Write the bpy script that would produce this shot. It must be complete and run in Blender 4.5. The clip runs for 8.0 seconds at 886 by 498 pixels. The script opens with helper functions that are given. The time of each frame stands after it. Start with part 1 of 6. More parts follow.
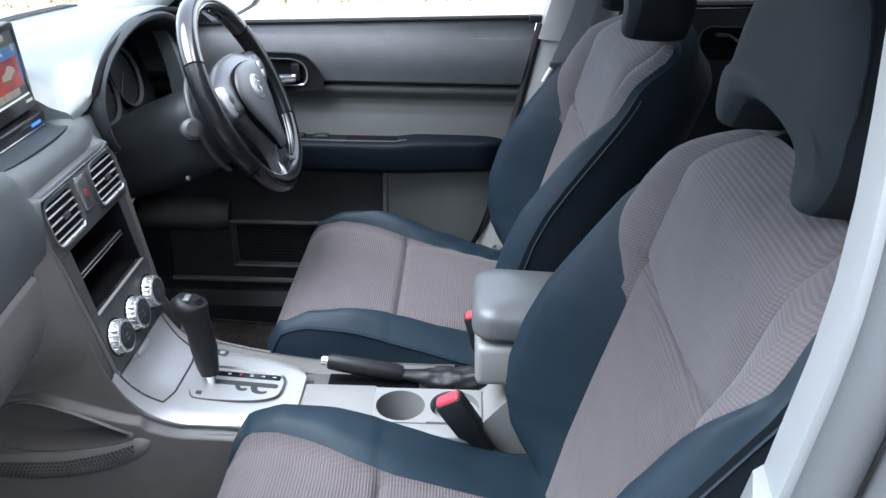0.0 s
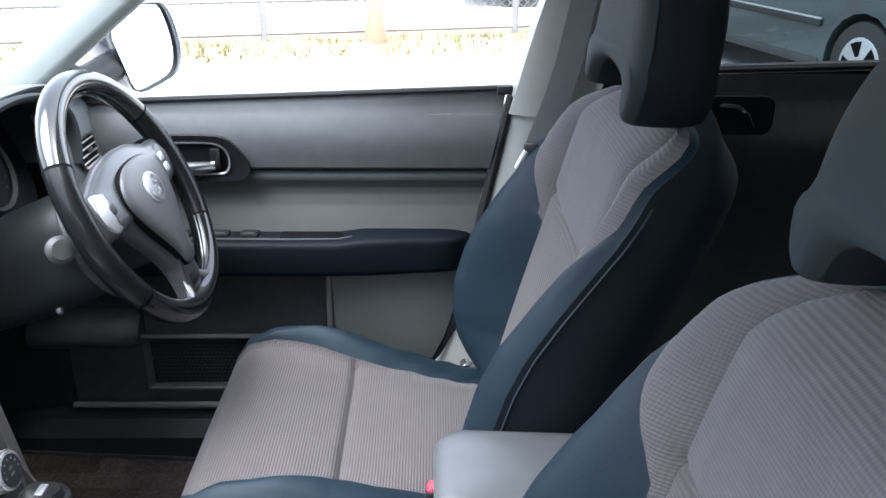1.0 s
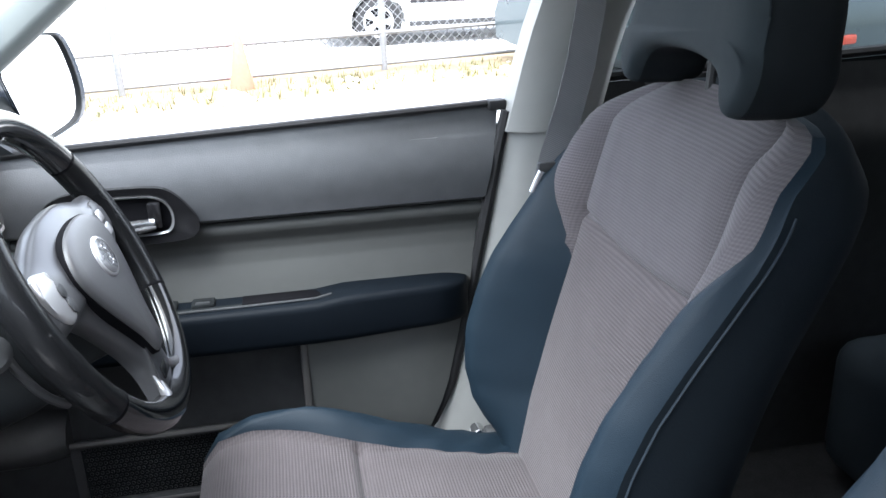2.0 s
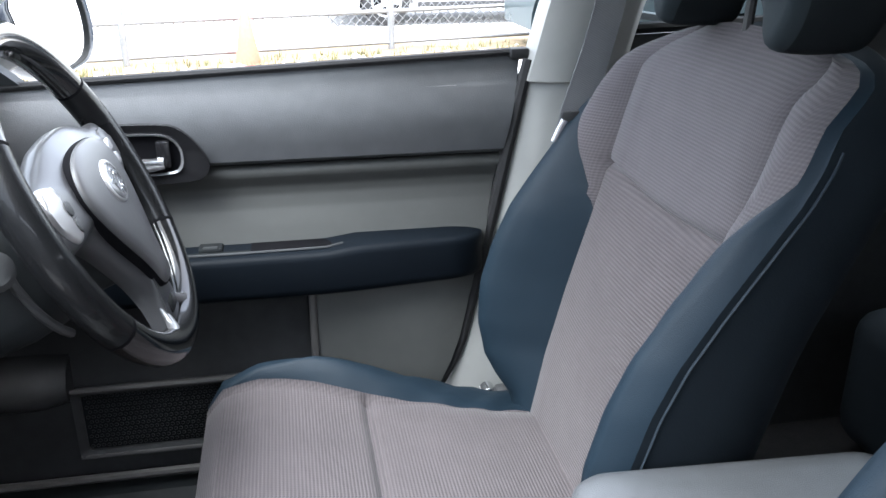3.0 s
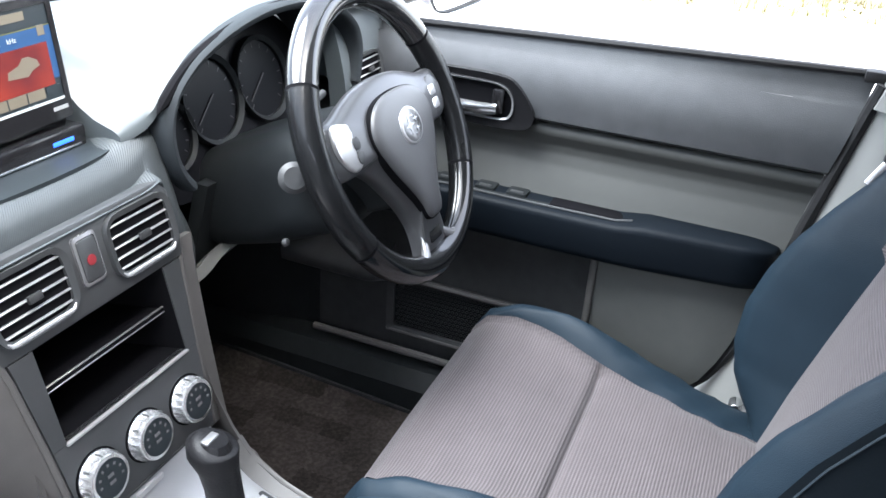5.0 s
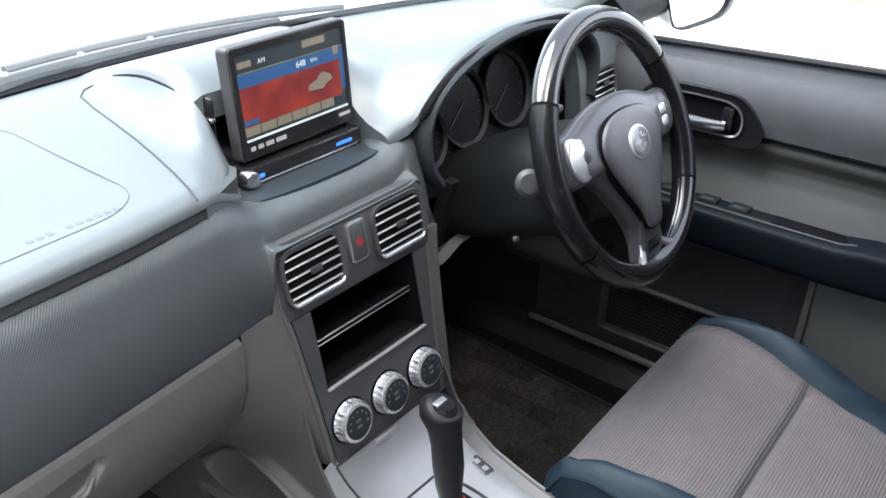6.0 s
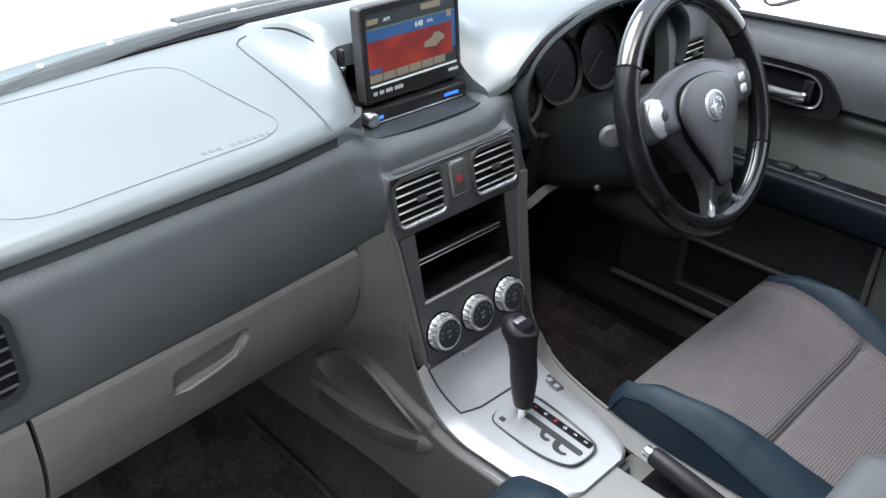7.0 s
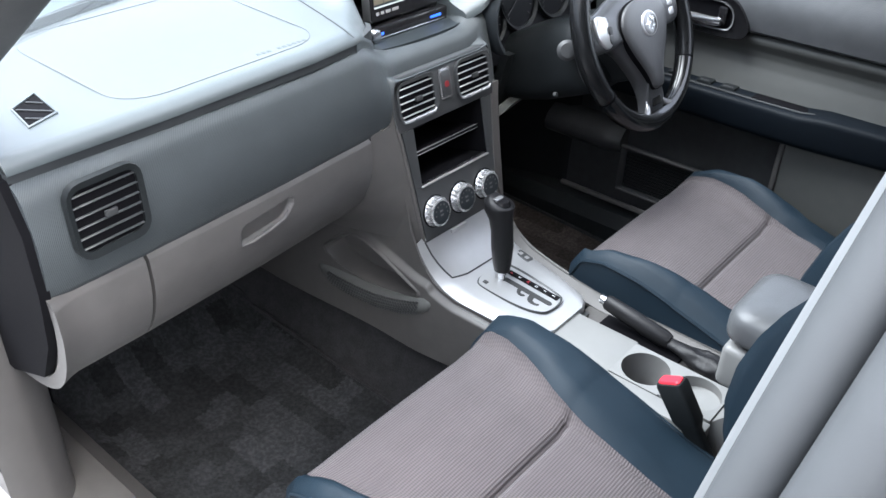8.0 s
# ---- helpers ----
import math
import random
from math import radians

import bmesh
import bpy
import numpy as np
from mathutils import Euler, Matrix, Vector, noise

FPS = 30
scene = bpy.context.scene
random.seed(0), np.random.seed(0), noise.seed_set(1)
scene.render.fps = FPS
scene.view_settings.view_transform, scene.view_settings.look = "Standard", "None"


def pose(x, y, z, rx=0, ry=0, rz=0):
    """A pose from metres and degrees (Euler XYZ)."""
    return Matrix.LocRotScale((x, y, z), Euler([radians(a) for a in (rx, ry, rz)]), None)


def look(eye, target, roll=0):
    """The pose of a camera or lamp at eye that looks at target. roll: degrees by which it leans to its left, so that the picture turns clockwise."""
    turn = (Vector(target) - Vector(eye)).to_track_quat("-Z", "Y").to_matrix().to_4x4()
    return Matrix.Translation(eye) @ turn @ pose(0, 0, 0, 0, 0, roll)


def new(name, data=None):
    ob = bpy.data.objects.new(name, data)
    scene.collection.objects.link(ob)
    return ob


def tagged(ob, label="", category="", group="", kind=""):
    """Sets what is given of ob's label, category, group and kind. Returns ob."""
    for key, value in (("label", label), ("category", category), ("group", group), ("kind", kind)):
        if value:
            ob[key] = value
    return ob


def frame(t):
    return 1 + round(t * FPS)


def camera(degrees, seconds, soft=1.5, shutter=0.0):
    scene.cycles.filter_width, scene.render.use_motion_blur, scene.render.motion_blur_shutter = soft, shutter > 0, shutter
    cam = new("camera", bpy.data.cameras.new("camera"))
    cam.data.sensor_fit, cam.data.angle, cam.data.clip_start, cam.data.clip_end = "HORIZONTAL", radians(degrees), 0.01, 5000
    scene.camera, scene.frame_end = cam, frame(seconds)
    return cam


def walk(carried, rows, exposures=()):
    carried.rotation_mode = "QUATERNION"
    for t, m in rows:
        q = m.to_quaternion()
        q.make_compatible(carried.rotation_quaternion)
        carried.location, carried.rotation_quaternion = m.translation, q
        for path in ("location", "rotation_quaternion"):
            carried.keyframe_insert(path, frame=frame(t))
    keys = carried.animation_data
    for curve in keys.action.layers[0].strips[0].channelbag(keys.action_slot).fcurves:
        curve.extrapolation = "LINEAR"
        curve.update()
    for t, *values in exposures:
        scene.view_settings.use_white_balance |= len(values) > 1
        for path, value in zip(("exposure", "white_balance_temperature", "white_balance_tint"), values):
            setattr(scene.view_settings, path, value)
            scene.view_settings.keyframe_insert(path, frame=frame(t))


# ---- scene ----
cam = camera(55.5, 8.0)
PATH = [
    (0, (0.466, -1.137, 1.449), (0.423, 0.655, 0.563), 0.9),
    (0.5, (0.497, -0.961, 1.447), (0.494, 0.859, 0.618), 0.1),
    (1, (0.482, -0.782, 1.422), (0.51, 1.057, 0.637), 0.4),
    (1.5, (0.369, -0.637, 1.4), (0.556, 1.217, 0.672), -2.4),
    (1.7, (0.325, -0.586, 1.377), (0.628, 1.257, 0.662), -3.2),
    (2.8, (0.269, -0.507, 1.281), (0.613, 1.341, 0.599), -0.6),
    (3, (0.269, -0.518, 1.278), (0.607, 1.314, 0.55), -0.2),
    (3.5, (0.293, -0.521, 1.259), (0.503, 1.262, 0.378), 1.3),
    (4, (0.377, -0.536, 1.251), (0.348, 1.227, 0.307), 4.1),
    (4.5, (0.443, -0.54, 1.313), (0.045, 1.177, 0.368), 4.0),
    (4.7, (0.462, -0.539, 1.341), (-0.024, 1.164, 0.412), 4.4),
    (5.8, (0.531, -0.621, 1.445), (-0.481, 0.81, 0.482), 1.0),
    (6, (0.525, -0.641, 1.444), (-0.538, 0.75, 0.478), 1.3),
    (6.5, (0.565, -0.697, 1.453), (-0.63, 0.565, 0.464), 1.0),
    (7, (0.643, -0.765, 1.482), (-0.57, 0.451, 0.456), 1.1),
    (7.5, (0.704, -0.922, 1.487), (-0.431, 0.342, 0.431), 1.1),
    (8, (0.777, -1.048, 1.513), (-0.288, 0.246, 0.422), 2.1),
]
EXPOSURE = [(0, 2.87, 6050), (0.5, 2.94, 6130), (1, 3.09, 6180), (1.7, 3.15, 6230), (3, 3.22, 6300), (3.5, 3.33, 6230), (4, 3.57, 6200), (4.5, 3.72, 6200), (4.7, 3.65, 6230), (6, 2.75, 6400), (7, 2.47, 6430), (7.5, 2.61, 6330), (8, 2.82, 6270)]
walk(cam, [(t, look(eye, target, roll)) for t, eye, target, roll in PATH], exposures=[(t, stops, kelvin, 10) for t, stops, kelvin in EXPOSURE])
SKY, SUN = 0.17, 2.0

# ---- world and light: a bright overcast day outside the car ----
world = bpy.data.worlds.new("overcast")
scene.world = world
world.use_nodes = True
wn, wl = world.node_tree.nodes, world.node_tree.links
sky = wn.new("ShaderNodeTexSky")
sky.sky_type = "NISHITA"
sky.sun_disc = False
sky.sun_elevation, sky.sun_rotation = radians(60), radians(112)
sky.dust_density, sky.air_density = 3.0, 1.0
pale = wn.new("ShaderNodeHueSaturation")
pale.inputs["Saturation"].default_value = 0.45
wl.new(sky.outputs[0], pale.inputs["Color"])
wl.new(pale.outputs[0], wn["Background"].inputs["Color"])
wn["Background"].inputs["Strength"].default_value = SKY
sun_data = bpy.data.lights.new("sun", "SUN")
sun_data.energy, sun_data.angle, sun_data.color = SUN, radians(50), (0.95, 0.985, 1.0)
sun = new("sun", sun_data)
sun.matrix_world = look((-5.0, -2.0, 9.2), (0, 0, 0))


# ---- materials ----
def material(name, color, rough=0.5, metal=0.0, var=0.12, scale=40.0, bump=0.0, bump_scale=600.0, spec=0.5, coat=0.0):
    """A surface with fine grain, larger patches of tone and a little relief."""
    m = bpy.data.materials.new(name)
    m.use_nodes = True
    n, l = m.node_tree.nodes, m.node_tree.links
    b = n["Principled BSDF"]
    b.inputs["Roughness"].default_value, b.inputs["Metallic"].default_value = rough, metal
    b.inputs["Specular IOR Level"].default_value = spec
    b.inputs["Coat Weight"].default_value = coat
    tex = n.new("ShaderNodeTexCoord")
    big = n.new("ShaderNodeTexNoise")
    big.inputs["Scale"].default_value, big.inputs["Detail"].default_value = scale * 0.15, 4
    fine = n.new("ShaderNodeTexNoise")
    fine.inputs["Scale"].default_value, fine.inputs["Detail"].default_value = scale, 6
    l.new(tex.outputs["Object"], big.inputs["Vector"])
    l.new(tex.outputs["Object"], fine.inputs["Vector"])
    add = n.new("ShaderNodeMath")
    add.operation = "ADD"
    l.new(big.outputs[0], add.inputs[0])
    l.new(fine.outputs[0], add.inputs[1])
    ramp = n.new("ShaderNodeMapRange")
    ramp.inputs["From Min"].default_value, ramp.inputs["From Max"].default_value = 0.6, 1.4
    ramp.inputs["To Min"].default_value, ramp.inputs["To Max"].default_value = 1 - var, 1 + var
    l.new(add.outputs[0], ramp.inputs["Value"])
    mul = n.new("ShaderNodeVectorMath")
    mul.operation = "SCALE"
    mul.inputs[0].default_value = color[:3]
    l.new(ramp.outputs[0], mul.inputs["Scale"])
    l.new(mul.outputs[0], b.inputs["Base Color"])
    rr = n.new("ShaderNodeMapRange")
    rr.inputs["To Min"].default_value, rr.inputs["To Max"].default_value = max(0.02, rough - 0.08), min(1, rough + 0.08)
    l.new(big.outputs[0], rr.inputs["Value"])
    l.new(rr.outputs[0], b.inputs["Roughness"])
    if bump:
        g = n.new("ShaderNodeTexNoise")
        g.inputs["Scale"].default_value, g.inputs["Detail"].default_value = bump_scale, 2
        l.new(tex.outputs["Object"], g.inputs["Vector"])
        bp = n.new("ShaderNodeBump")
        bp.inputs["Strength"].default_value, bp.inputs["Distance"].default_value = bump, 0.001
        l.new(g.outputs[0], bp.inputs["Height"])
        l.new(bp.outputs[0], b.inputs["Normal"])
    return m


def ribbed(name, color, pitch, direction=None, depth=0.6, contrast=0.35, rough=0.85, sheen=0.25):
    """A woven cloth or grained vinyl with fine straight ribs: across the given direction, or along the stored run of a cloth."""
    m = material(name, color, rough, var=0.1, scale=25)
    n, l = m.node_tree.nodes, m.node_tree.links
    b = n["Principled BSDF"]
    b.inputs["Sheen Weight"].default_value = sheen
    tex = n.new("ShaderNodeTexCoord")
    k = n.new("ShaderNodeMath")
    k.operation = "MULTIPLY"
    k.inputs[1].default_value = 2 * math.pi / pitch
    if direction:
        dot = n.new("ShaderNodeVectorMath")
        dot.operation = "DOT_PRODUCT"
        dot.inputs[1].default_value = direction
        l.new(tex.outputs["Object"], dot.inputs[0])
        l.new(dot.outputs["Value"], k.inputs[0])
    else:
        run = n.new("ShaderNodeAttribute")
        run.attribute_name = "rib"
        l.new(run.outputs["Fac"], k.inputs[0])
    s = n.new("ShaderNodeMath")
    s.operation = "SINE"
    l.new(k.outputs[0], s.inputs[0])
    r = n.new("ShaderNodeMapRange")
    r.inputs["From Min"].default_value, r.inputs["From Max"].default_value = -1, 1
    r.inputs["To Min"].default_value, r.inputs["To Max"].default_value = 1 - contrast, 1 + contrast
    l.new(s.outputs[0], r.inputs["Value"])
    tone = r.outputs[0]
    if not direction:
        # short breaks in each rib from the weft
        across, beat, wide, both = n.new("ShaderNodeSeparateXYZ"), n.new("ShaderNodeMath"), n.new("ShaderNodeMath"), n.new("ShaderNodeMath")
        l.new(tex.outputs["Object"], across.inputs[0])
        beat.operation, beat.inputs[1].default_value = "MULTIPLY", 2 * math.pi / 0.0034
        l.new(across.outputs["Y"], beat.inputs[0])
        wide.operation = "SINE"
        l.new(beat.outputs[0], wide.inputs[0])
        both.operation, both.inputs[1].default_value = "MULTIPLY_ADD", 0.1
        l.new(wide.outputs[0], both.inputs[0])
        l.new(r.outputs[0], both.inputs[2])
        tone = both.outputs[0]
    old = b.inputs["Base Color"].links[0].from_socket
    mul = n.new("ShaderNodeVectorMath")
    mul.operation = "SCALE"
    l.new(old, mul.inputs[0])
    l.new(tone, mul.inputs["Scale"])
    l.new(mul.outputs[0], b.inputs["Base Color"])
    bp = n.new("ShaderNodeBump")
    bp.inputs["Strength"].default_value, bp.inputs["Distance"].default_value = depth, 0.001
    l.new(s.outputs[0], bp.inputs["Height"])
    l.new(bp.outputs[0], b.inputs["Normal"])
    return m


def glass(name, tint, gloss):
    m = bpy.data.materials.new(name)
    m.use_nodes = True
    n, l = m.node_tree.nodes, m.node_tree.links
    n.remove(n["Principled BSDF"])
    clear, shine, mix, fr = (n.new("ShaderNodeBsdf" + k) if k != "M" else n.new("ShaderNodeMixShader") for k in ("Transparent", "Glossy", "M", "Transparent"))
    n.remove(fr)
    fr = n.new("ShaderNodeFresnel")
    fr.inputs["IOR"].default_value = gloss
    clear.inputs[0].default_value = (*tint, 1)
    shine.inputs["Roughness"].default_value = 0.02
    l.new(fr.outputs[0], mix.inputs[0])
    l.new(clear.outputs[0], mix.inputs[1])
    l.new(shine.outputs[0], mix.inputs[2])
    l.new(mix.outputs[0], n["Material Output"].inputs["Surface"])
    return m


def glowing(name, color, strength):
    m = material(name, color, 0.35, var=0.08)
    b = m.node_tree.nodes["Principled BSDF"]
    b.inputs["Emission Color"].default_value = (*color, 1)
    b.inputs["Emission Strength"].default_value = strength
    return m


VINYL = material("slate_vinyl", (0.07, 0.082, 0.086), 0.38, var=0.06, bump=0.2, bump_scale=900, spec=0.52)
VINYL_FACE = ribbed("textured_slate_vinyl", (0.049, 0.056, 0.059), 0.0023, (0.3, 0.86, -0.5), 0.22, 0.07, 0.42, 0.0)
VINYL_FACE.node_tree.nodes["Principled BSDF"].inputs["Specular IOR Level"].default_value = 0.28
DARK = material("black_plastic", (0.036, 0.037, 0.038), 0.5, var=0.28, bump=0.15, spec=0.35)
GLOSS_BLACK = material("gloss_black_plastic", (0.01, 0.01, 0.011), 0.16, var=0.05)
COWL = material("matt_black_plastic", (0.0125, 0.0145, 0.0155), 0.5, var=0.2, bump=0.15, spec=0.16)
# hollows and gaps carry their shade as near-black colour; the end cap shares it
PIT = material("near_black_and_shade", (0.005, 0.005, 0.006), 0.85, spec=0.05)
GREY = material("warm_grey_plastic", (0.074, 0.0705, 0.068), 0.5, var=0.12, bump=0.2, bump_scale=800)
LIGHT = material("pale_grey_plastic", (0.25, 0.252, 0.242), 0.5, var=0.05, bump=0.15, bump_scale=800)
DOOR_GREY = material("grey_door_cloth", (0.05, 0.052, 0.049), 0.62, var=0.08, bump=0.3, bump_scale=1200)
DOOR_DARK = material("dark_grey_door_vinyl", (0.068, 0.071, 0.075), 0.42, var=0.2, scale=30, bump=0.3, bump_scale=700)
STACK = material("graphite_metallic_plastic", (0.058, 0.061, 0.063), 0.33, 0.3, var=0.05)
SILVER = material("silver_plastic", (0.42, 0.425, 0.43), 0.46, 0.65, var=0.05)
SATIN_DARK = material("dark_satin_plastic", (0.22, 0.22, 0.225), 0.25, 0.5, var=0.05)
SATIN = material("satin_silver_plastic", (0.5, 0.5, 0.5), 0.3, 0.6, var=0.05)
CHROME = material("chrome", (0.75, 0.76, 0.78), 0.24, 1.0, var=0.04)
CLOTH = ribbed("ribbed_grey_cloth", (0.07, 0.059, 0.061), 0.0044, None, 0.4, 0.22, 0.85, 0.1)
CLOTH_FINE = ribbed("fine_grey_cloth", (0.082, 0.072, 0.076), 0.004, None, 0.3, 0.14, 0.85, 0.1)
NAVY = material("navy_vinyl", (0.0064, 0.0152, 0.0242), 0.6, var=0.14, scale=14, bump=0.35, bump_scale=1000, spec=0.25)
NAVY_DARK = material("dark_navy_cloth", (0.0055, 0.0095, 0.0135), 0.85, var=0.12, bump=0.3, spec=0.2)
HEADCLOTH = material("charcoal_headrest_cloth", (0.0045, 0.007, 0.009), 0.85, var=0.1, bump=0.4, bump_scale=1500, spec=0.25)
HEADFRONT = material("blue_grey_headrest_cloth", (0.015, 0.0215, 0.0255), 0.85, var=0.1, bump=0.4, bump_scale=1500, spec=0.25)
ARMPAD = material("dark_navy_vinyl", (0.0028, 0.005, 0.0078), 0.55, var=0.1, bump=0.3, bump_scale=900, spec=0.12)
POCKET_GREY = material("shaded_grey_plastic", (0.085, 0.087, 0.083), 0.6, var=0.08, bump=0.3, bump_scale=900)
THREAD = material("blue_grey_thread", (0.009, 0.018, 0.027), 0.7)
CARPET = material("charcoal_carpet", (0.027, 0.027, 0.0285), 0.95, var=0.35, scale=260, bump=0.9, bump_scale=900, spec=0.1)
LEATHER = material("black_leather", (0.006, 0.0064, 0.007), 0.17, var=0.15, bump=0.08, bump_scale=700, spec=0.26, coat=0.5)
GAITER = material("soft_black_leather", (0.0095, 0.0095, 0.0105), 0.45, var=0.12, bump=0.4, bump_scale=500, spec=0.22)
LID = material("grey_leather", (0.09, 0.094, 0.098), 0.36, var=0.08, bump=0.35, bump_scale=900)
HAZARD = material("dull_red_plastic", (0.2, 0.02, 0.025), 0.4)
PALE_CONSOLE = material("pale_console_plastic", (0.17, 0.172, 0.168), 0.5, var=0.05, bump=0.15, bump_scale=800)
RED = material("red_plastic", (0.62, 0.03, 0.05), 0.4, var=0.06)
WEB = ribbed("grey_belt_webbing", (0.15, 0.154, 0.16), 0.0016, (0.3, 1, 0.4), 0.25, 0.1, 0.7, 0.1)
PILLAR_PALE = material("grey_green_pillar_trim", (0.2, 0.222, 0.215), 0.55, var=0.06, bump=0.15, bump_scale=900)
PILLAR = material("blue_grey_pillar_trim", (0.19, 0.2, 0.205), 0.5, var=0.04)
SEAM_SOFT = material("soft_seam", (0.054, 0.062, 0.066), 0.5)
SEAM_SHADE = material("seam_and_shade_vinyl", (0.02, 0.023, 0.025), 0.6)
ROOF = material("pale_roof_lining", (0.5, 0.5, 0.48), 0.95, var=0.05, bump=0.3, bump_scale=1500, spec=0.1)
RUBBER = material("black_rubber", (0.012, 0.012, 0.013), 0.65, var=0.15, bump=0.2)
SEAL = material("grey_weatherstrip", (0.055, 0.059, 0.063), 0.7, var=0.06, bump=0.05)
PAINT = material("grey_car_paint", (0.09, 0.115, 0.125), 0.22, 0.35, var=0.05, coat=0.6)
CLEAR = glass("clear_glass", (0.97, 0.99, 0.98), 1.3)
PRIVACY = glass("privacy_glass", (0.2, 0.23, 0.24), 1.3)
MIRROR = material("mirror_glass", (0.9, 0.92, 0.93), 0.02, 1.0, var=0.01)
ASPHALT = material("pale_asphalt", (0.38, 0.376, 0.37), 0.92, var=0.25, scale=9, bump=0.5, bump_scale=120)
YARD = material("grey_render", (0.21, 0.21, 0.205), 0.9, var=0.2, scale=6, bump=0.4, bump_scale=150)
GRASS = material("dry_verge", (0.17, 0.125, 0.07), 0.95, var=0.5, scale=7, bump=0.8, bump_scale=60)
LEAF = material("verge_leaf", (0.095, 0.1, 0.035), 0.8, var=0.5, scale=5)
STONE = material("verge_stone", (0.5, 0.46, 0.42), 0.9, var=0.3, scale=20, bump=0.6, bump_scale=80)
ORANGE = material("orange_cone", (0.6, 0.12, 0.075), 0.6, var=0.15)
STEEL = material("galvanised_steel", (0.42, 0.43, 0.44), 0.45, 0.7, var=0.15)
CAR_DARK = material("dark_blue_car_paint", (0.036, 0.054, 0.061), 0.3, 0.2, var=0.06, coat=0.5)
CAR_PALE = material("pale_car_paint", (0.72, 0.72, 0.72), 0.25, 0.2, var=0.06, coat=0.5)
LAMP_RED = material("red_lamp_lens", (0.5, 0.05, 0.02), 0.2)
WHITE = material("white_print", (0.75, 0.75, 0.75), 0.5)
DIAL = material("dial_face", (0.006, 0.0065, 0.008), 0.4, var=0.05, spec=0.12)
SCREEN_BLUE = glowing("screen_blue", (0.012, 0.04, 0.1), 0.09)
SCREEN_DARK = glowing("screen_dark", (0.012, 0.017, 0.02), 0.05)
SCREEN_TAN = glowing("screen_tan", (0.1, 0.088, 0.066), 0.07)
SCREEN_WHITE = glowing("screen_white", (0.3, 0.33, 0.33), 0.12)
FENCE_STEEL = material("weathered_fence_steel", (0.2, 0.205, 0.21), 0.55, 0.4, var=0.2)
# teal here is the windscreen's tint and reflection, mixed into the cowl's colour
COWL_TEAL = material("glass_tinted_cowl_plastic", (0.05, 0.08, 0.09), 0.45, var=0.15, bump=0.2)
LETTER = material("embossed_letters", (0.058, 0.067, 0.07), 0.5)
MIRROR_SHELL = material("slate_blue_paint", (0.03, 0.038, 0.052), 0.25, 0.2, var=0.05, coat=0.5)
VENT_SLAT = material("dull_silver_slat", (0.36, 0.36, 0.365), 0.35, 0.5, var=0.05)
KNOB_SILVER = material("bright_silver_plastic", (0.66, 0.665, 0.67), 0.2, 0.75, var=0.05)
HOOD_VINYL = material("matt_slate_vinyl", (0.022, 0.026, 0.029), 0.7, var=0.08, bump=0.25, bump_scale=900, spec=0.15)
TRAY_SLATE = material("smooth_slate_tray", (0.02, 0.025, 0.028), 0.45, var=0.1, spec=0.2)
CUP_GREY = material("mid_grey_plastic", (0.125, 0.125, 0.122), 0.5, var=0.06, bump=0.15, bump_scale=800)
DIAL_MARK = material("dial_print", (0.035, 0.035, 0.036), 0.5)
LED = glowing("blue_led", (0.02, 0.09, 0.7), 0.45)



def uneven(m, scale, distance, stretch=(1, 1, 1)):
    """Adds soft dents and folds under a surface's finer relief."""
    n, l = m.node_tree.nodes, m.node_tree.links
    b = n["Principled BSDF"]
    tex, size, wave, bp = n.new("ShaderNodeTexCoord"), n.new("ShaderNodeMapping"), n.new("ShaderNodeTexNoise"), n.new("ShaderNodeBump")
    size.inputs["Scale"].default_value = stretch
    wave.inputs["Scale"].default_value, wave.inputs["Detail"].default_value = scale, 2
    bp.inputs["Strength"].default_value, bp.inputs["Distance"].default_value = 1.0, distance
    l.new(tex.outputs["Object"], size.inputs["Vector"])
    l.new(size.outputs[0], wave.inputs["Vector"])
    l.new(wave.outputs[0], bp.inputs["Height"])
    if b.inputs["Normal"].links:
        l.new(b.inputs["Normal"].links[0].from_socket, bp.inputs["Normal"])
    l.new(bp.outputs[0], b.inputs["Normal"])


uneven(NAVY, 12, 0.0016, (1, 2.0, 0.8))
uneven(CLOTH, 14, 0.0015)
uneven(CLOTH_FINE, 12, 0.002)
uneven(LID, 12, 0.003)
uneven(GAITER, 40, 0.0008, (1, 0.5, 1))

# ---- building helpers ----
def inset(poly, p):
    """How far the point lies inside a closed outline (outside: minus)."""
    best, inside = 9.0, False
    for (ax, ay), (bx, by) in zip(poly, poly[1:] + poly[:1]):
        dx, dy = bx - ax, by - ay
        k = max(0.0, min(1.0, ((p[0] - ax) * dx + (p[1] - ay) * dy) / (dx * dx + dy * dy)))
        best = min(best, math.hypot(p[0] - ax - k * dx, p[1] - ay - k * dy))
        if (ay > p[1]) != (by > p[1]) and p[0] < ax + (p[1] - ay) / (by - ay) * dx:
            inside = not inside
    return best if inside else -best


def soften(poly, rounds=2):
    """Cuts the corners of a closed outline."""
    for _ in range(rounds):
        poly = [q for (ax, ay), (bx, by) in zip(poly, poly[1:] + poly[:1]) for q in ((ax * 0.75 + bx * 0.25, ay * 0.75 + by * 0.25), (ax * 0.25 + bx * 0.75, ay * 0.25 + by * 0.75))]
    return poly


def face_towards(ob, way):
    """Turns a single sheet's normals to the side that way points to."""
    if sum((p.normal.dot(Vector(way)) for p in ob.data.polygons)) < 0:
        ob.data.flip_normals()



BASE = {}


def thing(name, base, label, category, group="", kind=""):
    ob = new(name)
    ob.empty_display_size = 0.05
    ob.location = base
    BASE[ob.name] = Vector(base)
    return tagged(ob, label, category, group, kind)


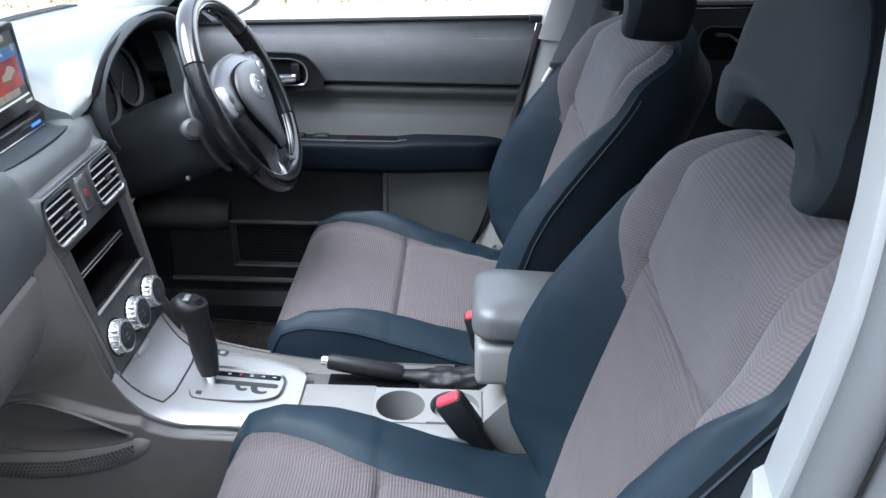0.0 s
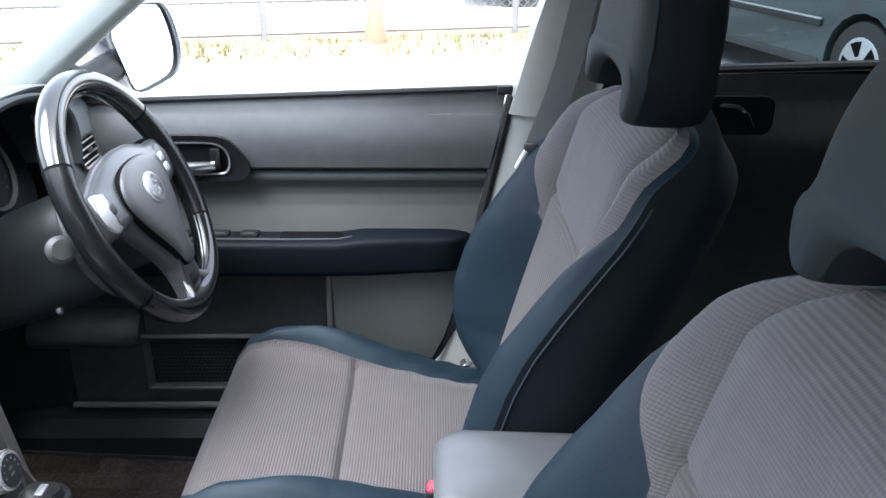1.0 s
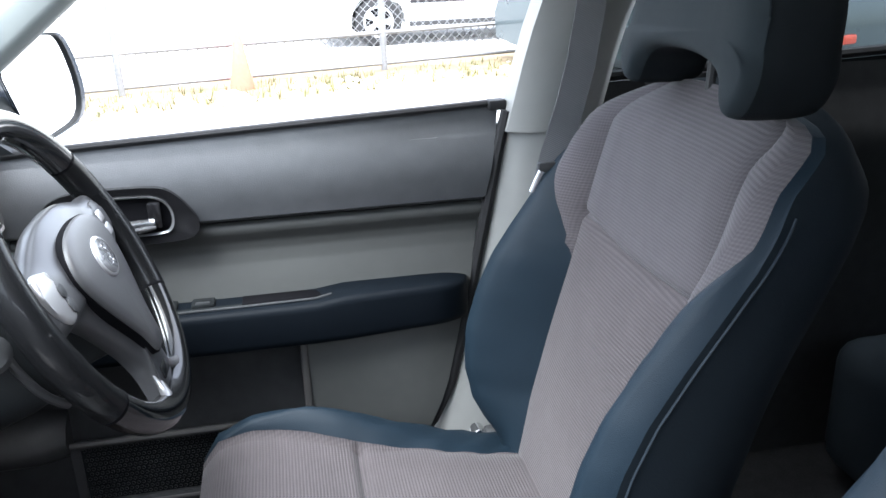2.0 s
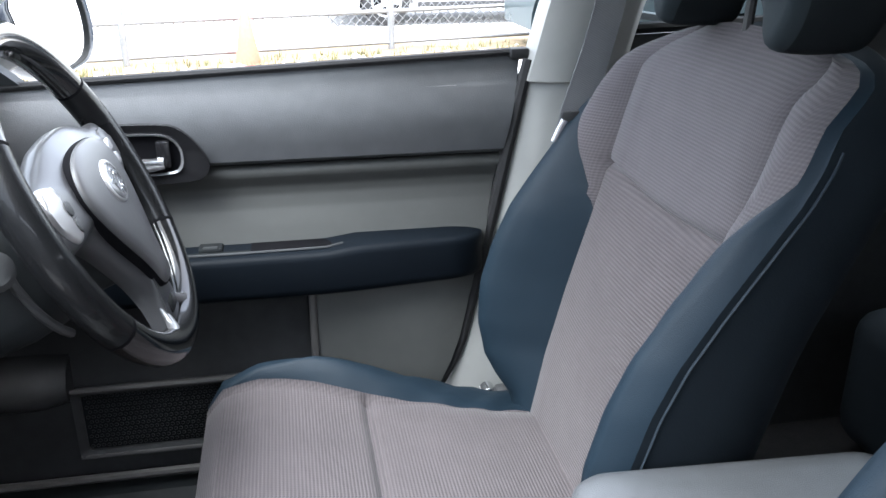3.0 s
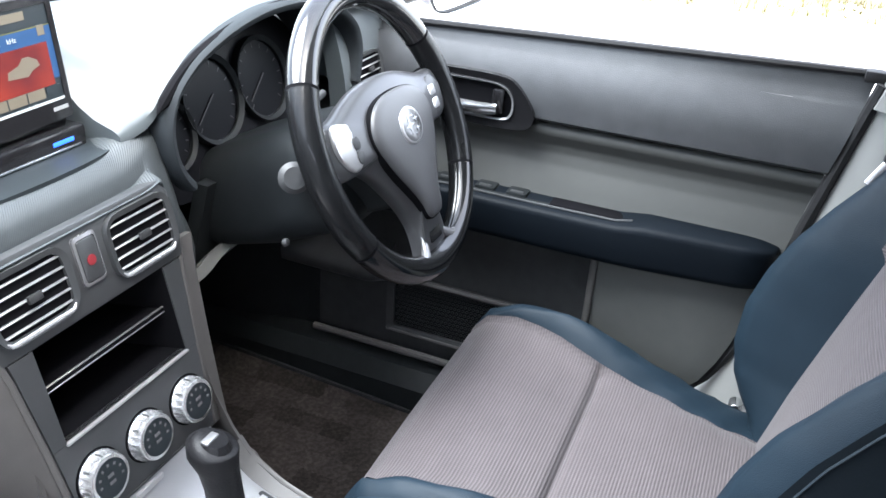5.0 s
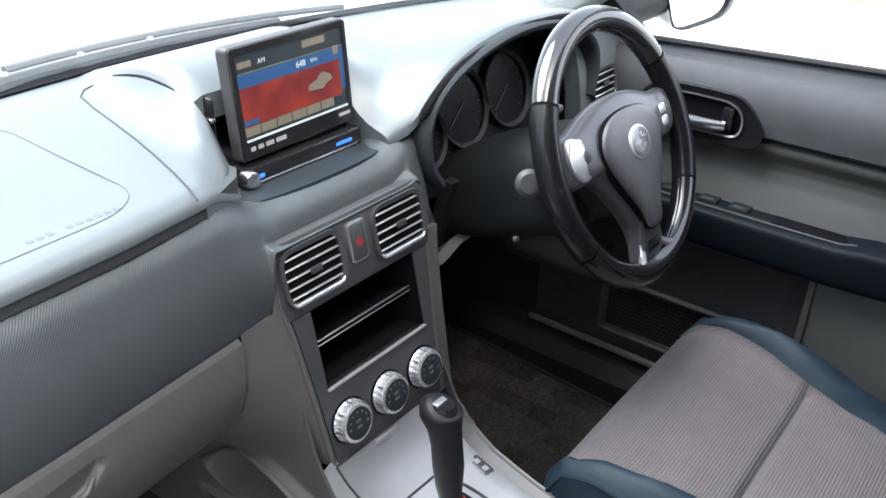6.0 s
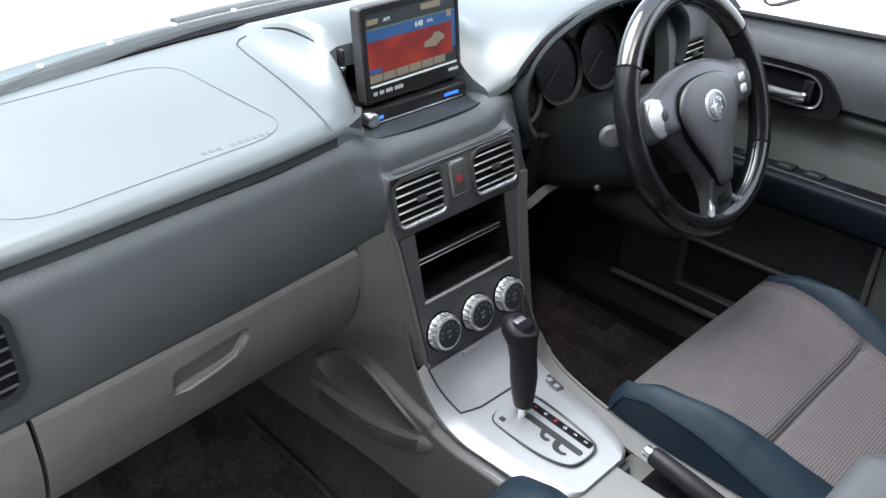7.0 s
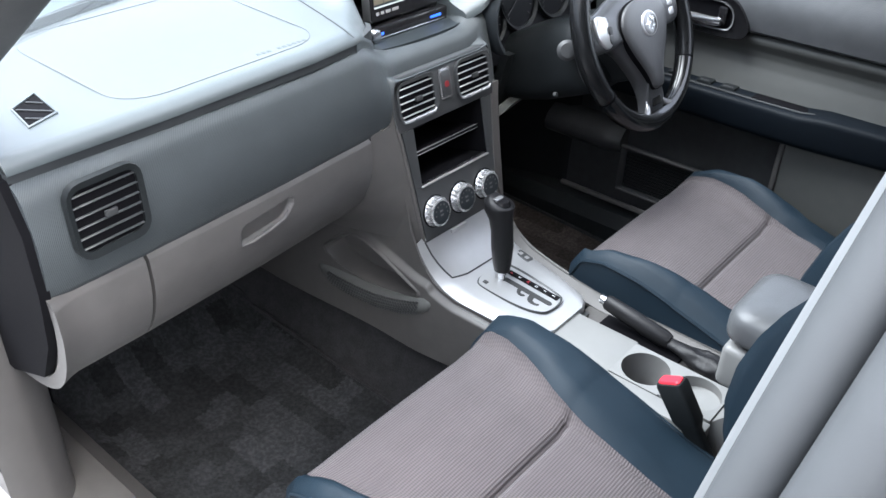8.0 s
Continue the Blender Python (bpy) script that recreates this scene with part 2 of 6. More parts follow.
def link(name, bm, mat, base, sharp=38):
    bmesh.ops.remove_doubles(bm, verts=bm.verts, dist=1e-6)
    bmesh.ops.recalc_face_normals(bm, faces=bm.faces)
    bm.transform(Matrix.Translation(-Vector(base)))
    me = bpy.data.meshes.new(name)
    bm.to_mesh(me)
    bm.free()
    me.materials.append(mat)
    me.shade_smooth()
    me.set_sharp_from_angle(angle=radians(sharp))
    return new(name, me)


def part(name, bm, mat, parent, label="", sharp=38):
    """Links a bmesh in world places as one mesh under a thing or a part."""
    base = BASE[parent.name]
    ob = link(name, bm, mat, base, sharp)
    ob.parent = parent
    BASE[ob.name] = base
    return tagged(ob, label)


def solid(name, bm, mat, label, category, group="", kind="", sharp=38):
    """A thing that is one mesh, its origin at the middle of its underside."""
    lo = [min(v.co[i] for v in bm.verts) for i in range(3)]
    hi = [max(v.co[i] for v in bm.verts) for i in range(3)]
    base = Vector(((lo[0] + hi[0]) / 2, (lo[1] + hi[1]) / 2, lo[2]))
    ob = link(name, bm, mat, base, sharp)
    ob.location = base
    BASE[ob.name] = base
    return tagged(ob, label, category, group, kind)


def smooth(a, b, x):
    x = min(1.0, max(0.0, (x - a) / (b - a)))
    return x * x * (3 - 2 * x)


def bell(x, mid, wide):
    return math.exp(-(((x - mid) / wide) ** 2))


def curve(table, x):
    """Straight lines through (x, value) pairs."""
    return float(np.interp(x, [p[0] for p in table], [p[1] for p in table]))


def steps(a, b, n):
    return [a + (b - a) * i / n for i in range(n + 1)]


def grid(bm, fn, us, vs, wrap=False, rib=None):
    """A net of faces through fn(u, v); rib stores each point's run along the cloth."""
    run = bm.verts.layers.float.new("rib") if rib else None
    rows = [[bm.verts.new(fn(u, v)) for u in us] for v in vs]
    if rib:
        for row, v in zip(rows, vs):
            for vert in row:
                vert[run] = rib(v)
    for r0, r1 in zip(rows, rows[1:]):
        for i in range(len(us) - (0 if wrap else 1)):
            j = (i + 1) % len(us)
            if (r0[i].co - r0[j].co).length < 1e-7 and (r1[i].co - r1[j].co).length < 1e-7:
                continue
            bm.faces.new((r0[i], r0[j], r1[j], r1[i]))
    return rows


def sheet(fn, us, vs, away):
    """A curved slab: the surface fn(u, v), and its back, moved by the vector away."""
    bm = bmesh.new()
    away = Vector(away)
    a = grid(bm, fn, us, vs)
    b = grid(bm, lambda u, v: Vector(fn(u, v)) + away, us, vs)
    rim = lambda r: r[0][:-1] + [x[-1] for x in r[:-1]] + r[-1][:0:-1] + [x[0] for x in r[:0:-1]]
    ra, rb = rim(a), rim(b)
    for i in range(len(ra)):
        j = (i + 1) % len(ra)
        bm.faces.new((ra[i], ra[j], rb[j], rb[i]))
    return bm


def loft(bm, rings, caps=True):
    made = [[bm.verts.new(p) for p in r] for r in rings]
    for r0, r1 in zip(made, made[1:]):
        for i in range(len(r0)):
            j = (i + 1) % len(r0)
            bm.faces.new((r0[i], r0[j], r1[j], r1[i]))
    if caps:
        bm.faces.new(made[0])
        bm.faces.new(made[-1][::-1])
    return made


def box(bm, x0, x1, y0, y1, z0, z1, bevel=0.0, seg=2):
    part_bm = bmesh.new()
    bmesh.ops.create_cube(part_bm, size=1, matrix=Matrix.Translation(((x0 + x1) / 2, (y0 + y1) / 2, (z0 + z1) / 2)) @ Matrix.Diagonal((x1 - x0, y1 - y0, z1 - z0, 1)))
    if bevel:
        bmesh.ops.bevel(part_bm, geom=part_bm.edges[:], offset=bevel, segments=seg, affect="EDGES", profile=0.5)
    merge(bm, part_bm)
    return bm


def merge(bm, other, m=None):
    if m is not None:
        other.transform(m)
    me = bpy.data.meshes.new("work")
    other.to_mesh(me)
    other.free()
    bm.from_mesh(me)
    bpy.data.meshes.remove(me)


def prism(outline, axis, a, b, bevel=0.0, seg=2):
    """A flat outline pushed from a to b along an axis: y takes (x, z) pairs, x takes (y, z), z takes (x, y)."""
    spot = {"y": lambda p, d: (p[0], d, p[1]), "x": lambda p, d: (d, p[0], p[1]), "z": lambda p, d: (p[0], p[1], d)}[axis]
    bm = bmesh.new()
    loft(bm, [[spot(p, a) for p in outline], [spot(p, b) for p in outline]])
    if bevel:
        edges = [e for e in bm.edges if e.is_manifold and e.calc_face_angle(0) > 0.5]
        bmesh.ops.bevel(bm, geom=edges, offset=bevel, segments=seg, affect="EDGES", profile=0.5)
    return bm


def tube(bm, path, radius, n=10, flat=1.0, up=(0, 0, 1)):
    """A round or oval rod along a path; radius may be one number or one for each point."""
    path = [Vector(p) for p in path]
    rings = []
    for i, p in enumerate(path):
        t = (path[min(i + 1, len(path) - 1)] - path[max(i - 1, 0)]).normalized()
        side = t.cross(Vector(up))
        side = side.normalized() if side.length > 1e-4 else t.orthogonal().normalized()
        over = side.cross(t)
        r = radius[i] if isinstance(radius, (list, tuple)) else radius
        rings.append([p + side * (r * math.cos(2 * math.pi * k / n)) + over * (r * flat * math.sin(2 * math.pi * k / n)) for k in range(n)])
    loft(bm, rings)
    return bm


def axes(origin, right, up):
    """A pose whose own x is right, y is up and z looks out of the surface."""
    r = Vector(right).normalized()
    u = Vector(up)
    u = (u - r * u.dot(r)).normalized()
    o = r.cross(u)
    return Matrix(((r.x, u.x, o.x, origin[0]), (r.y, u.y, o.y, origin[1]), (r.z, u.z, o.z, origin[2]), (0, 0, 0, 1)))


def rounded(cx, cy, w, h, r, n=4):
    pts = []
    for qx, qy, a0 in ((1, 1, 0), (-1, 1, 90), (-1, -1, 180), (1, -1, 270)):
        for i in range(n + 1):
            a = radians(a0 + 90 * i / n)
            pts.append((cx + qx * (w / 2 - r) + r * math.cos(a), cy + qy * (h / 2 - r) + r * math.sin(a)))
    return pts


def plate(outline, z0, z1, m, bevel=0.0, seg=2):
    """A flat piece with the outline, from z0 to z1 in the pose m."""
    bm = prism(outline, "z", z0, z1)
    if bevel:
        edges = [e for e in bm.edges if all(abs(v.co.z - z1) < 1e-7 for v in e.verts)]
        bmesh.ops.bevel(bm, geom=edges, offset=bevel, segments=seg, affect="EDGES", profile=0.5)
    bm.transform(m)
    return bm


def ringplate(outer, inner, z0, z1, m, lift=0.0):
    """A flat frame between two outlines of as many points; lift raises its inner edge."""
    bm = bmesh.new()
    loops = [[(x, y, z) for x, y in o] for o, z in ((outer, z0), (outer, z1), (inner, z1 + lift), (inner, z0))]
    vs = [[bm.verts.new(p) for p in l] for l in loops]
    for k in range(4):
        a, b = vs[k], vs[(k + 1) % 4]
        for i in range(len(a)):
            j = (i + 1) % len(a)
            bm.faces.new((a[i], a[j], b[j], b[i]))
    bm.transform(m)
    return bm


def disc(r0, r1, z0, z1, m, n=24, bevel=0.0):
    """A drum: radius r0 at z0 and r1 at z1."""
    bm = bmesh.new()
    loft(bm, [[(r * math.cos(2 * math.pi * i / n), r * math.sin(2 * math.pi * i / n), z) for i in range(n)] for r, z in ((r0, z0), (r1, z1))])
    if bevel:
        edges = [e for e in bm.edges if all(abs(v.co.z - z1) < 1e-7 for v in e.verts)]
        bmesh.ops.bevel(bm, geom=edges, offset=bevel, segments=2, affect="EDGES", profile=0.5)
    bm.transform(m)
    return bm


def cyl(bm, m, r, z0, z1, n=16, bevel=0.0):
    merge(bm, disc(r, r, z0, z1, m, n, bevel))
    return bm

# ---- outside: ground, verge, fence ----
bm = bmesh.new()
box(bm, -400, 400, -400, 400, -0.3, 0.0)
solid("ground", bm, ASPHALT, "pale sunlit asphalt yard round the car", "ground", kind="structure")

# unseen wall, added to hold back low light from the passenger side
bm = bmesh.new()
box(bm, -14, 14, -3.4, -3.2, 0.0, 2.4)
solid("unseen_side_wall", bm, YARD, "unseen plain wall added to hold back light from the passenger side", "wall", kind="structure")

# ---- the car's shell ----
def floor_height(x, y):
    tunnel = 0.2 * (1 - smooth(0.09, 0.17, abs(y)))
    return 0.345 + tunnel + 0.25 * smooth(-0.42, -0.7, x) + 0.02 * smooth(0.3, 0.7, x)


bm = sheet(lambda x, y: (x, y, floor_height(x, y)), steps(-0.75, 2.2, 40), steps(-0.75, 0.75, 40), (0, 0, -0.03))
solid("floor", bm, CARPET, "charcoal carpet over the footwells and tunnel", "floor", kind="structure")
bm = bmesh.new()
box(bm, -0.82, -0.76, -0.78, 0.78, 0.3, 1.05)
solid("wall_front", bm, DARK, "black bulkhead in front of the footwells", "bulkhead", kind="structure")
bm = sheet(lambda x, y: (x, y, 1.5 + 0.045 * (1 - (y / 0.62) ** 2) - 0.06 * smooth(0.45, 0.18, x)), steps(0.22, 2.3, 14), steps(-0.62, 0.62, 10), (0, 0, 0.04))
solid("ceiling", bm, ROOF, "pale cloth roof lining of the car", "ceiling", kind="structure")
bm = bmesh.new()
box(bm, 2.25, 2.32, -0.75, 0.75, 0.3, 1.5, 0.02)
solid("wall_rear", bm, DARK, "dark closed tailgate behind the rear seats", "tailgate", kind="structure")

# windscreen, its black cowl and the wiper
def windscreen(u, v):
    y = u * (0.66 - 0.06 * v)
    bow = 0.13 * (1 - u * u)
    return (-0.36 - bow + v * (0.62 + bow * 0.75), y, 1.085 + 0.02 * (1 - u * u) + v * (0.385 + 0.03 * (1 - u * u)))


bm = bmesh.new()
grid(bm, windscreen, steps(-1, 1, 14), steps(0, 1, 8))
pane = solid("windscreen", bm, CLEAR, "clear curved windscreen above the dashboard", "windscreen", kind="structure")
pane.visible_shadow = False
face_towards(pane, (1, 0, -1))
bm = sheet(lambda u, v: (-0.37 - 0.13 * (1 - u * u) - v * 0.24, u * (0.68 + 0.04 * v), 1.083 + 0.02 * (1 - u * u) - 0.045 * v - 0.006 * smooth(0, 0.2, v)), steps(-1, 1, 16), steps(0, 1, 10), (0, 0, -0.05))
solid("cowl", bm, COWL_TEAL, "black plastic cowl below the windscreen", "cowl", kind="structure")
bm = sheet(lambda u, v: (-0.62 - 0.12 * (1 - u * u) - v * 1.05, u * 0.76, 1.05 - 0.2 * v * v + 0.03 * (1 - u * u)), steps(-1, 1, 14), steps(0, 1, 8), (0, 0, -0.04))
solid("bonnet", bm, CAR_PALE, "bonnet of the car in front of the windscreen", "bonnet", kind="structure")
wiper = thing("wiper", (-0.55, -0.1, 1.07), "black wiper resting along the foot of the windscreen", "wiper")
bm = bmesh.new()
tube(bm, [(-0.405 - 0.145 * (1 - (y / 0.66) ** 2), y, 1.086 + 0.02 * (1 - (y / 0.66) ** 2)) for y in steps(-0.5, 0.28, 14)], 0.007, 6)
part("blade", bm, RUBBER, wiper)
bm = bmesh.new()
tube(bm, [(-0.43 - 0.145 * (1 - (y / 0.66) ** 2), y, 1.092 + 0.02 * (1 - (y / 0.66) ** 2)) for y in steps(-0.15, 0.42, 8)], 0.008, 6, 0.6)
part("arm", bm, DARK, wiper)
for y in (-0.38, -0.27, -0.16, -0.05, 0.06):
    bm = bmesh.new()
    cyl(bm, axes((-0.41 - 0.145 * (1 - (y / 0.66) ** 2), y, 1.092 + 0.02 * (1 - (y / 0.66) ** 2)), (0, 1, 0), (-1, 0, 0)), 0.0045, 0, 0.003, 8, 0.001)
    part("rivet", bm, WHITE, wiper)

# front pillars: a leaning padded rail each side
def front_pillar(s):
    bm = bmesh.new()
    rings = []
    for v in steps(0, 1, 8):
        x, z, y = -0.29 + 0.62 * v, 1.02 + 0.475 * v, (0.72 if s > 0 else 0.775) - 0.09 * v
        ring = [(0.0, -0.01), (0.008, 0.04), (0.05, 0.06), (0.085, 0.03), (0.08, -0.01), (0.05, -0.025), (0.015, -0.028)]
        rings.append([(x - a * 0.61, s * (y + b), z + a * 0.79) for a, b in ring])
    loft(bm, rings)
    bmesh.ops.bevel(bm, geom=[e for e in bm.edges if e.is_manifold and e.calc_face_angle(0) < 1.2], offset=0.006, segments=2, affect="EDGES", profile=0.5)
    return bm


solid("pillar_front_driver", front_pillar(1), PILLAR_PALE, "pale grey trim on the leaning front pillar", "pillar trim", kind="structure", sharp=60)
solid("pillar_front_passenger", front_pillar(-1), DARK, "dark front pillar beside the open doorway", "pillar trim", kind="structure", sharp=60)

# roof rails over the doors
for s, nm in ((1, "driver"), (-1, "passenger")):
    bm = bmesh.new()
    tube(bm, [(x, s * 0.635, 1.5 + 0.01 * smooth(0.3, 0.8, x) - 0.05 * smooth(1.4, 2.3, x)) for x in steps(0.3, 2.28, 12)], 0.05, 10, 0.7)
    solid("roof_rail_" + nm, bm, LIGHT, "pale grey trim along the roof edge", "roof trim", kind="structure")


# middle pillars
def middle_pillar(s):
    """Upper and lower trim of the pillar behind a front door."""
    top = (lambda z: 0.66 + 0.26 * (z - 1.09)) if s > 0 else (lambda z: 0.713 + 0.14 * (z - 1.09))
    back = 0.0 if s > 0 else 0.045
    out = []
    bm = bmesh.new()
    rings = []
    for z in steps(1.055, 1.5, 9):
        x, y = top(z), (0.71 if s > 0 else 0.695) - 0.15 * smooth(1.15, 1.6, z)
        rings.append([(x + a, s * (y + b), z) for a, b in ((-0.035, 0.02), (-0.03, -0.02), (-0.005, -0.035), (0.045, -0.042), (0.1, -0.035), (0.125, 0.0), (0.12, 0.03))])
    loft(bm, rings)
    out.append(("upper_trim", bm))
    bm = bmesh.new()
    rings = []
    for z in steps(0.36, 1.06, 12):
        x = curve([(0.36, 0.42), (0.45, 0.47), (0.56, 0.53), (0.7, 0.57), (0.95, 0.62), (1.06, 0.64)], z)
        rings.append([(x + back + a, s * ((0.715 if s > 0 else 0.69) + b), z) for a, b in ((-0.03, 0.04), (-0.015, -0.01), (0.02, -0.035), (0.08, -0.045), (0.16, -0.04), (0.2, 0.0), (0.2, 0.04))])
    loft(bm, rings)
    out.append(("lower_trim", bm))
    return out


for s, nm in ((1, "driver"), (-1, "passenger")):
    pil = thing("pillar_middle_" + nm, (0.66, s * 0.72, 0.36), "pale grey moulded trim on the middle pillar", "pillar trim", kind="structure")
    for name, bm in middle_pillar(s):
        part(name, bm, LIGHT if s > 0 else PILLAR, pil, sharp=50)
    if s < 0:
        # rubber door seals and painted jamb on the outer side, beside the open doorway
        edge = lambda z: curve([(0.36, 0.5), (0.56, 0.6), (0.95, 0.668), (1.06, 0.684), (1.5, 0.745)], z)
        swing = lambda z: 0.13 * smooth(1.15, 1.6, z)
        for dx, y0, r, mat, nm2 in ((0.012, -0.722, 0.017, SEAL, "inner_seal"), (0.047, -0.742, 0.021, SEAL, "door_seal")):
            bm = bmesh.new()
            tube(bm, [(edge(z) + dx, y0 + swing(z), z) for z in steps(0.36, 1.52, 24)], r, 12, 1.0, (1, 0, 0))
            part(nm2, bm, mat, pil, "grey rubber door seal")
        bm = bmesh.new()
        loft(bm, [[(edge(z) + 0.06 + a, -0.745 + b + swing(z), z) for a, b in ((0.0, 0.03), (0.0, -0.008), (0.02, -0.02), (0.035, -0.045), (0.07, -0.05), (0.09, -0.03), (0.1, 0.03))] for z in steps(0.3, 1.52, 20)])
        part("jamb", bm, PAINT, pil, "grey painted door jamb", sharp=50)

# rear doors: dark panels with tinted glass
for s, nm in ((1, "driver"), (-1, "passenger")):
    rd = thing("door_rear_" + nm, (1.3, s * 0.74, 0.4), "closed rear door with dark trim and tinted glass", "car door", kind="structure")
    bm = sheet(lambda x, z: (x, s * (0.74 - 0.025 * bell(z, 0.98, 0.08)), z + 0.03 * (x - 0.9) * smooth(0.9, 1.12, z)), steps(0.72, 1.7, 12), steps(0.3, 1.115, 16), (0, s * 0.05, 0))
    part("panel", bm, DARK, rd)
    bm = bmesh.new()
    tube(bm, [(x, s * 0.735, 1.125 + 0.03 * (x - 0.9)) for x in steps(0.74, 1.7, 6)], 0.009, 8)
    part("window_seal", bm, RUBBER, rd)
    bm = prism(rounded(1.035, 1.05, 0.13, 0.07, 0.02), "y", s * 0.717, s * 0.702, 0.003)
    part("handle_bezel", bm, GLOSS_BLACK, rd)
    bm = bmesh.new()
    tube(bm, [(1.0, s * 0.7, 1.067), (1.012, s * 0.695, 1.068), (1.029, s * 0.693, 1.067), (1.049, s * 0.694, 1.052), (1.062, s * 0.7, 1.029)], 0.006, 8)
    part("handle", bm, GLOSS_BLACK, rd, "black inner door handle")
    bm = bmesh.new()
    grid(bm, lambda x, z: (x, s * (0.735 - 0.11 * smooth(1.1, 1.6, z)), z), steps(0.74, 1.72, 3), steps(1.12, 1.49, 4))
    g = part("pane", bm, PRIVACY, rd, "dark tinted window pane")
    face_towards(g, (0, -s, 0))
    g.visible_shadow = False
    if s < 0:
        bm = sheet(lambda x, z: (x, -0.8 - 0.04 * math.sin((z - 0.3) / 0.8 * math.pi), z), steps(0.76, 1.7, 8), steps(0.25, 1.1, 12), (0, 0.02, 0))
        part("skin", bm, PAINT, rd, "grey painted outer door skin")
    bm = bmesh.new()
    box(bm, 1.7, 2.28, s * 0.72 - 0.04, s * 0.72 + 0.04, 0.36, 1.14, 0.02)
    box(bm, 1.7, 1.8, s * 0.68 - 0.05, s * 0.68 + 0.05, 1.1, 1.5, 0.02)
    solid("wall_quarter_" + nm, bm, DARK, "dark rear side trim of the boot", "side trim", kind="structure")

# sills and kick panels
for s, nm in ((1, "driver"), (-1, "passenger")):
    bm = bmesh.new()
    out = [(0.62, 0.34), (0.625, 0.41), (0.655, 0.435), (0.7, 0.44), (0.74, 0.43), (0.755, 0.3), (0.65, 0.3)]
    loft(bm, [[(x, s * y, z) for y, z in out] for x in steps(-0.5, 0.72, 8)])
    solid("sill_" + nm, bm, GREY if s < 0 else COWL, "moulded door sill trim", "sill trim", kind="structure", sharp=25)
    bm = sheet(lambda x, z: (x, s * (0.665 + 0.035 * smooth(-0.45, -0.27, x) + 0.06 * max(0.0, (x + 0.27) / 0.06) ** 2), z), steps(-0.74, -0.28, 8) + steps(-0.27, -0.21, 8), steps(0.33, 0.84, 8), (0, s * 0.05, 0))
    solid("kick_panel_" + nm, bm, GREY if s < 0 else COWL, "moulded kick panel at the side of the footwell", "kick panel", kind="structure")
bm = bmesh.new()
tube(bm, [(-0.36 + 0.12 * smooth(0.35, 0.9, z) - 0.0 * z, -0.755, z) for z in steps(0.4, 0.83, 10)], 0.015, 8)
tube(bm, [(x, -0.752, 0.437) for x in steps(-0.36, 0.42, 12)], 0.014, 8)
solid("doorway_seal", bm, GREY, "grey rubber seal round the passenger doorway", "door seal", kind="structure")

# ---- driver's door ----
EDGE = [(0.36, 0.2), (0.45, 0.35), (0.5, 0.435), (0.563, 0.488), (0.62, 0.515), (0.7, 0.534), (0.818, 0.56), (0.951, 0.588), (1.09, 0.618)]


def door_sheet(x0, x1, z0, z1, depth, nx=24, nz=12, thick=0.04):
    """Part of the door's inner face; x1 None runs to its curved rear edge, depth gives y for (x, z)."""
    def at(u, z):
        end = x1 if x1 is not None else curve(EDGE, z)
        x = x0 + (end - x0) * u
        zz = z + (0.025 * (x - 0.6) / 0.65 if z > 1.05 else 0)
        return (x, depth(x, z), zz)
    return sheet(at, steps(0, 1, nx), steps(z0, z1, nz), (0, thick, 0))


door = thing("driver_door", (0.1, 0.74, 0.45), "closed driver's door with dark upper trim and grey insert", "car door")
part("upper_panel", door_sheet(-0.5, None, 0.946, 1.088, lambda x, z: 0.7 - 0.006 * bell(z, 0.99, 0.04) + 0.03 * smooth(0.99, 1.1, z) ** 1.6 + 0.01 * smooth(0.953, 0.945, z), nz=40), DOOR_DARK, door, "dark grey grained upper panel")
part("insert_panel", door_sheet(-0.5, None, 0.8, 0.943, lambda x, z: curve([(0.8, 0.69), (0.825, 0.694), (0.85, 0.703), (0.875, 0.713), (0.895, 0.718), (0.908, 0.717), (0.919, 0.711), (0.926, 0.707), (0.934, 0.7065), (0.94, 0.711), (0.944, 0.722)], z), nz=44), DOOR_GREY, door, "mid grey cloth insert")
part("lower_panel", door_sheet(-0.5, 0.283, 0.44, 0.8, lambda x, z: 0.708 + 0.012 * bell(z, 0.68, 0.08), nz=10), DARK, door, "black lower panel")
part("pocket_panel", door_sheet(0.287, None, 0.4, 0.8, lambda x, z: 0.684 + 0.02 * smooth(0.45, 0.6, x) + 0.02 * smooth(0.56, 0.46, z), 16, 10), POCKET_GREY, door, "mid grey lower rear panel")
bm = bmesh.new()
box(bm, 0.279, 0.291, 0.676, 0.71, 0.52, 0.752, 0.004)
part("panel_edge", bm, GREY, door, "pale raised edge of the lower panel")
bm = bmesh.new()
tube(bm, [(curve(EDGE, z) + 0.008, 0.705, z) for z in steps(0.4, 1.085, 30)], 0.009, 8)
part("edge_seal", bm, RUBBER, door)
bm = bmesh.new()
tube(bm, [(x, 0.727, 1.094 + 0.025 * (x - 0.6) / 0.65) for x in steps(-0.32, 0.622, 10)], 0.006, 8)
box(bm, 0.6, 0.628, 0.712, 0.735, 1.084, 1.1, 0.003)
part("window_seal", bm, RUBBER, door, "black rubber window seal")


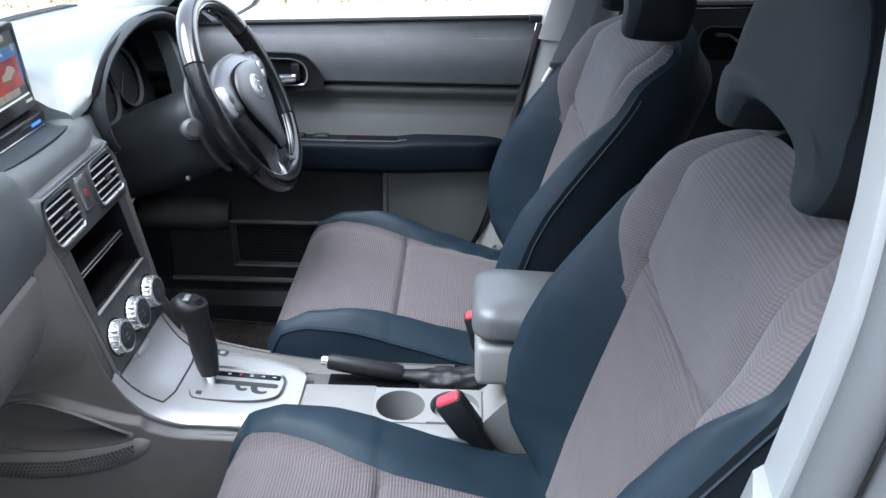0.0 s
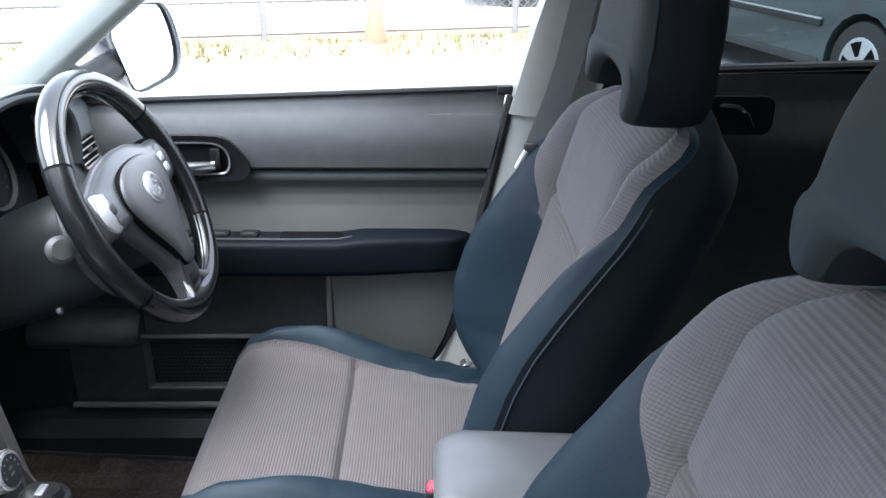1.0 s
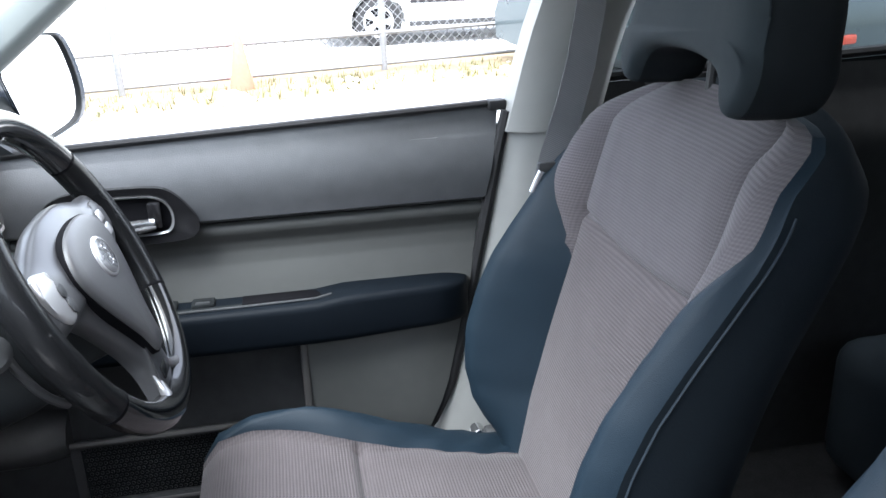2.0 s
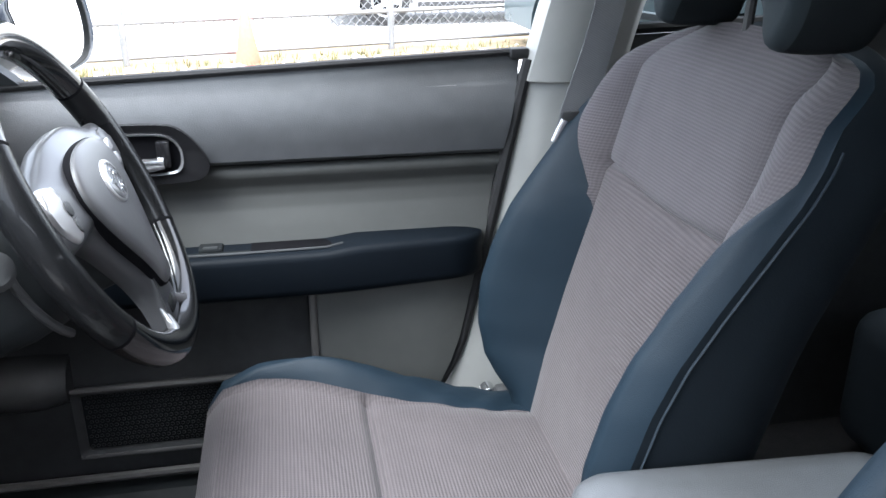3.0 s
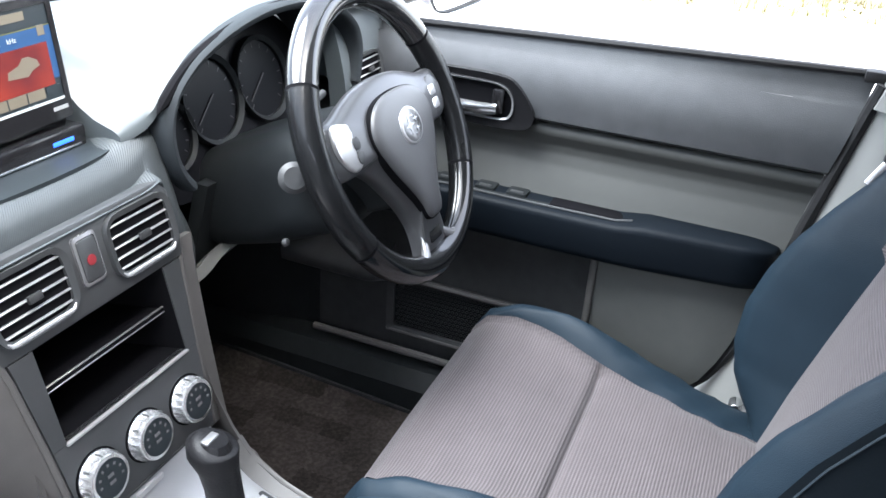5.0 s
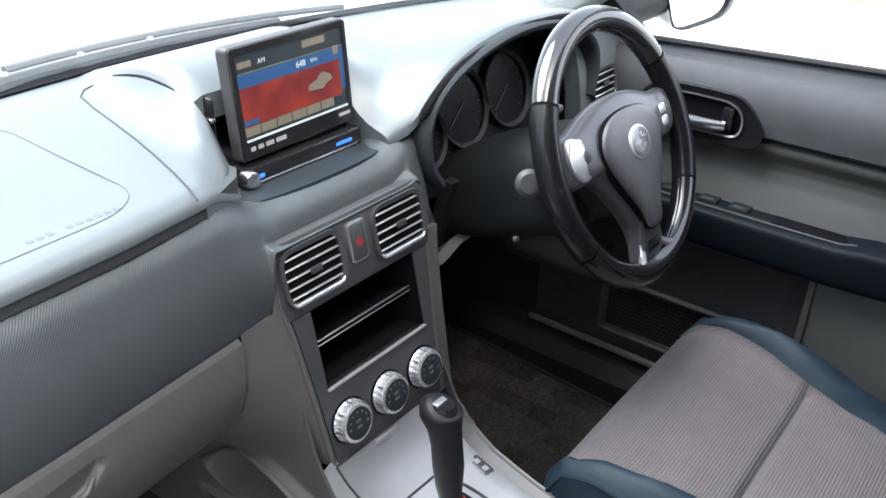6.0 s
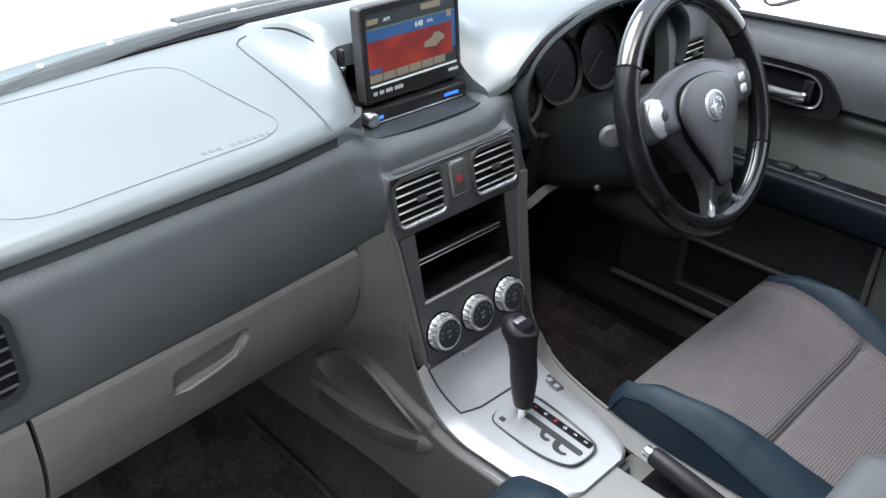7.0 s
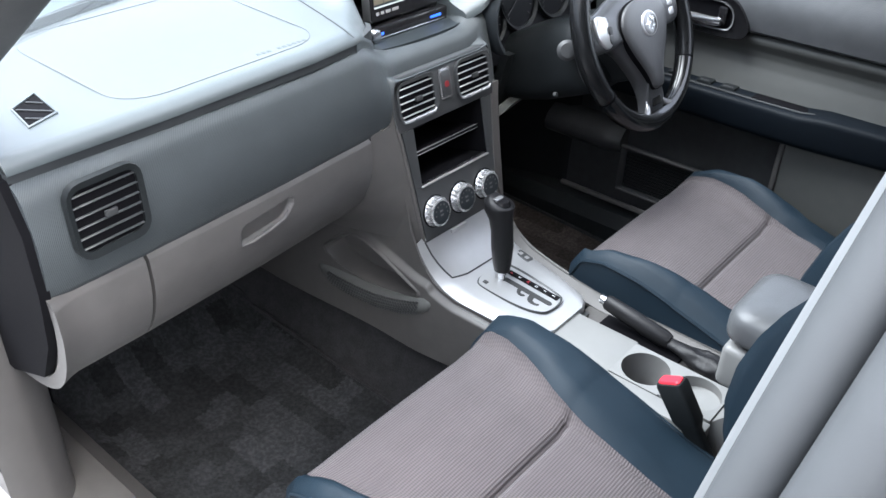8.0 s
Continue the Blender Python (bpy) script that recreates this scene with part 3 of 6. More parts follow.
# padded arm rest with the pull cup and the window switches
def arm(x, k):
    """Cross-section of the rail at x: its flat front face rolls over into the top."""
    end = max(0.0, (x - 0.49) / 0.065)
    front = 0.641 + 0.012 * smooth(0.3, 0.54, x) + 0.04 * (1 - math.sqrt(max(0.0, 1 - min(1.0, end) ** 2)))
    top = 0.823 + 0.006 * smooth(0.3, 0.36, x) - 0.004 * end ** 2
    low = 0.754 + 0.004 * smooth(0.3, 0.54, x)
    ring = [(0.73, low + 0.004), (front + 0.01, low), (front + 0.002, low + 0.005), (front, low + 0.014), (front, top - 0.012), (front + 0.0012, top - 0.006), (front + 0.004, top - 0.002), (front + 0.01, top), (front + 0.034, top + 0.003), (0.73, top + 0.006)]
    y, z = ring[k]
    return (x, max(y, front), z)


bm = bmesh.new()
loft(bm, [[arm(x, k) for k in range(10)] for x in steps(-0.3, 0.4, 16) + steps(0.41, 0.5, 8) + steps(0.505, 0.5545, 22)])
part("armrest_pad", bm, ARMPAD, door, "navy padded arm rest", sharp=60)
bm = bmesh.new()
box(bm, -0.3, 0.33, 0.658, 0.72, 0.813, 0.8255, 0.003)
switches = part("switch_panel", bm, COWL, door, "dark metallic switch panel")
bm = bmesh.new()
tube(bm, [(-0.28, 0.659, 0.8255), (0.2, 0.659, 0.8255), (0.31, 0.66, 0.826), (0.335, 0.668, 0.828)], 0.0022, 8)
part("bright_edge", bm, STACK, switches)
# flat black patch gives the pull cup its shade, with no hollow
bm = bmesh.new()
box(bm, 0.2, 0.32, 0.665, 0.712, 0.822, 0.8275, 0.002)
part("pull_cup", bm, PIT, switches, "black patch painted as the shade in a pull cup")
for x in (-0.06, 0.0, 0.07, 0.125):
    bm = bmesh.new()
    box(bm, x, x + 0.035, 0.67, 0.698, 0.822, 0.831, 0.003)
    part("window_switch", bm, COWL, switches)
    bm = bmesh.new()
    box(bm, x + 0.007, x + 0.028, 0.672, 0.678, 0.8285, 0.833, 0.0015)
    part("window_switch", bm, STACK, switches)

# inner handle in its bezel
DOORFACE = axes((0.045, 0.694, 0.972), (1, 0, 0), (0, 0, 1))
outer = soften([(-0.11, 0.042), (0.04, 0.044), (0.075, 0.036), (0.108, -0.008), (0.108, -0.03), (0.085, -0.045), (-0.11, -0.04)], 3)
inner = soften([(-0.1, 0.027), (0.03, 0.028), (0.055, 0.024), (0.07, 0.008), (0.07, -0.018), (0.055, -0.029), (-0.1, -0.027)], 3)
rim = soften([(-0.104, 0.033), (0.034, 0.034), (0.062, 0.029), (0.078, 0.009), (0.078, -0.021), (0.062, -0.035), (-0.104, -0.033)], 3)
bezel = part("handle_bezel", ringplate(outer, inner, -0.012, 0.009, DOORFACE, -0.003), GLOSS_BLACK, door, "dark glossy bezel round the inner handle")
part("bezel_rim", ringplate([(a * 0.45 + c * 0.55, b * 0.45 + d * 0.55) for (a, b), (c, d) in zip(rim, inner)], inner, 0.004, 0.0095, DOORFACE, -0.002), SATIN_DARK, bezel)
part("cup", plate(inner, -0.008, 0.0012, DOORFACE), PIT, bezel)
bm = bmesh.new()
tube(bm, [(-0.045, 0.688, 0.957), (0.0, 0.683, 0.957), (0.06, 0.68, 0.957), (0.092, 0.682, 0.96)], [0.008, 0.0085, 0.009, 0.007], 8, 1.2)
part("handle", bm, CHROME, bezel, "chrome inner door handle")
bm = bmesh.new()
box(bm, 0.082, 0.102, 0.682, 0.698, 0.952, 0.992, 0.004)
part("lock_knob", bm, GLOSS_BLACK, bezel)

# speaker and pocket below
SPK = axes((0.06, 0.7, 0.547), (1, 0, 0), (0, 0, 1))
grille = part("speaker_frame", ringplate(rounded(0, 0, 0.3, 0.122, 0.012), rounded(0, 0, 0.276, 0.1, 0.008), 0.0, 0.016, SPK, -0.006), DARK, door, "black frame of the door speaker")
bm = plate(rounded(0, 0, 0.278, 0.102, 0.008), 0.0, 0.004, SPK)
part("speaker_backing", bm, COWL, grille)
bm = bmesh.new()
for i in range(34):
    for j in range(11):
        x, z = -0.132 + 0.008 * i + 0.004 * (j % 2), -0.044 + 0.0088 * j
        bm2 = bmesh.new()
        bmesh.ops.create_cone(bm2, cap_ends=False, segments=6, radius1=0.0031, radius2=0.0027, depth=0.002, matrix=SPK @ Matrix.Translation((x, z, 0.0055)))
        merge(bm, bm2)
tagged(part("speaker_mesh", bm, DARK, grille, "punched speaker mesh"), kind="stuff")
bm = bmesh.new()
tube(bm, [(x, 0.688, 0.606) for x in steps(-0.09, 0.21, 4)], 0.005, 8)
part("speaker_lip", bm, GREY, grille)
bm = bmesh.new()
tube(bm, [(x, 0.688, 0.488) for x in steps(-0.09, 0.21, 4)], 0.004, 8)
part("speaker_lip", bm, GREY, grille)
bm = bmesh.new()
loft(bm, [[(x, y + 0.02 * smooth(-0.13, -0.09, x), z) for y, z in ((0.72, 0.585), (0.672, 0.588), (0.655, 0.6), (0.652, 0.622), (0.664, 0.64), (0.69, 0.655), (0.72, 0.66))] for x in steps(-0.3, -0.13, 6) + [-0.115, -0.1, -0.094, -0.09]])
part("door_bulge", bm, DARK, door, "dark moulded bulge ahead of the speaker", sharp=50)
# strip added for the sill's pale edge, hung on the door
bm = bmesh.new()
tube(bm, [(x, 0.672, 0.457) for x in steps(-0.24, 0.3, 6)], 0.007, 8)
part("sill_edge_strip", bm, GREY, door, "grey strip added for the pale edge of the sill")

# ---- seats ----
def seat(yc, side, label):
    """A front seat; side is +1 where the door lies towards +y."""
    seat_ob = thing("front_seat", (0.36, yc, 0.37), label, "car seat", group="front seats")
    # cushion: v runs from the front foot over the top to the back, u across
    prof = [(0.165, 0.43), (0.135, 0.5), (0.118, 0.57), (0.125, 0.62), (0.152, 0.65), (0.2, 0.659), (0.28, 0.652), (0.345, 0.638), (0.43, 0.628), (0.52, 0.618), (0.62, 0.612)]
    long = [0.0]
    for p, q in zip(prof, prof[1:]):
        long.append(long[-1] + math.dist(p, q))
    spot = lambda d: (curve(list(zip(long, [p[0] for p in prof])), d), curve(list(zip(long, [p[1] for p in prof])), d))
    crease = curve(list(zip([p[0] for p in prof[4:]], long[4:])), 0.348)
    cols = lambda a: [-1, -0.98, -0.94, -0.88, *[-0.88 + (0.88 - a - 0.02) * k / 4 for k in range(1, 5)], -a, -a + 0.03, *[(-a + 0.03) + (2 * a - 0.06) * k / 12 for k in range(1, 12)], a - 0.03, a, *[a + 0.02 + (0.88 - a - 0.02) * k / 4 for k in range(0, 4)], 0.88, 0.94, 0.98, 1]
    seam = lambda d: curve([(0, 0.9), (0.17, 0.89), (0.25, 0.86), (0.33, 0.8), (0.4, 0.71), (0.46, 0.665), (0.8, 0.63)], d)
    swell = [(0.11, 0.0), (0.143, 0.024), (0.189, 0.04), (0.252, 0.05), (0.332, 0.05), (0.396, 0.03), (0.481, 0.006), (0.569, -0.012), (0.62, -0.015)]
    seam_no = (8, 23)

    def cushion(i, d):
        a = seam(d)
        u = cols(a)[i]
        if side < 0 < u:
            # the passenger seat's inner bolster is broader
            wide = a - 0.2
            u = u * wide / a if u <= a else 1 - (1 - u) * (1 - wide) / (1 - a)
            a = wide
        x, z = spot(d)
        w = 0.238
        rise = sum(curve(swell, x + k * 0.012) for k in range(-2, 3)) / 5 if d > 0.14 else 0.0
        if u * side < 0:
            rise = curve([(0.14, 0.0), (0.19, 0.018), (0.23, 0.038), (0.28, 0.046), (0.35, 0.047), (0.42, 0.043), (0.49, 0.027), (0.57, 0.006), (0.66, -0.01)], d)
        hump = smooth(a - 0.1, a + 0.14, abs(u)) if a < 0.86 else smooth(0.8, 0.95, abs(u))
        edge = smooth(0.9, 1.0, abs(u))
        z += rise * hump * (1 - 0.3 * smooth(0.88, 1.0, abs(u))) - 0.016 * edge ** 2 + 0.006 * (1 - u * u)
        x += 0.02 * edge ** 2 * smooth(0.3, 0.1, d)
        z -= 0.008 * bell(abs(u), a, 0.02) * smooth(0.1, 0.2, d)
        if abs(u) < a + 0.02:
            z -= 0.011 * bell(d, crease, 0.006)
            z += 0.006 * math.sin(max(0.0, min(1.0, (d - crease) / 0.2)) * math.pi)
        # soft folds in the outer bolster near the backrest
        if u * side > 0.6:
            z += 0.0032 * math.sin(d * 95 - u * 26 + 0.8 * math.sin(d * 31)) * smooth(0.43, 0.5, d) * hump * (1 - edge)
        return (x, yc + u * w, z)

    rows = sorted(set([long[-1] * k / 54 for k in range(55)] + [crease - 0.012, crease - 0.006, crease - 0.003, crease, crease + 0.003, crease + 0.006, crease + 0.012]))
    n = len(cols(0.6))
    pads = {"cover": bmesh.new(), "insert": bmesh.new(), "rear": bmesh.new()}
    grid(pads["insert"], cushion, list(range(seam_no[0], seam_no[1] + 1)), [d for d in rows if d <= crease + 1e-6], rib=lambda d: d)
    grid(pads["rear"], cushion, list(range(seam_no[0], seam_no[1] + 1)), [d for d in rows if d >= crease - 1e-6], rib=lambda d: d)
    base = None
    for span in (range(0, seam_no[0] + 1), range(seam_no[1], n)):
        bm = bmesh.new()
        grid(bm, cushion, list(span), rows)
        base = part("cushion_bolster", bm, NAVY, seat_ob, "navy vinyl side bolster", sharp=80)
    part("cushion_insert", pads["insert"], CLOTH, base, "ribbed grey cloth", sharp=80)
    part("cushion_insert", pads["rear"], CLOTH, base, "ribbed grey cloth", sharp=80)
    # side walls of the cushion, dark below the piped edge
    for end in (0, n - 1):
        s = -1 if end == 0 else 1
        bm = bmesh.new()
        grid(bm, lambda d, k: (lambda p: (p[0] + 0.0 * k, p[1] + s * 0.006 * math.sin(k * math.pi), p[2] + (0.4 - p[2]) * k))(cushion(end, d)), rows[:-4], steps(0, 1, 5))
        part("cushion_side", bm, NAVY, seat_ob, "navy vinyl side panel", sharp=60)
    for end in (0, n - 1):
        bm = bmesh.new()
        tube(bm, [cushion(end, d) for d in rows if 0.12 < d], 0.0035, 6)
        part("piping", bm, NAVY, seat_ob)
    bm = bmesh.new()
    box(bm, 0.17, 0.62, yc - 0.22, yc + 0.22, 0.37, 0.47, 0.02)
    part("seat_base", bm, DARK, seat_ob)
    for s in (-1, 1):
        bm = bmesh.new()
        box(bm, 0.12, 0.66, yc + s * 0.17 - 0.02, yc + s * 0.17 + 0.02, 0.345, 0.385, 0.004)
        part("seat_rail", bm, STEEL, seat_ob)

    # backrest: closed rings from the foot to the top
    TOP = 1.168

    def lean(z):
        return 0.592 + (z - 0.65) * 0.265

    def half(z):
        return curve([(0.58, 0.205), (0.62, 0.226), (0.68, 0.243), (0.8, 0.25), (0.95, 0.25), (1.05, 0.248), (1.085, 0.243), (1.11, 0.234), (1.13, 0.221), (1.145, 0.204), (1.157, 0.18), (1.164, 0.152), (TOP, 0.125)], z)

    fold = 0.978
    inner_seam = lambda z: min(0.82, curve([(0.58, 0.15), (0.7, 0.168), (0.8, 0.168), (0.9, 0.164), (0.975, 0.166), (1.05, 0.167), (1.11, 0.162), (1.14, 0.15), (TOP, 0.12)], z) / half(z))
    outer_seam = lambda z: curve([(0.58, 0.0), (0.915, 0.0), (0.94, 0.035), (0.97, 0.085), (1.0, 0.15), (1.03, 0.22), (1.06, 0.28), (1.09, 0.31), (TOP, 0.31)], z)

    def bcols(z):
        a = inner_seam(z)
        b = min(0.965, a + outer_seam(z))
        mid = [-a + 2 * a * k / 14 for k in range(15)]
        mid[1], mid[-2] = -a + 0.04, a - 0.04
        wing = [a + (b - a) * k / 4 for k in range(1, 5)]
        rest = [b + (1 - b) * k / 6 for k in range(1, 7)]
        return [-q for q in rest[::-1]] + [-q for q in wing[::-1]] + mid + wing + rest

    def front(i, z):
        us = bcols(z)
        u = us[i]
        a = inner_seam(z)
        b = min(0.965, a + outer_seam(z))
        w = half(z)
        push = curve([(0.58, 0.0), (0.617, 0.018), (0.645, 0.045), (0.68, 0.072), (0.73, 0.096), (0.79, 0.108), (0.85, 0.106), (0.9, 0.096), (0.95, 0.076), (1.0, 0.052), (1.05, 0.03), (1.1, 0.014), (1.15, 0.004)], z)
        hump = smooth(a - 0.04, a + 0.24, abs(u)) * (1 - 0.12 * smooth(0.86, 1.0, abs(u)) ** 2)
        x = lean(z) - push * hump + 0.055 * smooth(1.09, TOP, z) ** 2
        x += 0.009 * bell(abs(u), a, 0.02) + (0.007 * bell(abs(u), b, 0.025) if b > a + 0.03 else 0)
        dip = fold - 0.012 * (1 - (u / max(a, 0.1)) ** 2)
        if abs(u) < a + 0.02:
            x += 0.011 * bell(z, dip, 0.006) - 0.012 * smooth(0.6, 0.75, z) * (1 - smooth(0.85, fold, z)) * (1 - (u / a) ** 2)
        x += 0.022 * smooth(0.93, 1.0, abs(u)) ** 2
        return (x, yc + u * w, z - 0.012 * abs(u) ** 3 * smooth(0.98, TOP, z))

    zs = sorted(set(steps(0.58, TOP, 60) + [fold - 0.018, fold - 0.012, fold - 0.006, fold, fold + 0.006] + [TOP - 0.004, TOP - 0.002]))
    m = len(bcols(0.8))
    w0, c0, c1, w1 = 6, 10, 24, 28
    low, high = bmesh.new(), bmesh.new()
    grid(low, front, list(range(c0, c1 + 1)), [z for z in zs if z <= fold - 0.006 + 1e-9], rib=lambda z: z * 1.035)
    grid(high, front, list(range(c0, c1 + 1)), [z for z in zs if z >= fold - 0.006 - 1e-9], rib=lambda z: z * 1.035)
    # sides and back
    def rear(k, z):
        w, x = half(z), lean(z)
        a = math.pi * k
        p0 = front(0, z)
        thick = 0.155 + 0.015 * smooth(0.85, 1.05, z) - 0.055 * smooth(1.09, TOP, z)
        return (p0[0] + (x + thick - p0[0]) * math.sin(a) ** 0.6, yc - w * math.cos(a) * (1 + 0.03 * math.sin(a)), z - 0.012 * abs(math.cos(a)) ** 3 * smooth(0.98, TOP, z))

    shell = bmesh.new()
    grid(shell, rear, steps(0, 1, 24), zs)
    shell.faces.new([shell.verts.new(front(i, zs[-1])) for i in range(m)] + [shell.verts.new(rear(k, zs[-1])) for k in steps(0, 1, 24)[::-1]])
    for r in (range(0, w0 + 1), range(w1, m)):
        bm = bmesh.new()
        grid(bm, front, list(r), zs)
        back = part("backrest_bolster", bm, NAVY, seat_ob, "navy vinyl backrest bolster", sharp=80)
    part("backrest_shell", shell, NAVY_DARK, back, "dark cloth back and sides", sharp=70)
    part("backrest_insert", low, CLOTH, back, "ribbed grey cloth", sharp=80)
    part("backrest_insert", high, CLOTH_FINE, back, "fine grey cloth", sharp=80)
    for r in (range(w0, c0 + 1), range(c1, w1 + 1)):
        bm = bmesh.new()
        grid(bm, front, list(r), [z for z in zs if z > 0.91], rib=lambda z: z * 1.035)
        part("shoulder_panel", bm, CLOTH_FINE, back, "ribbed grey cloth shoulder panel", sharp=80)
    for s in (-1, 1):
        bm = bmesh.new()
        tube(bm, [(lambda p: (p[0] + 0.01, yc + s * (abs(p[1] - yc) + 0.001), p[2]))(front(0, z)) for z in steps(0.66, 1.1, 40)], 0.0014, 5)
        part("stitching", bm, THREAD, back, "stitched seam")

    # head restraint: a tall pad with an arched gap at its foot
    half_out = [(0.101, 1.164), (0.112, 1.157), (0.128, 1.161), (0.142, 1.18), (0.151, 1.215), (0.149, 1.26), (0.136, 1.3), (0.114, 1.335), (0.08, 1.357), (0.04, 1.368), (0.0, 1.371)]
    arch = [(0.0, 1.212), (0.05, 1.21), (0.08, 1.2), (0.095, 1.182)]
    right = arch + half_out
    outline = soften(right + [(-y, z) for y, z in right[-2:0:-1]], 2)
    n_out = len(outline)
    layers = ((-0.06, 0.6), (-0.059, 0.72), (-0.056, 0.82), (-0.051, 0.89), (-0.043, 0.94), (-0.031, 0.972), (-0.016, 0.994), (0.0, 1.0), (0.015, 1.0), (0.026, 0.985), (0.035, 0.955), (0.04, 0.9), (0.042, 0.8))
    mid_z = 1.26
    hc = yc - 0.012 * side
    stem = 0.777 if side > 0 else 0.799
    lean = lambda z: stem + (z - 1.25) * 0.12

    def pad(some, front_cap):
        bm = bmesh.new()
        rings = []
        for dx, k in some:
            ring = []
            for y, z in outline:
                zz = mid_z + (z - mid_z) * (k if z > 1.25 else 1.0) + (0.055 * (1 - k) if z < 1.2 else 0.055 * (1 - k) * smooth(1.25, 1.2, z))
                foot = smooth(0.03, 0.09, abs(y)) * smooth(1.24, 1.19, z)
                inward = y * k * (1 - foot) + math.copysign(0.118 + (abs(y) - 0.118) * k, y) * foot
                ring.append(bm.verts.new((lean(zz) + dx, hc + inward * 1.05, zz)))
            rings.append(ring)
        for r0, r1 in zip(rings, rings[1:]):
            for i in range(n_out):
                bm.faces.new((r0[i], r0[(i + 1) % n_out], r1[(i + 1) % n_out], r1[i]))
        cap = bm.faces.new(rings[0] if front_cap else rings[-1][::-1])
        bmesh.ops.inset_region(bm, faces=[cap], thickness=0.006)
        return bm
    head = part("headrest", pad(layers[4:], False), HEADCLOTH, seat_ob, "charcoal cloth head restraint", sharp=75)
    part("front_panel", pad(layers[:5], True), HEADFRONT, head, "blue-grey cloth front", sharp=75)
    for s in (-1, 1):
        bm = bmesh.new()
        tube(bm, [(lean(z) - 0.043, hc + s * y * 1.05 * 0.942, mid_z + (z - mid_z) * (0.942 if z > mid_z else 1.0)) for y, z in half_out[3:-2]], 0.0016, 5)
        part("piping", bm, NAVY_DARK, head)
    for s in (-0.045, 0.045):
        bm = bmesh.new()
        tube(bm, [(stem + 0.006, hc + s, 1.14), (stem + 0.012, hc + s, 1.25)], 0.006, 8)
        part("headrest_post", bm, DARK, seat_ob)
    bm = bmesh.new()
    box(bm, 0.555, 0.59, yc + side * 0.235, yc + side * 0.262, 0.52, 0.6, 0.008)
    part("recliner_cover", bm, DARK, seat_ob)
    bm = bmesh.new()
    cyl(bm, axes((0.548, yc + side * 0.262, 0.585), (1, 0, 0), (0, 0, 1)), 0.011, -0.012, 0.012, 12, 0.003)
    part("recliner_bolt", bm, CHROME, seat_ob)
    return seat_ob


seat(0.345, 1, "grey and navy driver's seat with ribbed cloth inserts")
passenger = seat(-0.36, -1, "grey and navy passenger seat with ribbed cloth inserts")
passenger.location.x += 0.014
BENCH = material("navy_bench_cloth", (0.014, 0.02, 0.026), 0.8, var=0.14, bump=0.35, bump_scale=1200, spec=0.25)
bench = thing("rear_bench", (1.45, 0, 0.36), "dark cloth rear bench behind the front seats", "car seat")
bm = bmesh.new()
box(bm, 1.2, 1.75, -0.66, 0.66, 0.4, 0.66, 0.05, 4)
part("cushion", bm, BENCH, bench)
bm = sheet(lambda y, z: (1.68 + 0.3 * (z - 0.6) - 0.03 * math.sin(abs(y) / 0.66 * math.pi), y, z), steps(-0.66, 0.66, 20), steps(0.58, 1.18, 8), (0.12, 0, 0))
part("backrest", bm, BENCH, bench)

# ---- dashboard ----
dash = thing("dashboard", (-0.2, 0, 0.7), "slate grey moulded dashboard with a grey lower half", "dashboard")


def crease(y):
    """Where the top pad's rear edge runs, x for y."""
    return curve([(-0.76, -0.066), (-0.55, -0.071), (-0.3, -0.086), (-0.2, -0.1), (-0.13, -0.135), (-0.105, -0.175)], y)


def top_height(x, y):
    z = 1.098 + 0.02 * smooth(-0.1, -0.45, x)
    # the pod that holds the display rises in a hollow curve from its seam
    back = crease(min(y, -0.105)) - x
    rise = 0.05 * smooth(0.0, 0.1, back) * smooth(-0.48, -0.3, x)
    foot = curve([(-0.41, -0.125), (-0.386, -0.152), (-0.3, -0.167), (-0.2, -0.184), (-0.154, -0.195), (-0.09, -0.217)], x)
    if y < -0.1:
        rise *= max(0.0, min(1.0, (y - foot) / (-0.1 - foot))) ** 2.7
        z -= 0.035 * smooth(-0.2, -0.11, y) * (1 - smooth(0.0, 0.045, back))
    elif y > 0.118:
        rise *= 0.85 * smooth(0.21, 0.118, y)
    return z + rise


def top_pad(u, v):
    y = -0.745 + (0.745 - 0.105) * u
    x0 = crease(y)
    x1 = -0.37 - 0.12 * (1 - (y / 0.68) ** 2)
    x = x0 + (x1 - x0) * v
    roll = max(0.0, 1 - (x0 - x) / 0.016)
    return (x, y, top_height(x, y) - 0.011 * roll ** 2)


def pad_height(x, y):
    """The top pad with its rolled rear edge."""
    return top_height(x, y) - 0.011 * max(0.0, 1 - (crease(y) - x) / 0.016) ** 2


bm = sheet(top_pad, steps(0, 1, 40), [0, 0.01, 0.025, 0.045, 0.07] + steps(0.12, 1, 20), (0, 0, -0.006))
pad_top = part("top_pad", bm, VINYL, dash, "slate grey soft top pad", sharp=50)
# the hood behind the display
windscreen_x = lambda y: -0.37 - 0.12 * (1 - (y / 0.68) ** 2)
bm = sheet(lambda y, v: (-0.235 + (windscreen_x(y) + 0.235) * v, y, top_height(-0.235 + (windscreen_x(y) + 0.235) * v, y)), steps(-0.105, 0.135, 20), steps(0, 1, 16), (0, 0, -0.03))
part("top_pad", bm, VINYL, dash, sharp=50)


def arch_z(y):
    """The line along which the right-hand pad meets the instrument hood."""
    table = [(0.1, 1.036), (0.12, 1.046), (0.145, 1.068), (0.17, 1.094), (0.2, 1.114), (0.264, 1.136), (0.345, 1.149), (0.413, 1.151), (0.5, 1.146), (0.58, 1.13), (0.64, 1.108), (0.75, 1.1)]
    return sum(curve(table, y + k * 0.008) for k in range(-4, 5)) / 9


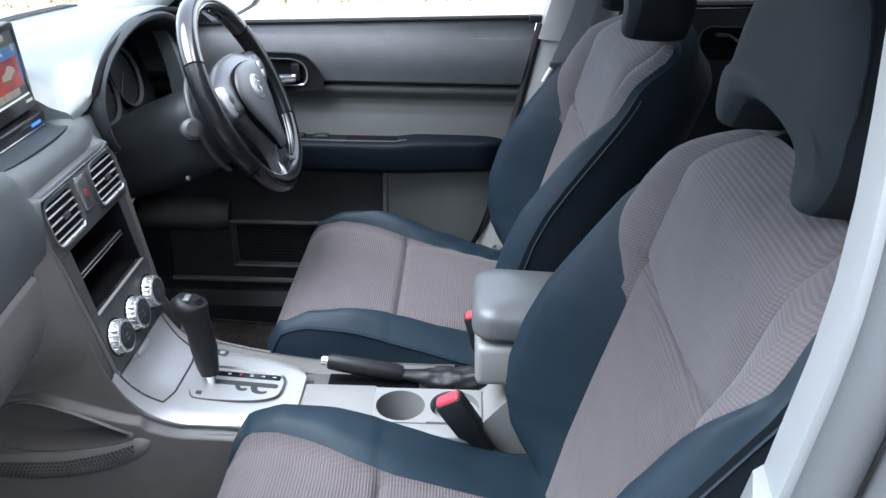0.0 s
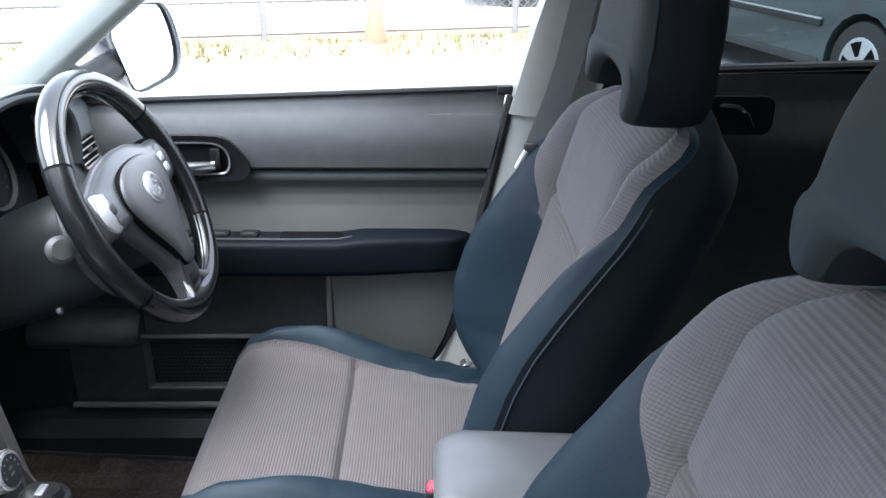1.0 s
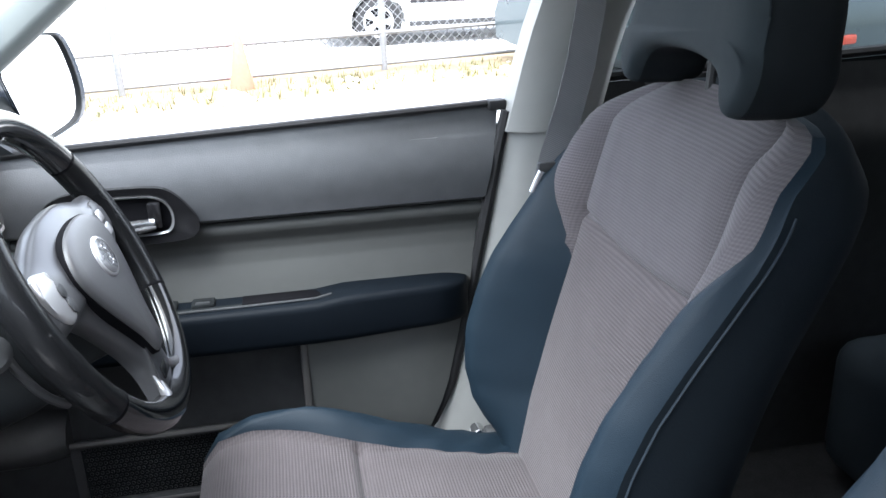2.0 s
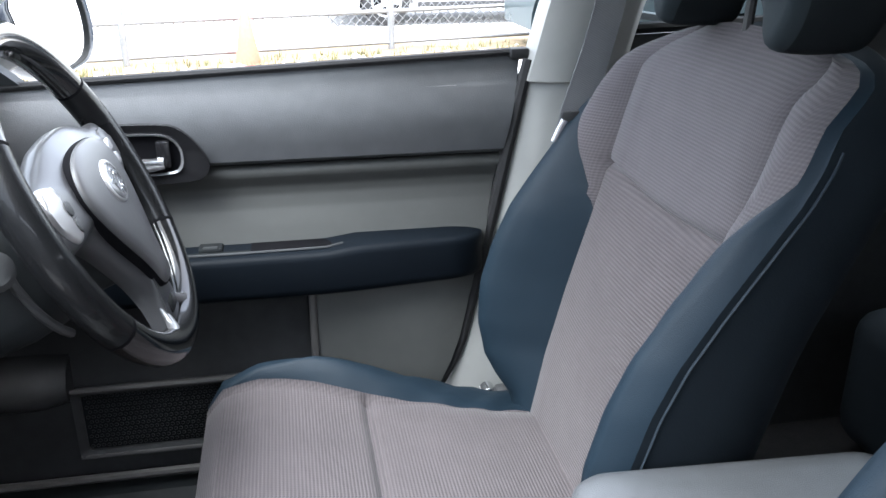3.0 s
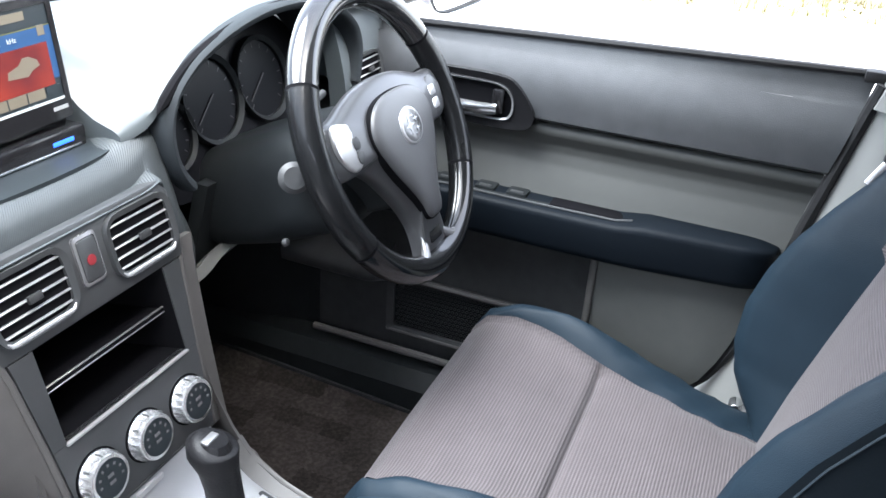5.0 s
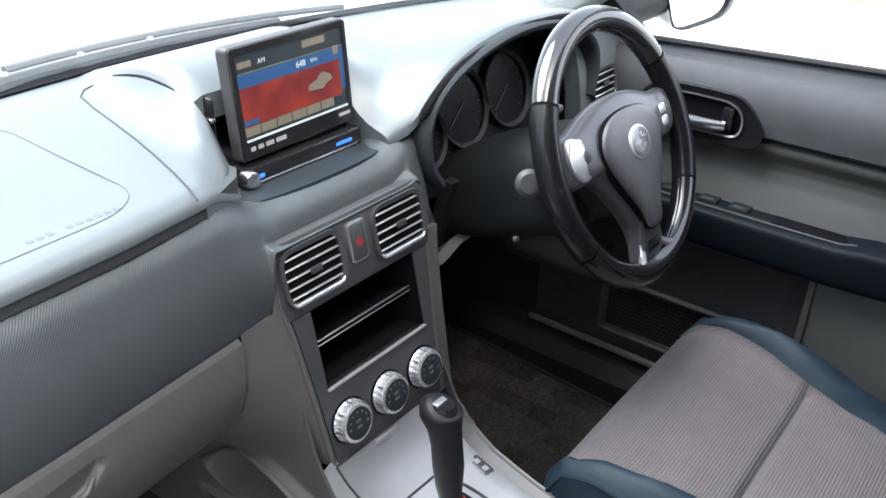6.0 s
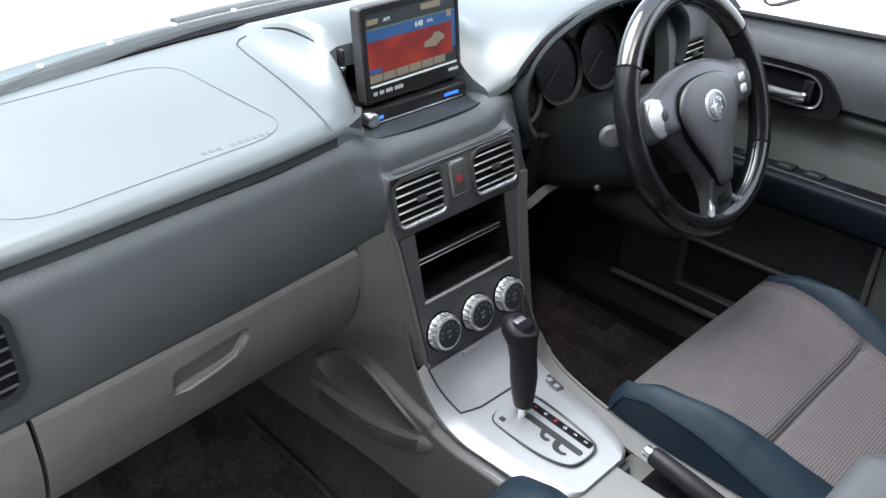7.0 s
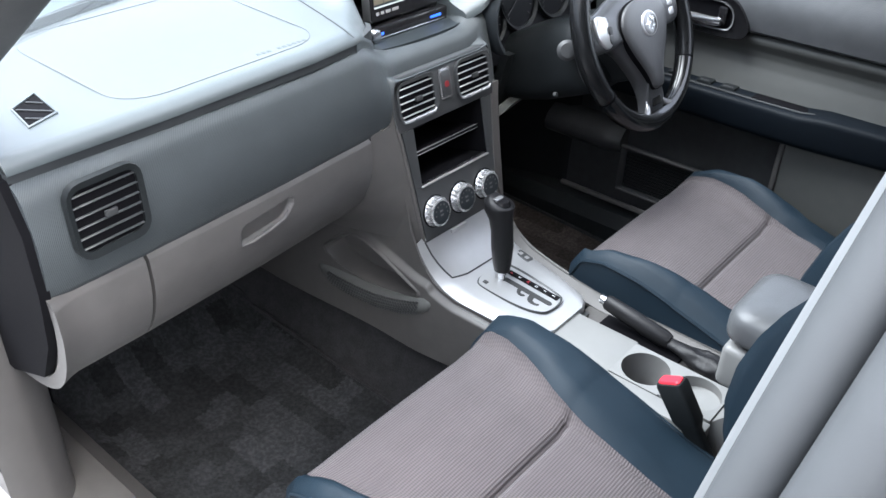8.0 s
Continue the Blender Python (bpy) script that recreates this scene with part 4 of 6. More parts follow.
def right_pad(y, v):
    x0 = -0.128 - 0.02 * smooth(0.15, 0.118, y)
    x = x0 + (windscreen_x(y) - x0) * v
    z1 = top_height(x, y)
    z = arch_z(y) + (z1 - arch_z(y)) * smooth(0.0, 0.42 + 0.38 * smooth(0.14, 0.26, y), v)
    return (x, y, z - 0.006 * max(0.0, 1 - v / 0.04) ** 2)


bm = sheet(right_pad, steps(0.118, 0.745, 56), [0, 0.015, 0.03, 0.05] + steps(0.1, 1, 16), (0, 0, -0.012))
part("top_pad", bm, VINYL, dash, sharp=50)
bm = sheet(lambda v, w: (lambda p: (p[0], 0.1185, p[2] - 0.004 - (p[2] - 1.014) * w))(right_pad(0.118, v)), steps(0, 0.6, 16), steps(0, 1, 4), (0, 0.008, 0))
part("pod_wall", bm, VINYL, dash, "slate grey wall beside the display")
bm = bmesh.new()
tube(bm, [(x, y, top_height(x, y) + 0.0004) for x, y in ((-0.409, -0.121), (-0.402, -0.138), (-0.386, -0.152), (-0.345, -0.161), (-0.3, -0.167), (-0.246, -0.175), (-0.2, -0.184), (-0.154, -0.195), (-0.115, -0.207), (-0.09, -0.217))], 0.0011, 5)
part("pod_seam", bm, SEAM_SHADE, pad_top)
bm = sheet(lambda y, v: (crease(y) - 0.001, y, (top_height(crease(y), y) - 0.012) * (1 - v) + 1.016 * v), steps(-0.2, -0.1055, 20), steps(0, 1, 4), (-0.008, 0, 0))
part("pad_end", bm, VINYL, pad_top, "rounded end of the pad beside the display")
bm = sheet(lambda x, v: (x, -0.1045, (top_height(x, -0.106) - 0.003) * (1 - v) + 1.01 * v), steps(-0.38, crease(-0.105), 14), steps(0, 1, 4), (0, -0.006, 0))
part("recess_wall", bm, HOOD_VINYL, pad_top, "dark wall of the display recess")
# thin seam of the airbag lid pressed into the pad
bm = bmesh.new()
lid = rounded(0, 0, 1, 1, 0.18, 6)
path = []
for a, b in lid + lid[:1]:
    y = -0.42 + a * 0.335 + 0.02 * b
    x = -0.245 + b * 0.265 - 0.02 * a
    path.append((x, y, pad_height(x, y) + 0.0002))
tube(bm, path, 0.0006, 5)
part("airbag_seam", bm, SEAM_SOFT, pad_top)
for k in range(10):
    if k == 3:
        continue
    bm = bmesh.new()
    y = -0.362 + k * 0.0092
    box(bm, -0.1345, -0.1275, y, y + 0.0062, pad_height(-0.131, y) - 0.001, pad_height(-0.131, y) + 0.0004, 0.0003, 1)
    part("raised_letter_bar", bm, LETTER, pad_top)
bm = sheet(lambda y, v: (windscreen_x(y) + 0.008 + 0.028 * v, y, top_height(windscreen_x(y) + 0.03, y) + 0.003), steps(-0.64, 0.64, 30), [0, 1], (0, 0, -0.004))
part("edge_gap", bm, PIT, pad_top, "black gap along the windscreen")
# dark strip: the shade under the overhanging pad, put in as colour
bm = sheet(lambda y, v: (crease(y) - 0.002, y, 1.069 - 0.02 * smooth(-0.2, -0.12, y) + (0.0125 + 0.02 * smooth(-0.2, -0.12, y)) * v), steps(-0.745, -0.12, 40), [0, 1], (-0.012, 0, 0))
part("crease_shade", bm, SEAM_SHADE, pad_top, "dark strip standing in for the shade under the pad's rear edge")
# demister vent in the corner
vx, vy = -0.163, -0.662
vz = top_height(vx, vy)
VENT_POSE = axes((vx, vy, vz), (0.04, 0, top_height(vx + 0.02, vy) - top_height(vx - 0.02, vy)), (0, 1, 0))
diamond = [(-0.016, -0.016), (-0.039, 0.022), (0.021, 0.016), (0.0355, -0.023)]
vent = part("demister_frame", ringplate([(a * 1.1, b * 1.1) for a, b in diamond], diamond, -0.003, 0.0022, VENT_POSE, 0.0006), VINYL, pad_top)
part("demister_throat", plate(diamond, -0.003, 0.0008, VENT_POSE), PIT, vent)
for k, half in ((-1, 0.0095), (0, 0.02), (1, 0.0095)):
    bm = bmesh.new()
    tube(bm, [(vx + 0.003 + k * 0.019 + q * half * 0.72, vy - k * 0.01 + q * half * 0.72, top_height(vx + 0.003 + k * 0.019 + q * half * 0.72, vy) + 0.0018) for q in (-1, 1)], 0.0011, 6)
    part("demister_slat", bm, STACK, vent)

# textured face: from the glove box seam up to the crease, rolling into the ledge under the display
def face_x(y):
    return curve([(-0.75, -0.05), (-0.62, -0.055), (-0.4, -0.07), (-0.19, -0.09), (-0.1, -0.1), (0.1, -0.102), (0.13, -0.104), (0.155, -0.109), (0.18, -0.119), (0.205, -0.134), (0.23, -0.154), (0.25, -0.178), (0.265, -0.21)], y)


def face_top(y):
    return 1.073 - 0.041 * smooth(-0.2, -0.09, y) + 0.016 * smooth(0.09, 0.15, y) - 0.1 * smooth(0.16, 0.2, y)


def face_foot(y):
    return 0.926 + 0.072 * smooth(-0.136, -0.126, y) - 0.17 * smooth(0.124, 0.142, y)


def face(y, v):
    xf, zt = face_x(y), face_top(y)
    zb = face_foot(y)
    if v < 0.7:
        q = v / 0.7
        z = zb + (zt - 0.035 - zb) * q
        return (xf + 0.012 * math.sin(q * math.pi * 0.9) - 0.025 * smooth(-0.2, -0.08, y) * q, y, z)
    q = (v - 0.7) / 0.3
    xa = xf + 0.012 * math.sin(math.pi * 0.9) - 0.025 * smooth(-0.2, -0.08, y)
    a = min(1.0, q / 0.4) * math.pi / 2
    x, z = xa - 0.035 + 0.035 * math.cos(a), zt - 0.035 + 0.035 * math.sin(a)
    if q > 0.4:
        x -= (q - 0.4) / 0.6 * 0.13
        z -= 0.012 * smooth(0.4, 0.7, q) * smooth(-0.14, -0.1, y)
    return (x, y, z)


bm = sheet(face, steps(-0.745, -0.15, 46) + steps(-0.14, -0.12, 10) + steps(-0.105, 0.09, 14) + steps(0.096, 0.265, 34), steps(0, 0.7, 14) + steps(0.73, 1, 16), (-0.02, 0, -0.01))
part("dash_face", bm, VINYL_FACE, dash, "slate grey textured face", sharp=60)


def louvre(parent, m, w, h, slats, frame_mat, slat_mat, label):
    """An air vent: frame, dark throat, slats and a thumb tab."""
    fr = part("vent_frame", ringplate(rounded(0, 0, w * 1.16, h * 1.22, 0.02), rounded(0, 0, w, h, 0.013), -0.006, 0.0045, m, -0.002), frame_mat, parent, label)
    # flat near-black plate carries the shade of a deep throat
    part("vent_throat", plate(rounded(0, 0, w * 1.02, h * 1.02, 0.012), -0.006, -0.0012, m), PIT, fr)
    for k in range(slats):
        yy = -h / 2 + h * (k + 0.5) / slats
        b = bmesh.new()
        box(b, -w / 2, w / 2, -0.0008, 0.0008, -0.001, 0.0025, 0.0005, 1)
        b.transform(m @ Matrix.Translation((0, yy, 0)) @ Matrix.Rotation(radians(10), 4, "X"))
        part("slat", b, slat_mat, fr)
    if frame_mat is STACK:
        b = bmesh.new()
        tube(b, [tuple(m @ Vector((x, -h * 0.55 + 0.01 * smooth(0.42, 0.56, abs(x) / w), 0.003))) for x in steps(-w * 0.49, w * 0.49, 20)], [0.0008] + [0.0024] * 19 + [0.0008], 8)
        part("bright_lip", b, SATIN, fr, "bright lower edge")
    b = bmesh.new()
    box(b, -0.008, 0.008, -0.004, 0.004, 0.003, 0.007, 0.001)
    b.transform(m)
    part("tab", b, DARK, fr)
    return fr


louvre(dash, axes((-0.034, -0.66, 1.018), (-0.08, 1, 0.0), (-0.05, 0, 1)), 0.084, 0.078, 6, COWL, STACK, "dark side air vent")

# lower half: glove box door and end piece
def lower(y, v):
    x0 = face_x(y) + 0.004
    pts = [(0.0, 0.93), (0.006, 0.895), (0.002, 0.86), (-0.012, 0.82), (-0.035, 0.785), (-0.07, 0.76), (-0.13, 0.742), (-0.22, 0.735)]
    d = v * (len(pts) - 1)
    ease = lambda i: sum(curve(list(enumerate([p[i] for p in pts])), d + k * 0.2) for k in range(-4, 5)) / 9
    return (x0 + ease(0), y, ease(1))


# the door has a shallow finger recess above its latch bar
RECESS = [(-0.471, 0.868), (-0.47, 0.893), (-0.462, 0.899), (-0.376, 0.906), (-0.369, 0.902), (-0.371, 0.893), (-0.385, 0.878), (-0.394, 0.874)]


def glove_face(y, v):
    x, y, z = lower(y, v)
    return (x - 0.009 * smooth(-0.0005, 0.003, inset(RECESS, (y, z))), y, z)


bm = sheet(glove_face, steps(-0.615, -0.48, 8) + steps(-0.476, -0.364, 40) + steps(-0.36, -0.19, 10), steps(0, 0.07, 4) + steps(0.075, 0.31, 44) + steps(0.33, 1, 22), (-0.015, 0, 0.012))
glove = part("glove_box_door", bm, GREY, dash, "warm grey glove box door", sharp=60)
bm = sheet(lambda y, v: (lambda p: (p[0] + 0.012 * smooth(-0.72, -0.75, y), p[1], p[2]))(lower(y, v)), steps(-0.748, -0.62, 8), steps(0, 1, 28), (-0.015, 0, 0.012))
part("end_panel", bm, GREY, dash, "warm grey lower end panel", sharp=60)
bm = bmesh.new()
tube(bm, [(-0.06, -0.466, 0.868), (-0.057, -0.455, 0.87), (-0.058, -0.42, 0.875), (-0.061, -0.392, 0.88), (-0.066, -0.382, 0.888)], [0.0015, 0.0035, 0.0035, 0.0035, 0.0015], 10, 0.8)
part("glove_latch", bm, GREY, glove, "grey latch bar", sharp=60)

# panel between the glove box and the stack
def stack_cheek(u, v):
    top = face_foot(-0.186 + 0.062 * u) + 0.004
    z = top + (0.71 - top) * v
    edge = curve([(-0.16, 0.1), (-0.05, 0.108), (0.05, 0.118), (0.075, 0.126), (0.145, 0.128)], (z - 0.862) / 0.977)
    y = -0.186 + (0.184 - edge) * u
    left = face_x(-0.19) + curve([(0.71, -0.2), (0.735, -0.14), (0.76, -0.07), (0.785, -0.035), (0.82, -0.012), (0.86, 0.002), (0.93, 0.0)], z)
    right = -0.076 - 0.22 * (z - 0.862)
    return (left + (right - left) * u ** 0.7, y, z)


part("stack_cheek", sheet(stack_cheek, steps(0, 1, 12), steps(0, 1, 24), (-0.012, 0.004, 0)), GREY, dash, "warm grey panel beside the stack", sharp=60)
# end cap that shows with the door open
bm = prism([(-0.07, 1.075), (-0.045, 1.02), (-0.045, 0.94), (-0.06, 0.86), (-0.1, 0.79), (-0.2, 0.745), (-0.4, 0.75), (-0.4, 1.07)], "y", -0.755, -0.742, 0.003)
part("end_cap", bm, PIT, dash, "dark end cap")
# body that closes the inside of the dashboard
bm = bmesh.new()
box(bm, -0.74, -0.27, -0.73, 0.73, 0.78, 1.02)
part("inner_body", bm, PIT, dash)

# driver's lower dash and the light trim beside the stack
bm = sheet(lambda y, v: (-0.15 - 0.04 * v, y, 0.93 - 0.14 * v), steps(0.262, 0.745, 16), steps(0, 1, 8), (-0.02, 0, 0))
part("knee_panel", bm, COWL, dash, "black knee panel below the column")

bm = bmesh.new()
tube(bm, [(lambda p: (p[0] + 0.006, p[1], p[2] - 0.003))(right_pad(y, 0)) for y in steps(0.15, 0.64, 44)], [0.001] + [0.0065] * 43 + [0.001], 8)
part("hood_gap", bm, PIT, dash, "black gap under the pad's edge")
bm = sheet(lambda y, v: (-0.125 - 0.06 * v - 0.02 * smooth(0.2, 0.3, y), y, 0.828 - 0.06 * v), steps(0.135, 0.33, 10), steps(0, 1, 6), (-0.02, 0, 0))
part("knee_side", bm, POCKET_GREY, dash, "grey panel under the dash corner")
# instrument binnacle: an arched hood, a recessed panel and three dials
BY = 0.385
HOOD = [(0.2, 0.962), (0.178, 0.985), (0.165, 1.02), (0.166, 1.062), (0.195, 1.094), (0.25, 1.118), (0.32, 1.133), (0.385, 1.138), (0.46, 1.133), (0.53, 1.117), (0.58, 1.09), (0.605, 1.06), (0.608, 1.02), (0.595, 0.985)]


def hood(k, out, x):
    """A point on the instrument hood: k goes round its opening from low left to low right, out is the distance outwards."""
    at = lambda q: Vector([sum(curve(list(enumerate([p[i] for p in HOOD])), q * 13 + j * 0.15) for j in range(-4, 5)) / 9 for i in (0, 1)])
    along = (at(min(1, k + 0.01)) - at(max(0, k - 0.01))).normalized()
    p = at(k) + Vector((-along.y, along.x)) * out
    return (x, p.x, p.y)


bm = bmesh.new()
rows = [[bm.verts.new(hood(k, out, x)) for k in steps(0, 1, 60)] for out, x in ((0.004, -0.15), (0.01, -0.135), (0.011, -0.122), (0.0095, -0.115), (0.006, -0.111), (0.001, -0.112), (-0.003, -0.116), (-0.006, -0.125), (-0.008, -0.16), (-0.01, -0.24))]
for r0, r1 in zip(rows, rows[1:]):
    for i in range(60):
        bm.faces.new((r0[i], r0[i + 1], r1[i + 1], r1[i]))
binnacle = part("instrument_hood", bm, HOOD_VINYL, dash, "slate grey arched instrument hood", sharp=60)
CL = axes((-0.205, BY, 1.0), (0, 1, 0), (-0.3, 0, 1))
part("cluster_panel", plate(rounded(0, 0, 0.41, 0.2, 0.08, 8), -0.01, 0.0, CL), DIAL, binnacle, "dark instrument panel")
for cx, cy, r in ((-0.135, -0.01, 0.043), (-0.035, 0.012, 0.055), (0.085, 0.012, 0.055)):
    mm = CL @ Matrix.Translation((cx, cy, 0))
    dial = part("dial", disc(r, r, 0.0, 0.003, mm, 32), DIAL, binnacle)
    ro = [(r * 1.12 * math.cos(q), r * 1.12 * math.sin(q)) for q in steps(0, 2 * math.pi, 32)[:-1]]
    ri = [(r * 1.0 * math.cos(q), r * 1.0 * math.sin(q)) for q in steps(0, 2 * math.pi, 32)[:-1]]
    part("dial_ring", ringplate(ro, ri, 0.0, 0.012, mm, -0.004), COWL, dial)
    bm = bmesh.new()
    for t in range(13):
        q = radians(225 - t * 22.5)
        b2 = bmesh.new()
        box(b2, r * 0.8, r * 0.92, -0.0007, 0.0007, 0.003, 0.0036)
        merge(bm, b2, mm @ Matrix.Rotation(q, 4, "Z"))
    part("dial_marks", bm, DIAL_MARK, dial)
    bm = bmesh.new()
    box(bm, -0.01, r * 0.8, -0.001, 0.001, 0.004, 0.005)
    bm.transform(mm @ Matrix.Rotation(radians(215), 4, "Z"))
    part("needle", bm, DIAL_MARK, dial)
# far side vent on the driver's side
bm = sheet(lambda y, v: (-0.118 - 0.034 * v * v if v > 0 else -0.118 - 0.24 * v, y, 0.93 + 0.17 * v if v > 0 else 0.93 + 0.05 * v), steps(0.575, 0.748, 10), [-0.28, -0.14] + steps(0, 1, 12), (-0.03, 0, 0))
part("dash_face", bm, VINYL, dash, sharp=60)
louvre(dash, axes((-0.1195, 0.65, 0.998), (0.0, 1, 0), (-0.17, 0, 1)), 0.072, 0.046, 4, STACK, SATIN, "metallic side air vent")

# ---- centre stack ----
SM = axes((-0.073, 0, 0.862), (0, 1, 0), (-0.215, 0, 0.977))
stack = thing("centre_stack", (-0.08, 0, 0.7), "graphite centre stack with vents, an empty radio slot and heater knobs", "console")
# faceplate outline with the slot left open; the lower end is narrower
def stack_half(h):
    return curve([(-0.16, 0.1), (-0.05, 0.108), (0.05, 0.118), (0.075, 0.126), (0.145, 0.128)], h)


def stack_band(h0, h1, side=0, w_in=0.0, n=6):
    left = [(-stack_half(h), h) for h in steps(h0, h1, n)]
    if side == 0:
        return plate(left + [(-x, y) for x, y in left[::-1]], -0.014, 0.0, SM, 0.002)
    return plate([(side * -x, y) for x, y in left] + [(side * w_in, h1), (side * w_in, h0)], -0.014, 0.0, SM)


part("lower_plate", stack_band(-0.16, -0.052), STACK, stack, "graphite heater panel")
for side in (-1, 1):
    part("slot_surround", stack_band(-0.052, 0.052, side, 0.091), STACK, stack)
part("vent_plate", plate([(-0.127, 0.052), (0.127, 0.052), (0.129, 0.075), (0.129, 0.13), (0.118, 0.144), (-0.118, 0.144), (-0.129, 0.13), (-0.129, 0.075)], -0.014, 0.0, SM, 0.003), STACK, stack, "graphite vent surround")
for s in (-1, 1):
    louvre(stack, SM @ Matrix.Translation((s * 0.074, 0.1, 0.002)), 0.084, 0.058, 5, STACK, VENT_SLAT, "metallic centre air vent")
hz = part("hazard_switch", plate(rounded(0, 0.105, 0.024, 0.044, 0.004), 0.0, 0.005, SM, 0.0015), STACK, stack, "hazard switch with a red mark")
part("hazard_rim", ringplate(rounded(0, 0.105, 0.03, 0.052, 0.005), rounded(0, 0.105, 0.025, 0.045, 0.004), 0.0, 0.003, SM, 0.001), SATIN_DARK, hz)
part("hazard_mark", disc(0.0055, 0.0055, 0.005, 0.0058, SM @ Matrix.Translation((0, 0.104, 0)), 14), HAZARD, hz)
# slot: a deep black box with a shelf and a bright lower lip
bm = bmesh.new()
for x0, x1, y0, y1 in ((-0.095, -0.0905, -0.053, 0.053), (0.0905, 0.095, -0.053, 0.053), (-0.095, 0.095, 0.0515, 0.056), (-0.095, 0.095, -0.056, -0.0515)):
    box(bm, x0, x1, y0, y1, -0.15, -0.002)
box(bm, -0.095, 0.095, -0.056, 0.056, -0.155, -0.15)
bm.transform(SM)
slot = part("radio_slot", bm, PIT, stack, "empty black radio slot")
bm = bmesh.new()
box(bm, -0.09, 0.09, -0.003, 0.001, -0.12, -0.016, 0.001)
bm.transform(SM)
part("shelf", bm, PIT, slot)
# two satin bars draw the highlight along the shelf's front edge
for h in (-0.003, 0.003):
    bm = bmesh.new()
    box(bm, -0.09, 0.09, h - 0.0008, h + 0.0008, -0.018, -0.015, 0.0004, 1)
    bm.transform(SM)
    part("shelf_glint", bm, SATIN_DARK, slot)
bm = bmesh.new()
box(bm, -0.092, 0.092, -0.0545, -0.0515, -0.012, 0.0025, 0.001)
bm.transform(SM)
part("slot_lip", bm, SATIN, slot, "bright lower lip")
# heater knobs
for kx in (-0.07, 0.0, 0.07):
    mk = SM @ Matrix.Translation((kx, -0.108 + 0.002, 0))
    bm = bmesh.new()
    flute = lambda q, deep: 1.0 - deep * (q % 4 in (2, 3))
    loft(bm, [[tuple(mk @ Vector((r * flute(q, deep) * math.cos(q * math.pi / 40), r * flute(q, deep) * math.sin(q * math.pi / 40), z))) for q in range(80)] for r, deep, z in ((0.0275, 0.0, 0.0), (0.0275, 0.0, 0.002), (0.0273, 0.055, 0.003), (0.0262, 0.055, 0.012), (0.0256, 0.0, 0.0132), (0.025, 0.0, 0.0158), (0.024, 0.0, 0.0165))])
    knob = part("heater_knob", bm, KNOB_SILVER, stack, "chrome ringed heater knob", sharp=40)
    part("knob_gap", disc(0.0298, 0.0298, 0.0, 0.0012, mk, 36), PIT, knob)
    part("knob_face", disc(0.0212, 0.0208, 0.0155, 0.0172, mk, 32), TRAY_SLATE, knob, "dark face with pale marks")
    bm = bmesh.new()
    for q in range(7):
        b2 = bmesh.new()
        box(b2, 0.0135, 0.0168, -0.0014, 0.0014, 0.0171, 0.0175)
        merge(bm, b2, mk @ Matrix.Rotation(radians(-10 + q * 33), 4, "Z"))
    for q in (-0.0045, 0.0035):
        b2 = bmesh.new()
        box(b2, -0.004, 0.004, q - 0.0018, q + 0.0018, 0.0171, 0.0175)
        merge(bm, b2, mk)
    part("knob_marks", bm, SATIN_DARK, knob)
    for q in range(8):
        bm = bmesh.new()
        box(bm, 0.0258, 0.0276, -0.0006, 0.0006, 0.004, 0.014, 0.0003, 1)
        bm.transform(mk @ Matrix.Rotation(radians(q * 45), 4, "Z"))
        part("grip_notch", bm, STACK, knob)
# side rails and grey cheeks
for s in (-1, 1):
    bm = bmesh.new()
    tube(bm, [tuple(SM @ Vector((s * (stack_half(h) + 0.004), h, -0.004))) for h in steps(-0.16, 0.062, 8)], 0.004, 8)
    part("rail", bm, GREY, stack, "warm grey edge rail")
    bm = plate([(s * (stack_half(h) + 0.002), h) for h in steps(-0.17, 0.066, 8)] + [(s * (stack_half(h) + 0.036), h) for h in steps(0.066, -0.17, 8)], -0.02, -0.011, SM)
    if s > 0:
        part("side_filler", bm, GREY, stack)
    else:
        bm.free()

# ---- centre console ----
console = thing("centre_console", (0.3, 0, 0.53), "warm grey centre console with a silver gear plate and cup holders", "console")
TOPLINE = [(-0.5, 0.95), (-0.3, 0.92), (-0.11, 0.915), (-0.085, 0.86), (-0.055, 0.74), (-0.03, 0.69), (0.0, 0.655), (0.04, 0.638), (0.12, 0.628), (0.22, 0.616), (0.5, 0.61)]
def cheek(s, x, v):
    """The console's side: an upper face, a small step along the ridge and a lower face."""
    zt = curve(TOPLINE, x) - 0.004
    ridge = min(zt - 0.012, curve([(-0.5, 0.72), (-0.2, 0.7), (-0.03, 0.652), (0.12, 0.628), (0.46, 0.6)], x))
    z = curve([(0, zt), (0.4, ridge + 0.007), (0.5, ridge - 0.004), (1, 0.5)], v)
    y = 0.126 - 0.02 * smooth(-0.05, 0.15, x) + 0.014 * smooth(0.4, 0.5, v) + 0.01 * max(0.0, v - 0.5)
    return (x, s * (y + 0.018 * smooth(-0.1, -0.4, x)), z)


WELL = soften([(-0.262, 0.628), (-0.235, 0.655), (-0.2, 0.684), (-0.165, 0.69), (-0.12, 0.676), (-0.06, 0.65), (-0.012, 0.628), (-0.06, 0.612), (-0.125, 0.6), (-0.2, 0.602)], 1)
